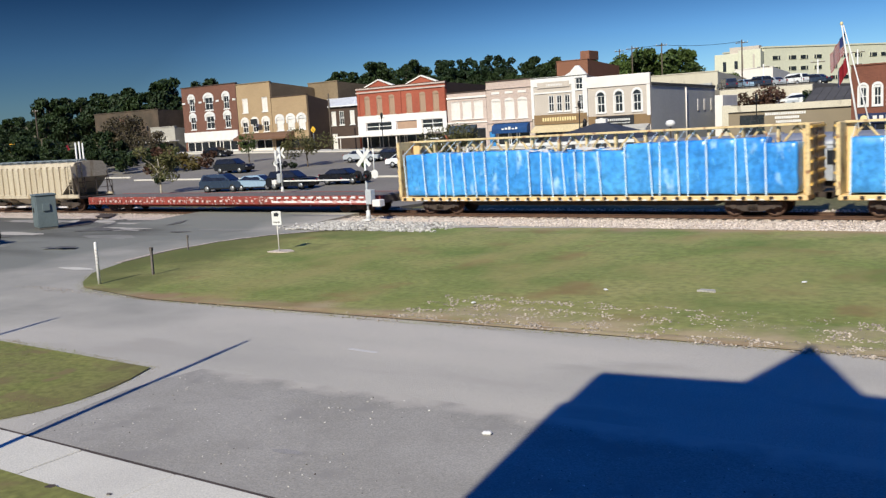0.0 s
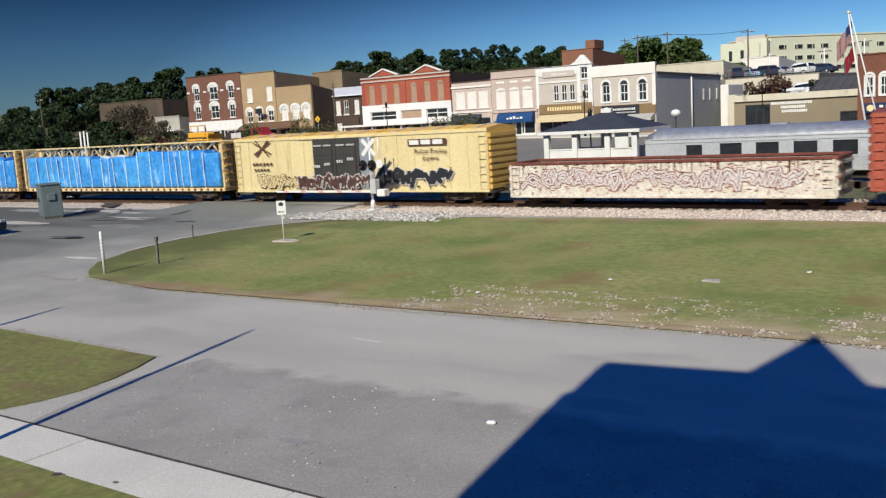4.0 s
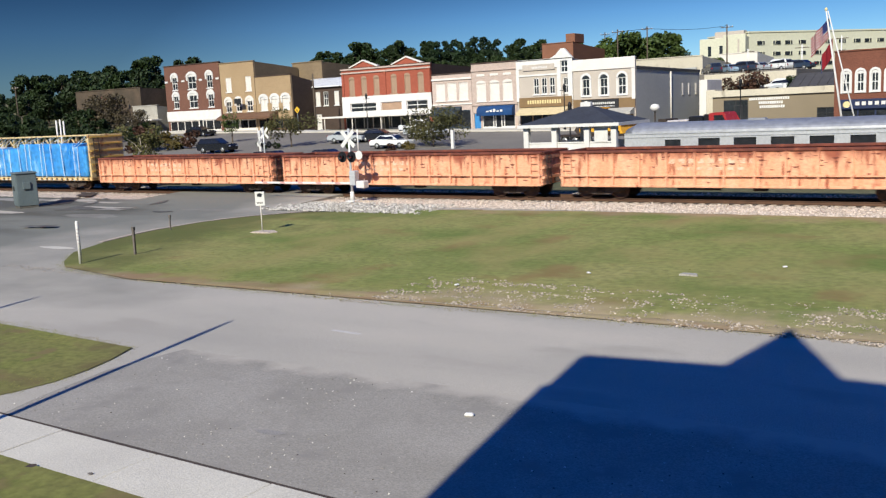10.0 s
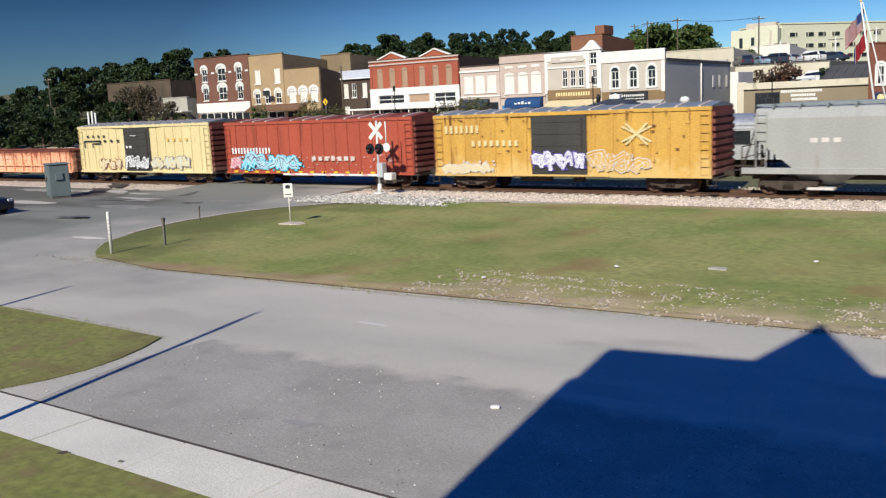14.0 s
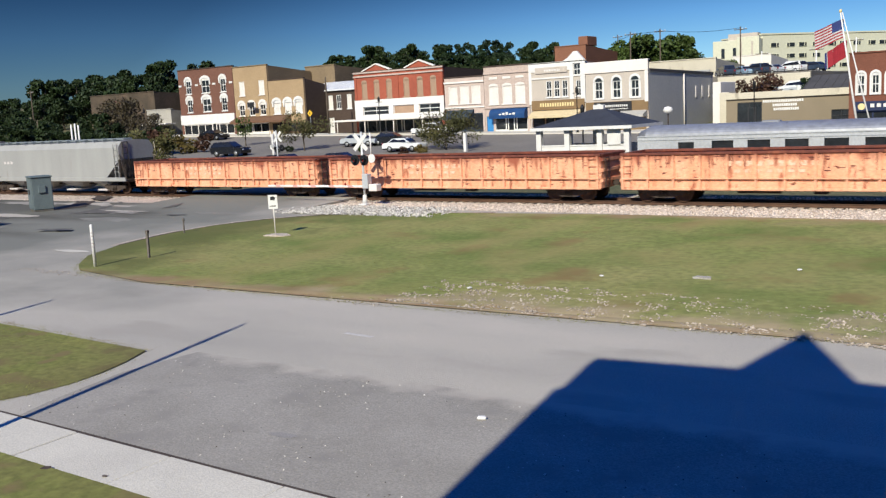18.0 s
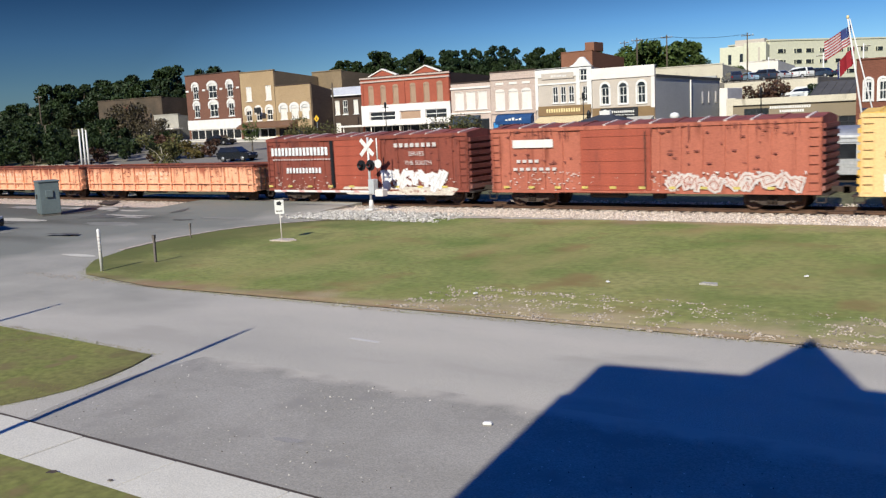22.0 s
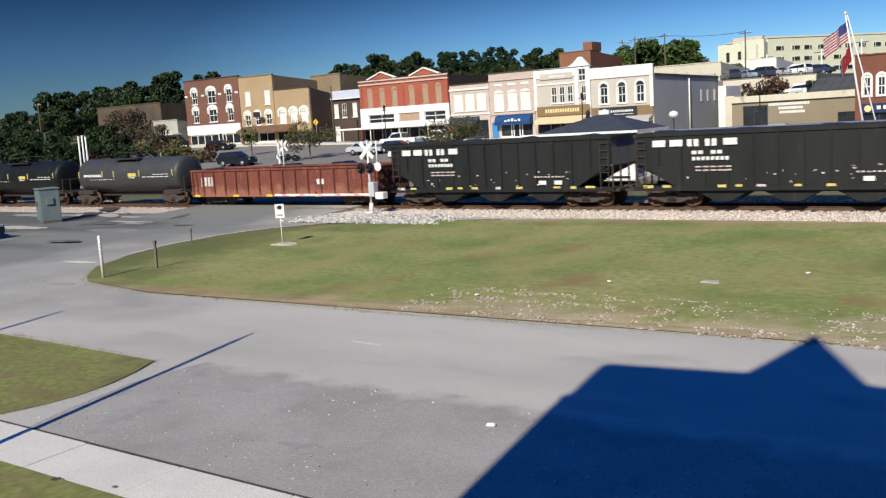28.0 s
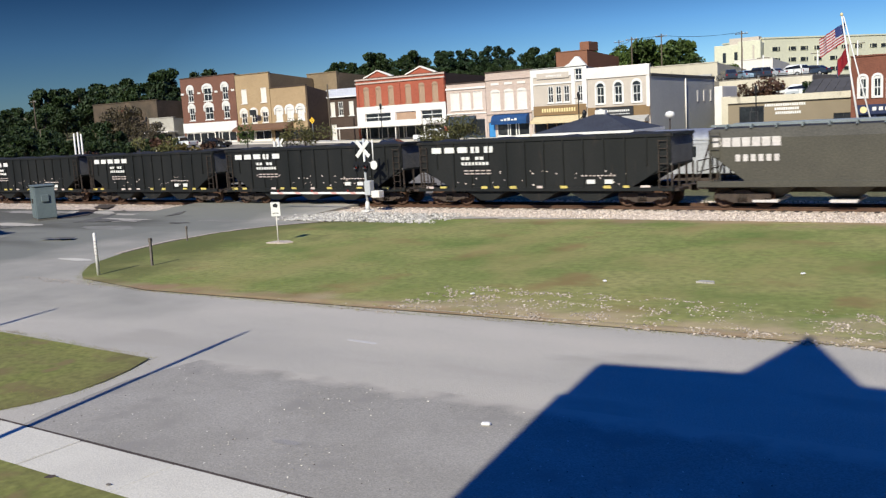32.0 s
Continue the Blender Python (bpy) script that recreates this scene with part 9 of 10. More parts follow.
def trees():
    r = random.Random(77)
    oak = [(trunk_mesh(3.0, 0.28, 4.5, 7.0, i, M["bark"]), crown_mesh("oak_crown", 5.2, 8.0, 3000, 0.34, 10 + i, M["leaf_dark"], 17, 0.3, 0.25), 0.9) for i in range(3)]
    pine = [(trunk_mesh(4.0, 0.22, 2.0, 5.0, 20 + i, M["bark"]), crown_mesh("pine_crown", 4.6, 7.5, 3000, 0.30, 30 + i, M["leaf_pine"], 20, 0.2, 0.5), 1.4) for i in range(2)]
    green = [(trunk_mesh(3.0, 0.25, 4.5, 6.0, 40 + i, M["bark"]), crown_mesh("green_crown", 5.0, 7.5, 3000, 0.32, 50 + i, M["leaf_green"], 17, 0.3, 0.3), 0.9) for i in range(2)]
    wooded = "dark leafy tree on the wooded hill"
    # hill at the end of the street
    for x, y, s in ((-262, 172, 1.05), (-252, 165, 1.15), (-243, 172, 1.3), (-236, 160, 1.35), (-226, 168, 1.3), (-218, 160, 1.2), (-210, 170, 1.35), (-203, 162, 1.3), (-196, 172, 1.15), (-190, 160, 1.0), (-184, 150, 0.9), (-176, 146, 0.85), (-272, 168, 0.67), (-283, 165, 0.59), (-294, 170, 0.55), (-230, 150, 1.1), (-215, 148, 1.0), (-248, 158, 1.25), (-240, 152, 0.89), (-222, 156, 1.3), (-206, 154, 1.25), (-198, 150, 1.15), (-192, 154, 1.1), (-182, 158, 1.2), (-175, 155, 1.1), (-258, 160, 0.89), (-268, 160, 0.81), (-278, 162, 0.74), (-200, 140, 0.95), (-210, 138, 0.95), (-190, 140, 0.9), (-222, 140, 0.74)):
        plant_tree(r.choice(oak), x, y, s * 1.1, r.uniform(0, 360), wooded, "hill trees")
    # dark trees before the street on the far side
    for x, y, s in ((-176, 104, 0.7), (-168, 100, 0.63), (-160, 98, 0.53), (-186, 108, 0.74), (-196, 112, 0.7), (-152, 96, 0.44), (-205, 108, 0.59), (-143, 92, 0.48), (-150, 86, 0.37), (-162, 88, 0.41), (-174, 92, 0.44), (-136, 88, 0.42), (-130, 80, 0.28), (-186, 96, 0.44), (-140, 80, 0.3), (-124, 76, 0.31), (-118, 74, 0.27), (-132, 73, 0.33), (-146, 76, 0.37), (-160, 80, 0.41), (-126, 86, 0.4), (-176, 84, 0.41), (-112, 82, 0.3), (-140, 70, 0.3), (-155, 72, 0.33), (-134, 79, 0.37), (-144, 84, 0.41), (-152, 80, 0.44), (-166, 94, 0.59), (-157, 92, 0.55), (-170, 88, 0.59), (-182, 90, 0.63), (-148, 90, 0.46), (-131, 83, 0.34), (-126, 80, 0.33), (-137, 86, 0.36), (-121, 77.5, 0.4), (-196, 100, 0.7), (-210, 116, 0.81), (-222, 122, 0.85)):
        plant_tree(r.choice(oak), x, y, s, r.uniform(0, 360), "dark leafy tree beside the street", "street trees")
    for x, y, s in ((-119.5, 85, 0.62), (-124.5, 86, 0.6), (-115.0, 83.5, 0.4)):
        plant_tree(r.choice(oak), x, y, s, r.uniform(0, 360), "dark leafy tree before the old brick building", "street trees")
    # dense dark growth between the tracks and the street
    for x, y, s in ((-127, 70, 0.62), (-122, 72, 0.58), (-117.5, 71, 0.56), (-113, 72.5, 0.5), (-109, 72, 0.42), (-133, 74, 0.62), (-138, 72, 0.66), (-144, 76, 0.7), (-119.5, 75.5, 0.6), (-124.5, 76, 0.62), (-130, 78, 0.66), (-114.5, 75.5, 0.5), (-150, 80, 0.72), (-110.5, 76.5, 0.42)):
        plant_tree(r.choice(oak), x, y, s, r.uniform(0, 360), "dark leafy tree close to the tracks", "street trees")
    # half-bare brown trees before the old brick building
    brown = (trunk_mesh(2.2, 0.16, 5.0, 5.2, 61, M["bark"]), crown_mesh("brown_crown", 5.6, 5.6, 2600, 0.19, 62, M["leaf_brown"], 14, 0.15, 0.2), 1.2)
    for x, y, s in ((-117.5, 86.5, 1.05), (-110.5, 86, 0.72), (-122.5, 89, 0.95), (-106.5, 84, 0.5)):
        plant_tree(brown, x, y, s, r.uniform(0, 360), "half-bare tree with withered brown leaves", "brown trees")
    # ridge behind the shops
    for i in range(26):
        x = -166 + i * 2.95
        plant_tree(oak[i % 3], x, 188.5 + 2.5 * (i % 2), (0.62, 0.7, 0.66, 0.74, 0.64)[i % 5] * (1.0 if x < -130 else 0.86), 47 * i, wooded, "ridge trees")
    for x, y, s in ((-166, 192, 0.85), (-160, 190, 1.0), (-154, 194, 1.05), (-149, 190, 1.1), (-143, 193, 1.0), (-137, 190, 0.92), (-132, 195, 0.85), (-163, 187, 0.6), (-157, 186, 0.6), (-151.5, 186, 0.65), (-146, 187, 0.6), (-140, 186, 0.6), (-134.5, 187, 0.6)):
        plant_tree(r.choice(oak), x, y, s * 1.15, r.uniform(0, 360), wooded, "ridge trees")
    for x, y, s in ((-127, 190, 1.0), (-123.5, 192, 0.95), (-119, 190, 0.9), (-115.5, 191, 1.05), (-112, 193, 0.85)):
        plant_tree(r.choice(pine), x, y, s * 1.08, r.uniform(0, 360), "dark pine tree on the ridge", "ridge pines")
    for x, y, s in ((-107, 195, 0.75), (-103, 192, 0.7), (-98, 190, 0.92), (-94, 196, 0.75), (-89, 194, 0.6), (-129, 186, 0.5), (-125, 187, 0.55), (-121, 186, 0.5), (-117, 187, 0.5), (-113.5, 187, 0.5), (-109.5, 189, 0.55), (-105, 187, 0.5), (-100.5, 187, 0.55), (-96, 187, 0.5), (-91.5, 188, 0.5)):
        plant_tree(r.choice(oak), x, y, s * 1.15, r.uniform(0, 360), wooded, "ridge trees")
    for x, y, s in ((-73.5, 174, 0.95), (-71.2, 171, 0.8), (-68.5, 171, 0.8), (-70, 172, 0.85), (-66, 168, 0.95), (-62, 170, 1.0), (-59.5, 168, 0.9), (-56.5, 171, 0.55), (-53.5, 174, 0.5), (-68, 166, 0.6), (-64, 165, 0.6), (-60.5, 165, 0.6), (-57.5, 166, 0.45)):
        plant_tree(r.choice(green), x, y, s * 1.35, r.uniform(0, 360), "green leafy tree behind the shops", "green trees")
    # small trees of the car park
    for i, (x, y, h, w, ch, key, count, label) in enumerate(((-74.8, 80.4, 1.7, 4.3, 3.2, "leaf_olive", 2200, "slender tree with sparse yellowing leaves"), (-54.2, 80.0, 1.5, 5.4, 2.2, "leaf_olive", 3600, "small spreading tree with dense olive-brown leaves"),
                                                           (-73.2, 57.6, 1.9, 3.2, 3.4, "leaf_olive", 1800, "young tree with a pale trunk and thin brown leaves"), (-90.5, 86.0, 1.6, 1.8, 3.0, "leaf_green", 500, "thin small tree by the street"))):
        kinds = (trunk_mesh(h, 0.085, w * 0.8, ch, 90 + i, M["bark_pale"] if i == 2 else M["bark"]), crown_mesh("small_crown", w, ch, count, 0.13, 95 + i, M[key], 9, 0.2), h * 0.8)
        plant_tree(kinds, x, y, 1.0, 30 * i, label, "")
    # shrubs
    bush = [crown_mesh("shrub", 1.6, 1.9, 700, 0.15, 120 + i, M[k], 7, 0.2) for i, k in enumerate(("leaf_rust", "leaf_dark", "leaf_autumn", "leaf_green"))]
    for x, y, s, k in ((-97, 77, 1.7, 0), (-100, 79, 1.9, 1), (-94, 78.5, 1.5, 2), (-103, 76, 1.6, 1), (-108, 78, 1.8, 1), (-91.5, 80, 1.2, 0), (-113, 79, 1.9, 1), (-119, 82, 1.9, 1), (-55.6, 77.4, 0.6, 2), (-57.3, 76.6, 0.45, 0), (-75.6, 78.6, 0.5, 1), (-77.6, 78.2, 0.55, 1), (-64.8, 78.6, 0.5, 3), (-84, 66, 0.6, 1), (-110, 70, 1.3, 1), (-116, 72, 1.4, 1), (-122, 70, 1.6, 1), (-128, 71, 1.7, 1), (-134, 70, 1.8, 1), (-106, 73, 1.2, 0), (-125, 78, 1.9, 1), (-131, 76, 1.9, 1)):
        s_ = tagged(new("shrub", bush[k]), ("dense rust-brown shrub", "dense dark green shrub", "yellowing shrub", "green shrub")[k] + " beside the car park", "shrub", "car park shrubs")
        s_.matrix_basis = pose(x, y, gz(x, y) - 0.15, 0, 0, x * 37)
        s_.scale = (s, s, s)
    hill = [crown_mesh("hill_shrub", 3.4, 3.6, 1000, 0.26, 140 + i, M[k], 9, 0.2) for i, k in enumerate(("leaf_rust", "leaf_dark"))]
    for x, y, z, s, k in ((-34.4, 123.2, 4.9, 0.75, 0), (-32.2, 123.6, 5.0, 0.7, 0), (-26.9, 121.4, 5.4, 0.45, 1), (-36.2, 123.4, 4.6, 0.5, 0), (-30.6, 123.4, 4.8, 0.5, 0)):
        s_ = tagged(new("shrub", hill[k]), "large rust-brown shrub on the slope" if k == 0 else "dark green shrub on the slope", "shrub", "slope shrubs")
        s_.matrix_basis = pose(x, y, z, 0, 0, x * 37)
        s_.scale = (s, s, s)


# ---- poles, lamps and signs of the street ----
def street_lamp(x, y, h, label="black street lamp with twin globes"):
    s = thing("street_lamp", label, "street lamp", pose(x, y, gz(x, y)), "street lamps")
    bm = bmesh.new()
    lathe(bm, [(0, 0.18), (0.5, 0.14), (0.6, 0.07), (h - 0.5, 0.055), (h - 0.4, 0.09)], 10, "z")
    part("post", bm, M["black"], s)
    bm = bmesh.new()
    rod(bm, (-0.5, 0, h - 0.5), (0.5, 0, h - 0.5), 0.04)
    part("bracket", bm, M["black"], s)
    for dx in (-0.5, 0.5, 0.0):
        bm = bmesh.new()
        z = h - 0.5 if dx else h - 0.3
        lathe(bm, [(z, 0.06), (z + 0.12, 0.15), (z + 0.32, 0.17), (z + 0.5, 0.08), (z + 0.55, 0.02)], 10, "z")
        part("lantern", bm, M["sign_black"] if dx else M["black"], s)


def utility_pole(x, y, h, arms, label, pale=False, z=None):
    p = thing("utility_pole", label, "utility pole", pose(x, y, gz(x, y) if z is None else z), "utility poles")
    bm = bmesh.new()
    rod(bm, (0, 0, -0.5), (0, 0, h), 0.15, 0.1, n=8)
    part("pole", bm, M["white" if pale else "bark"], p)
    for k in range(arms):
        bm = bmesh.new()
        box(bm, -1.0, 1.0, -0.06, 0.06, h - 0.5 - k * 0.9, h - 0.38 - k * 0.9)
        a = part("crossarm", bm, M["bark"], p)
        for dx in (-0.85, 0.85, 0.3):
            bm = bmesh.new()
            rod(bm, (dx, 0, h - 0.38 - k * 0.9), (dx, 0, h - 0.2 - k * 0.9), 0.05, n=6)
            part("insulator", bm, M["white"], a)
    return p


def wire(a, b, sag, name="overhead_wire"):
    bm = bmesh.new()
    a, b = Vector(a), Vector(b)
    pts = [a.lerp(b, k / 10) - Vector((0, 0, sag * 4 * (k / 10) * (1 - k / 10))) for k in range(11)]
    for p, q in zip(pts, pts[1:]):
        rod(bm, p, q, 0.03, n=4, caps=False)
    solid(name, bm, M["black"], "thin dark overhead wire between poles", "wire", "overhead wires")


def street_things():
    for x, y, h in ((-75.6, 96.2, 5.0), (-47.4, 97.6, 5.2), (-124.5, 96.5, 4.6), (-27.2, 98, 5.0), (-31.6, 66.0, 4.5)):
        street_lamp(x, y, h)
    utility_pole(-88.2, 100.2, 8.2, 0, "tall dark utility pole beside the houses")
    utility_pole(-168, 104, 9.5, 1, "utility pole with a crossarm among the trees")
    utility_pole(-120.0, 74.8, 5.2, 0, "slim grey pole by the tracks")
    for dx, h in ((0, 4.9), (0.8, 5.0), (1.5, 4.8)):
        utility_pole(-105.6 + dx, 70.4, h, 0, "slim pale metal pole by the car park", True)
    for x, y, h, z in ((-60.8, 146, 13.0, 3.5), (-56.4, 148, 13.2, 3.5), (-43.8, 150, 12.0, 4.0), (-76, 176, 9, 9.5)):
        utility_pole(x, y, h, 1, "utility pole behind the shops", z=z)
    wire((-76, 176, 18.0), (-60.8, 146, 16.2), 0.5)
    wire((-60.8, 146, 16.2), (-56.4, 148, 16.4), 0.1)
    wire((-56.4, 148, 16.4), (-43.8, 150, 15.8), 0.4)
    for x, y, h in ((-27.0, 152, 11.5), (-41, 152, 10.5), (-31, 144, 10.2)):
        utility_pole(x, y, h, 1, "slim utility pole on the slope", True, z=1.5)
    # yellow diamond sign
    s = thing("warning_sign", "yellow diamond pedestrian warning sign on a post", "road sign", pose(-89.2, 97.6, gz(-89.2, 97.6)))
    bm = bmesh.new()
    rod(bm, (0, 0, 0), (0, 0, 3.4), 0.04, n=8)
    part("post", bm, M["grey_metal"], s)
    bm = bmesh.new()
    prism(bm, [(0, 2.7), (0.5, 3.2), (0, 3.7), (-0.5, 3.2)], -0.07, -0.05)
    b = part("board", bm, M["yellow_paint"], s)
    bm = bmesh.new()
    prism(bm, [(-0.06, 2.95), (0.1, 2.95), (0.03, 3.35), (-0.08, 3.35)], -0.075, -0.07)
    part("symbol", bm, M["black"], b)
    # white post and box of the car park
    for x, y, h, r in ((-50.4, 77.9, 1.9, 0.16), (-75.9, 76.4, 2.4, 0.13)):
        bm = bmesh.new()
        soft_box(bm, -r, r, -r, r, 0, h, 0.02)
        solid("white_post", bm, M["white"], "plain white post in the car park", "post", "white posts", at=pose(x, y, gz(x, y)))
    # cars far up the slope
    for k, (x, y, z, key) in enumerate(((-68.5, 225, 11.4, "p_navy"), (-66.0, 225, 11.4, "p_navy"), (-63.4, 224, 11.3, "p_silver"), (-60.6, 225, 11.2, "p_navy"), (-57.6, 224, 11.1, "p_white"), (-53.0, 225, 10.8, "p_silver"), (-49.5, 225, 10.6, "p_navy"), (-42.4, 137.5, 7.92, "p_navy"), (-40.2, 138.6, 7.92, "p_lightblue"), (-38.0, 138.0, 7.92, "p_navy"), (-36.2, 138.4, 7.92, "p_silver"), (-33.4, 139, 7.92, "p_white"), (-30.6, 139.4, 7.92, "p_navy"), (-29.3, 123.6, 4.96, "p_white"), (-27.9, 123.5, 4.96, "p_silver"))):
        vehicle("suv" if k % 2 else "sedan", key, "car parked up on the slope", pose(x, y, z, 0, 0, 8 * k if k < 7 else 68 + 8 * k), "slope cars")


# ---- flags ----
M["flag_red"] = mat("red_flag_cloth", (0.30, 0.02, 0.03), (0.24, 0.016, 0.025), rough=0.8, size=2)
M["flag_white"] = mat("white_flag_cloth", (0.5, 0.49, 0.48), (0.42, 0.41, 0.4), rough=0.8, size=2)
M["flag_blue"] = mat("blue_flag_cloth", (0.03, 0.045, 0.16), (0.025, 0.035, 0.13), rough=0.8, size=2)


def flagpole():
    p = thing("flagpole", "tall white flagpole with two flags", "flagpole", pose(-11.95, 70, gz(-12, 70)))
    bm = bmesh.new()
    rod(bm, (0, 0, 0), (-1.54, 0, 10.1), 0.09, 0.05, n=10)
    part("pole", bm, M["white"], p)
    bm = bmesh.new()
    lathe(bm, [(10.05, 0.02), (10.12, 0.1), (10.25, 0.1), (10.32, 0.02)], 10, "z")
    part("finial", bm, M["gold"], p, at=pose(-1.54, 0, 0))
    bm = bmesh.new()
    rod(bm, (1.19, -0.6, 0), (-1.36, -0.3, 10.05), 0.06, 0.04, n=10)
    part("stay_pole", bm, M["white"], p, "white pole that leans against the flagpole")
    movers = []
    for f, (z, h, n) in enumerate(((8.35, 1.3, 23), (7.0, 1.15, 19))):
        w = 0.088
        for k in range(n):
            strip = part("flag_strip", flag_mesh(f, k, n, w, h), None, p)
            movers.append((strip, f, k, n, z, w))
    return movers


def flag_mesh(f, k, n, w, h):
    """One upright strip of a flag in thirteen bands of cloth."""
    bm = bmesh.new()
    rows = [[bm.verts.new((x, y, h * s / 13)) for x, y in ((0, -0.006), (0, 0.006), (-w, 0.006), (-w, -0.006))] for s in range(14)]
    for s in range(13):
        if f == 0:
            slot = 2 if s > 5 and k < 9 else s % 2
        else:
            slot = 2 if k >= n - 2 else 1 if k == n - 3 else 0
        for i in range(4):
            bm.faces.new((rows[s][i], rows[s][(i + 1) % 4], rows[s + 1][(i + 1) % 4], rows[s + 1][i])).material_index = slot
    bm.faces.new(rows[0][::-1])
    bm.faces.new(rows[13])
    me = mesh_of(bm, "flag_strip", M["flag_red"])
    me.materials.append(M["flag_white"])
    me.materials.append(M["flag_blue"])
    return me


def flag_rows(f, k, n, z, w):
    """Poses of one strip: the flag lifts in the wind and falls in folds again, each strip swinging from the one before."""
    lift = {0: 0.1, 3: 0.12, 5: 0.1, 7: 0.12, 10: 0.25, 12: 0.15, 14: 0.2, 15.5: 0.6, 17: 0.95, 19: 0.9, 20.5: 0.65, 22: 0.6, 23: 0.5, 24.5: 0.4, 26.5: 0.6, 28: 0.5, 30: 0.5, 32: 0.6}
    if f == 1:
        lift = {0: 0.05, 7: 0.05, 12: 0.1, 14: 0.1, 15.5: 0.4, 17: 0.7, 19: 0.6, 20.5: 0.4, 22: 0.3, 23: 0.2, 24.5: 0.12, 26.5: 0.1, 30: 0.05, 32: 0.1}
    ts, vs = list(lift), list(lift.values())
    rows = []
    for i in range(65):
        t = i * 0.5
        v = float(np.interp(t, ts, vs))
        x, y, zz = -1.54 * z / 10.1, 0.0, z
        for j in range(k + 1):
            turn = (1 - v) * 66 * (1 if j // 4 % 2 else -1) + 16 * math.sin(2.3 * t - 0.36 * j) * (0.3 + v)
            m = pose(x, y, zz, 0, -3, turn)
            if j == k:
                rows.append((t, m))
            x, y, zz = m @ Vector((-w, 0, -0.068 * (1 - v) - 0.026 * v - 0.006 * math.sin(1.3 * t + 0.4 * j)))
    return rows


# ---- loose surfaces ----
def edge_strip():
    """A kerb shadow painted as a dark line, and a pale sandy strip, along the bend of the grass island."""
    line = ISLAND[2:9]
    for name, d0, d1, key, up, label in (("soil_edge", 0.0, 0.32, "tie", 0.03, "kerb shadow painted dark along the grass island"), ("sand_edge", 0.2, 0.75, "ballast", 0.014, "pale sandy strip beside the grass island")):
        bm = bmesh.new()
        rows = []
        for (ax, ay), (bx, by) in zip(line, line[1:]):
            for s in (0.0, 0.2, 0.4, 0.6, 0.8):
                x, y = ax + (bx - ax) * s, ay + (by - ay) * s
                n = Vector((ay - by, bx - ax)).normalized()
                w = 0.5 + 0.9 * abs(noise.noise(Vector((x, y, 4.0)) * 1.3))
                rows.append([bm.verts.new((x + n.x * d, y + n.y * d, gz(x, y) + up)) for d in (d0, d0 + (d1 - d0) * w)])
        for p, q in zip(rows, rows[1:]):
            bm.faces.new((p[0], q[0], q[1], p[1]))
        ob = solid(name, bm, M[key], label, "ground", kind="structure")
        if sum(f.normal.z for f in ob.data.polygons) < 0:
            ob.data.flip_normals()


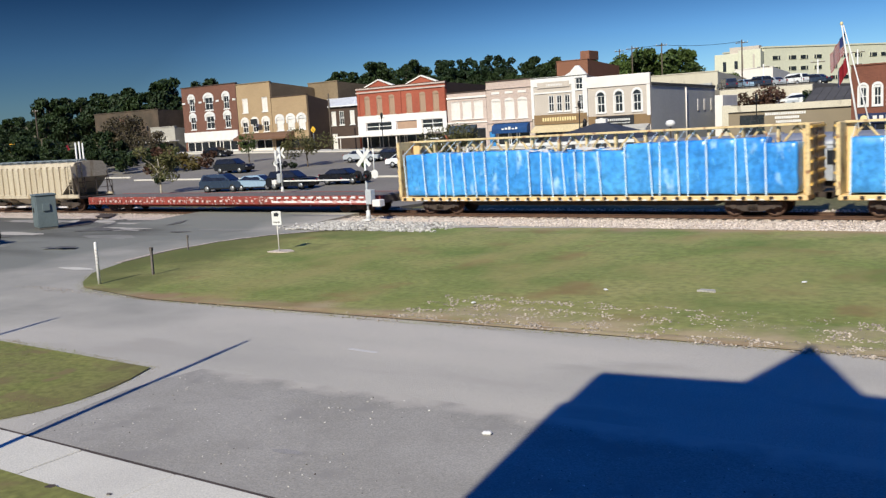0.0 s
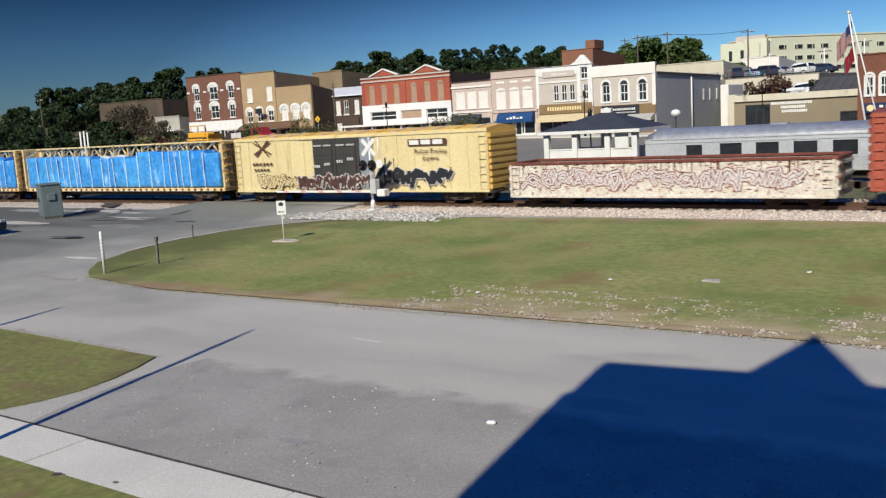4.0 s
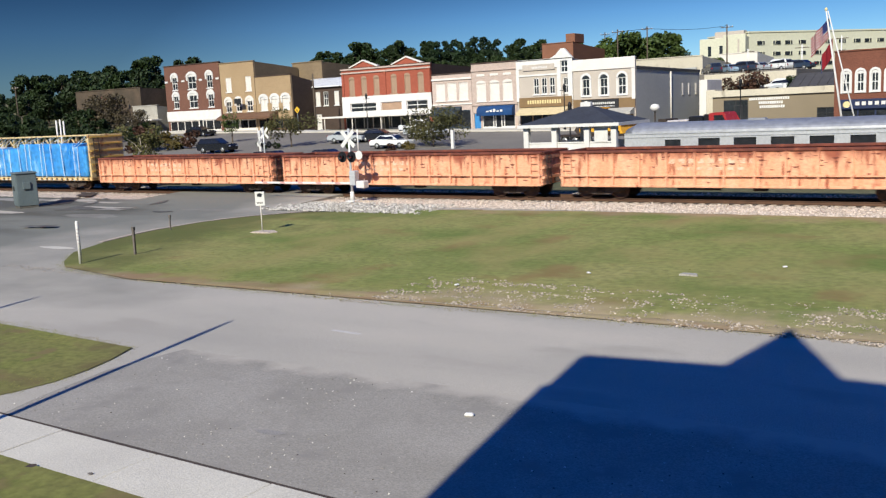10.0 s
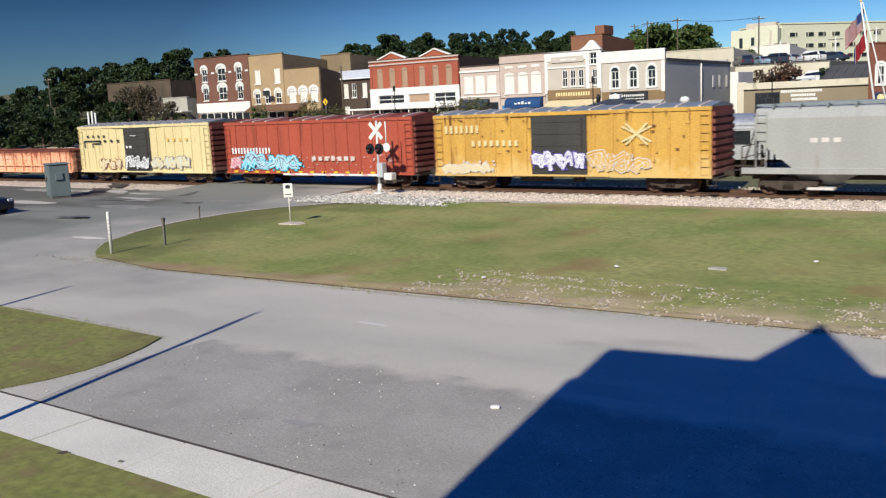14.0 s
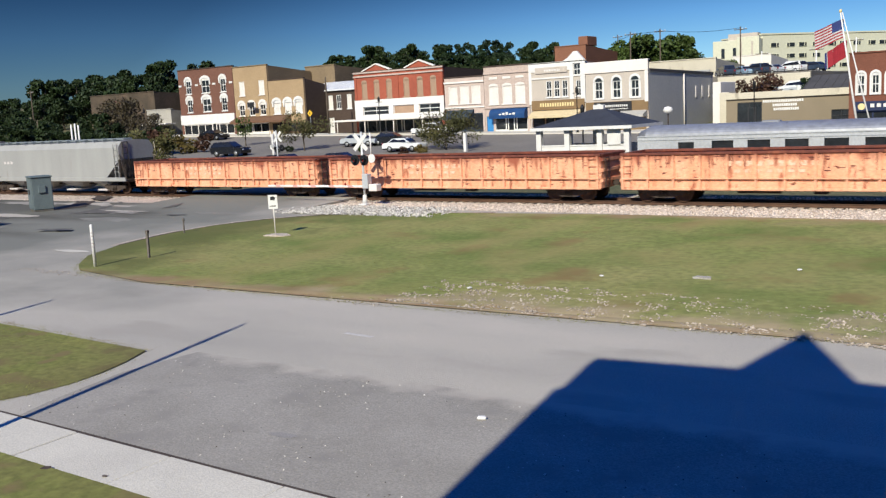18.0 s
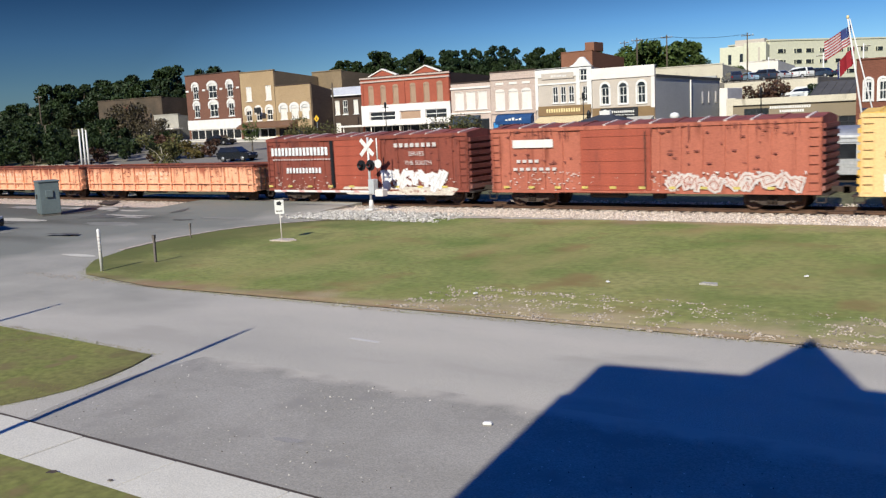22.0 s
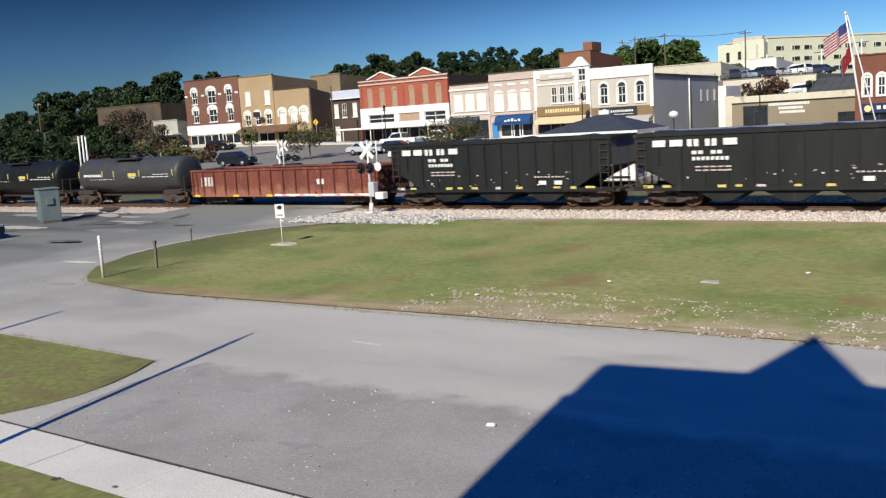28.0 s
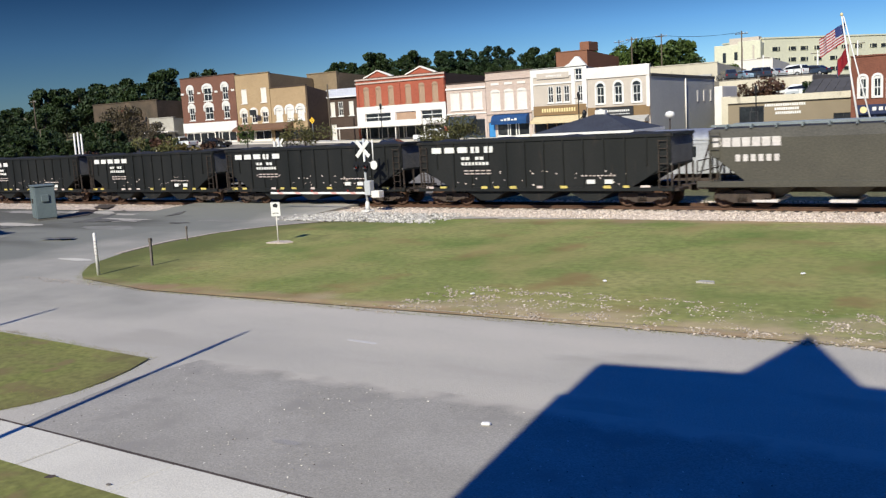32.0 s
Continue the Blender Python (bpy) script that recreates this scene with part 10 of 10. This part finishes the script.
def loose_things():
    edge_strip()
    def on_ballast(r):
        y = r.choice((r.uniform(37.95, 40.9), r.uniform(37.9, 40.0), r.uniform(43.0, 45.2)))
        x = r.uniform(-34 if y < 40.5 else -80, 8) if r.random() < 0.95 else r.uniform(-85, -49)
        top = RAIL_Z - 0.165 - max(0.0, (40.0 - y)) * 0.02
        return x, y, top
    stones("ballast_stones", "loose pale crushed stone beside the rails", M["stone"], 22000, on_ballast, 0.03, 0.085, 1, "ballast")

    def on_shoulder(r):
        x = -34.5 + 9 * r.random() ** 1.4 + r.gauss(0, 0.5)
        y = r.uniform(35.0, 38.6)
        return x, y, gz(x, y) + 0.05
    stones("shoulder_stones", "broken pale stones round the signal", M["white_stone"], 4200, on_shoulder, 0.025, 0.11, 2)

    def on_lot(r):
        x, y = r.uniform(-16, -3), r.uniform(8.7, 13.2)
        while noise.noise(Vector((x * 0.5, y * 0.5, 2))) < r.uniform(-0.3, 0.35):
            x, y = r.uniform(-16, -3), r.uniform(8.7, 13.2)
        return x, y, 0.016
    stones("lot_gravel", "scattered pale gravel on the dark asphalt", M["white_stone"], 520, on_lot, 0.005, 0.024, 3)

    stones("lot_debris", "dark crumbs and dry leaves on the asphalt", M["tie"], 140, on_lot, 0.005, 0.018, 13)

    def on_edge(r):
        while True:
            x = 1.5 - 17 * r.random() ** 1.3
            y = 19.3 + 3.4 * r.random() ** 1.3 + 0.1 * noise.noise(Vector((x, 0, 0)))
            if noise.noise(Vector((x * 1.3, y * 2.0, 6))) > r.uniform(-0.15, 0.35):
                break
        return x, y, gz(x, y) + 0.03
    stones("verge_gravel", "pale gravel worked into the grass edge", M["edge_stone"], 6000, on_edge, 0.012, 0.05, 4)

    def along_kerb(r):
        s = r.random()
        x = -32.5 + 18 * s + r.gauss(0, 0.3)
        return x, 18.95 + r.gauss(0, 0.18), 0.02
    stones("edge_crumbs", "crumbs of stone along the grass edge", M["edge_stone"], 500, along_kerb, 0.012, 0.04, 5)
    blades("island_grass", "short mown grass blades of the island", ISLAND, 16000, 6, 0.012, 0.035, slim=0.5)
    blades("verge_grass", "short grass blades of the verge", [(-34, 13.5), (-30, 13.45), (-23.9, 13.2), (-17.4, 12.8), (-16.6, 10.7), (-17.0, 8.9), (-34, 9.0)], 9000, 7, 0.01, 0.025, slim=0.35)
    blades("lawn_grass", "short grass blades of the lawn", [(-26, 4.5), (-4, 4.5), (-4, 7.2), (-26, 7.3)], 9000, 8, 0.01, 0.03, slim=0.35)
    # ragged fringe of blades over the edges of the grass
    r = random.Random(31)
    verts, faces = [], []
    edge = ISLAND[11:] + ISLAND[:9]
    for line, per in ((edge, 170), (PATCH[3:11], 170)):
        for (ax, ay), (bx, by) in zip(line, line[1:]):
            n_ = int(min(math.hypot(bx - ax, by - ay), 40) * per * 0.6)
            for _ in range(n_):
                s = r.random()
                x = ax + (bx - ax) * s + r.gauss(0, 0.09)
                y = ay + (by - ay) * s + r.gauss(0, 0.09) * (0.6 + 0.8 * abs(noise.noise(Vector((ax + (bx - ax) * s, ay, 5)) * 1.3)) * 2)
                z, h, a = gz(x, y) + 0.012, r.uniform(0.01, 0.028), r.uniform(0, 6.28)
                k = len(verts)
                verts += [(x - 0.007 * math.cos(a), y - 0.007 * math.sin(a), z), (x + 0.007 * math.cos(a), y + 0.007 * math.sin(a), z), (x + r.uniform(-0.04, 0.04), y + r.uniform(-0.04, 0.04), z + h)]
                faces.append((k, k + 1, k + 2))
    me = bpy.data.meshes.new("grass_fringe")
    me.from_pydata(verts, [], faces)
    me.materials.append(M["blade"])
    tagged(new("grass_fringe", me), "ragged fringe of grass over the asphalt edge", "grass", kind="stuff")
    # sandy wear along the left road edge
    for k, (x, y, w, d, r_) in enumerate(((-45, 36.5, 9, 1.4, 6), (-52, 38.2, 7, 1.2, 2), (-47, 33.5, 5, 0.8, 12), (-60, 36.4, 8, 1.5, 0))):
        pts = [(math.cos(i * math.tau / 18) * w / 2 * (1 + 0.25 * math.sin(i * 2.3 + k)), math.sin(i * math.tau / 18) * d / 2 * (1 + 0.35 * math.sin(i * 3.1 + k))) for i in range(18)]
        bm = bmesh.new()
        bm.faces.new([bm.verts.new((px, py, gz(x + px, y + py) - gz(x, y))) for px, py in pts])
        solid("gravel_patch", bm, M["asphalt_lot"], "patch of dull gravel washed onto the road", "gravel", kind="structure", at=pose(x, y, gz(x, y) + 0.02))


# ---- build ----
ground()
paving()
tracks()
crossing()
TRAIN = train()
row_of_shops()
right_side()
hospital()
depot()
leaning_poles()
at_the_crossing()
coach()
pavilion()
LORRY, SILVER, WHITE = vehicles()
trees()
street_things()
FLAGS = flagpole()
loose_things()


def on_lane(x, near=0.0):
    """A place on the far lane of the street, which bends towards the tracks east of the corner."""
    bend = 8.0 * math.log1p(math.exp(min((x + 90) / 8.0, 40.0)))
    y = 94.2 - near - 0.171 * bend
    return pose(x, y, gz(x, y) + 0.01, 0, 0, -9.7 * smooth(-104, -76, x))


def motions():
    times = [0.5 * i for i in range(65)]
    for car, x in TRAIN:
        walk(car, [(t, pose(x - travel(t), TRACK_Y, RAIL_Z)) for t in times])
    for ob, x0, speed, near in ((LORRY, -149.6, 11.7, 3.6), (SILVER, -176.6, 11.5, 0.0)):
        walk(ob, [(t, on_lane(x0 + speed * t, near)) for t in times])
    walk(WHITE, [(t, pose(220.5 - 10.4 * t, 93.0, gz(220.5 - 10.4 * t, 93.0) + 0.01, 0, 0, 180)) for t in times])
    for ob, f, k, n, z, w in FLAGS:
        walk(ob, flag_rows(f, k, n, z, w))


motions()
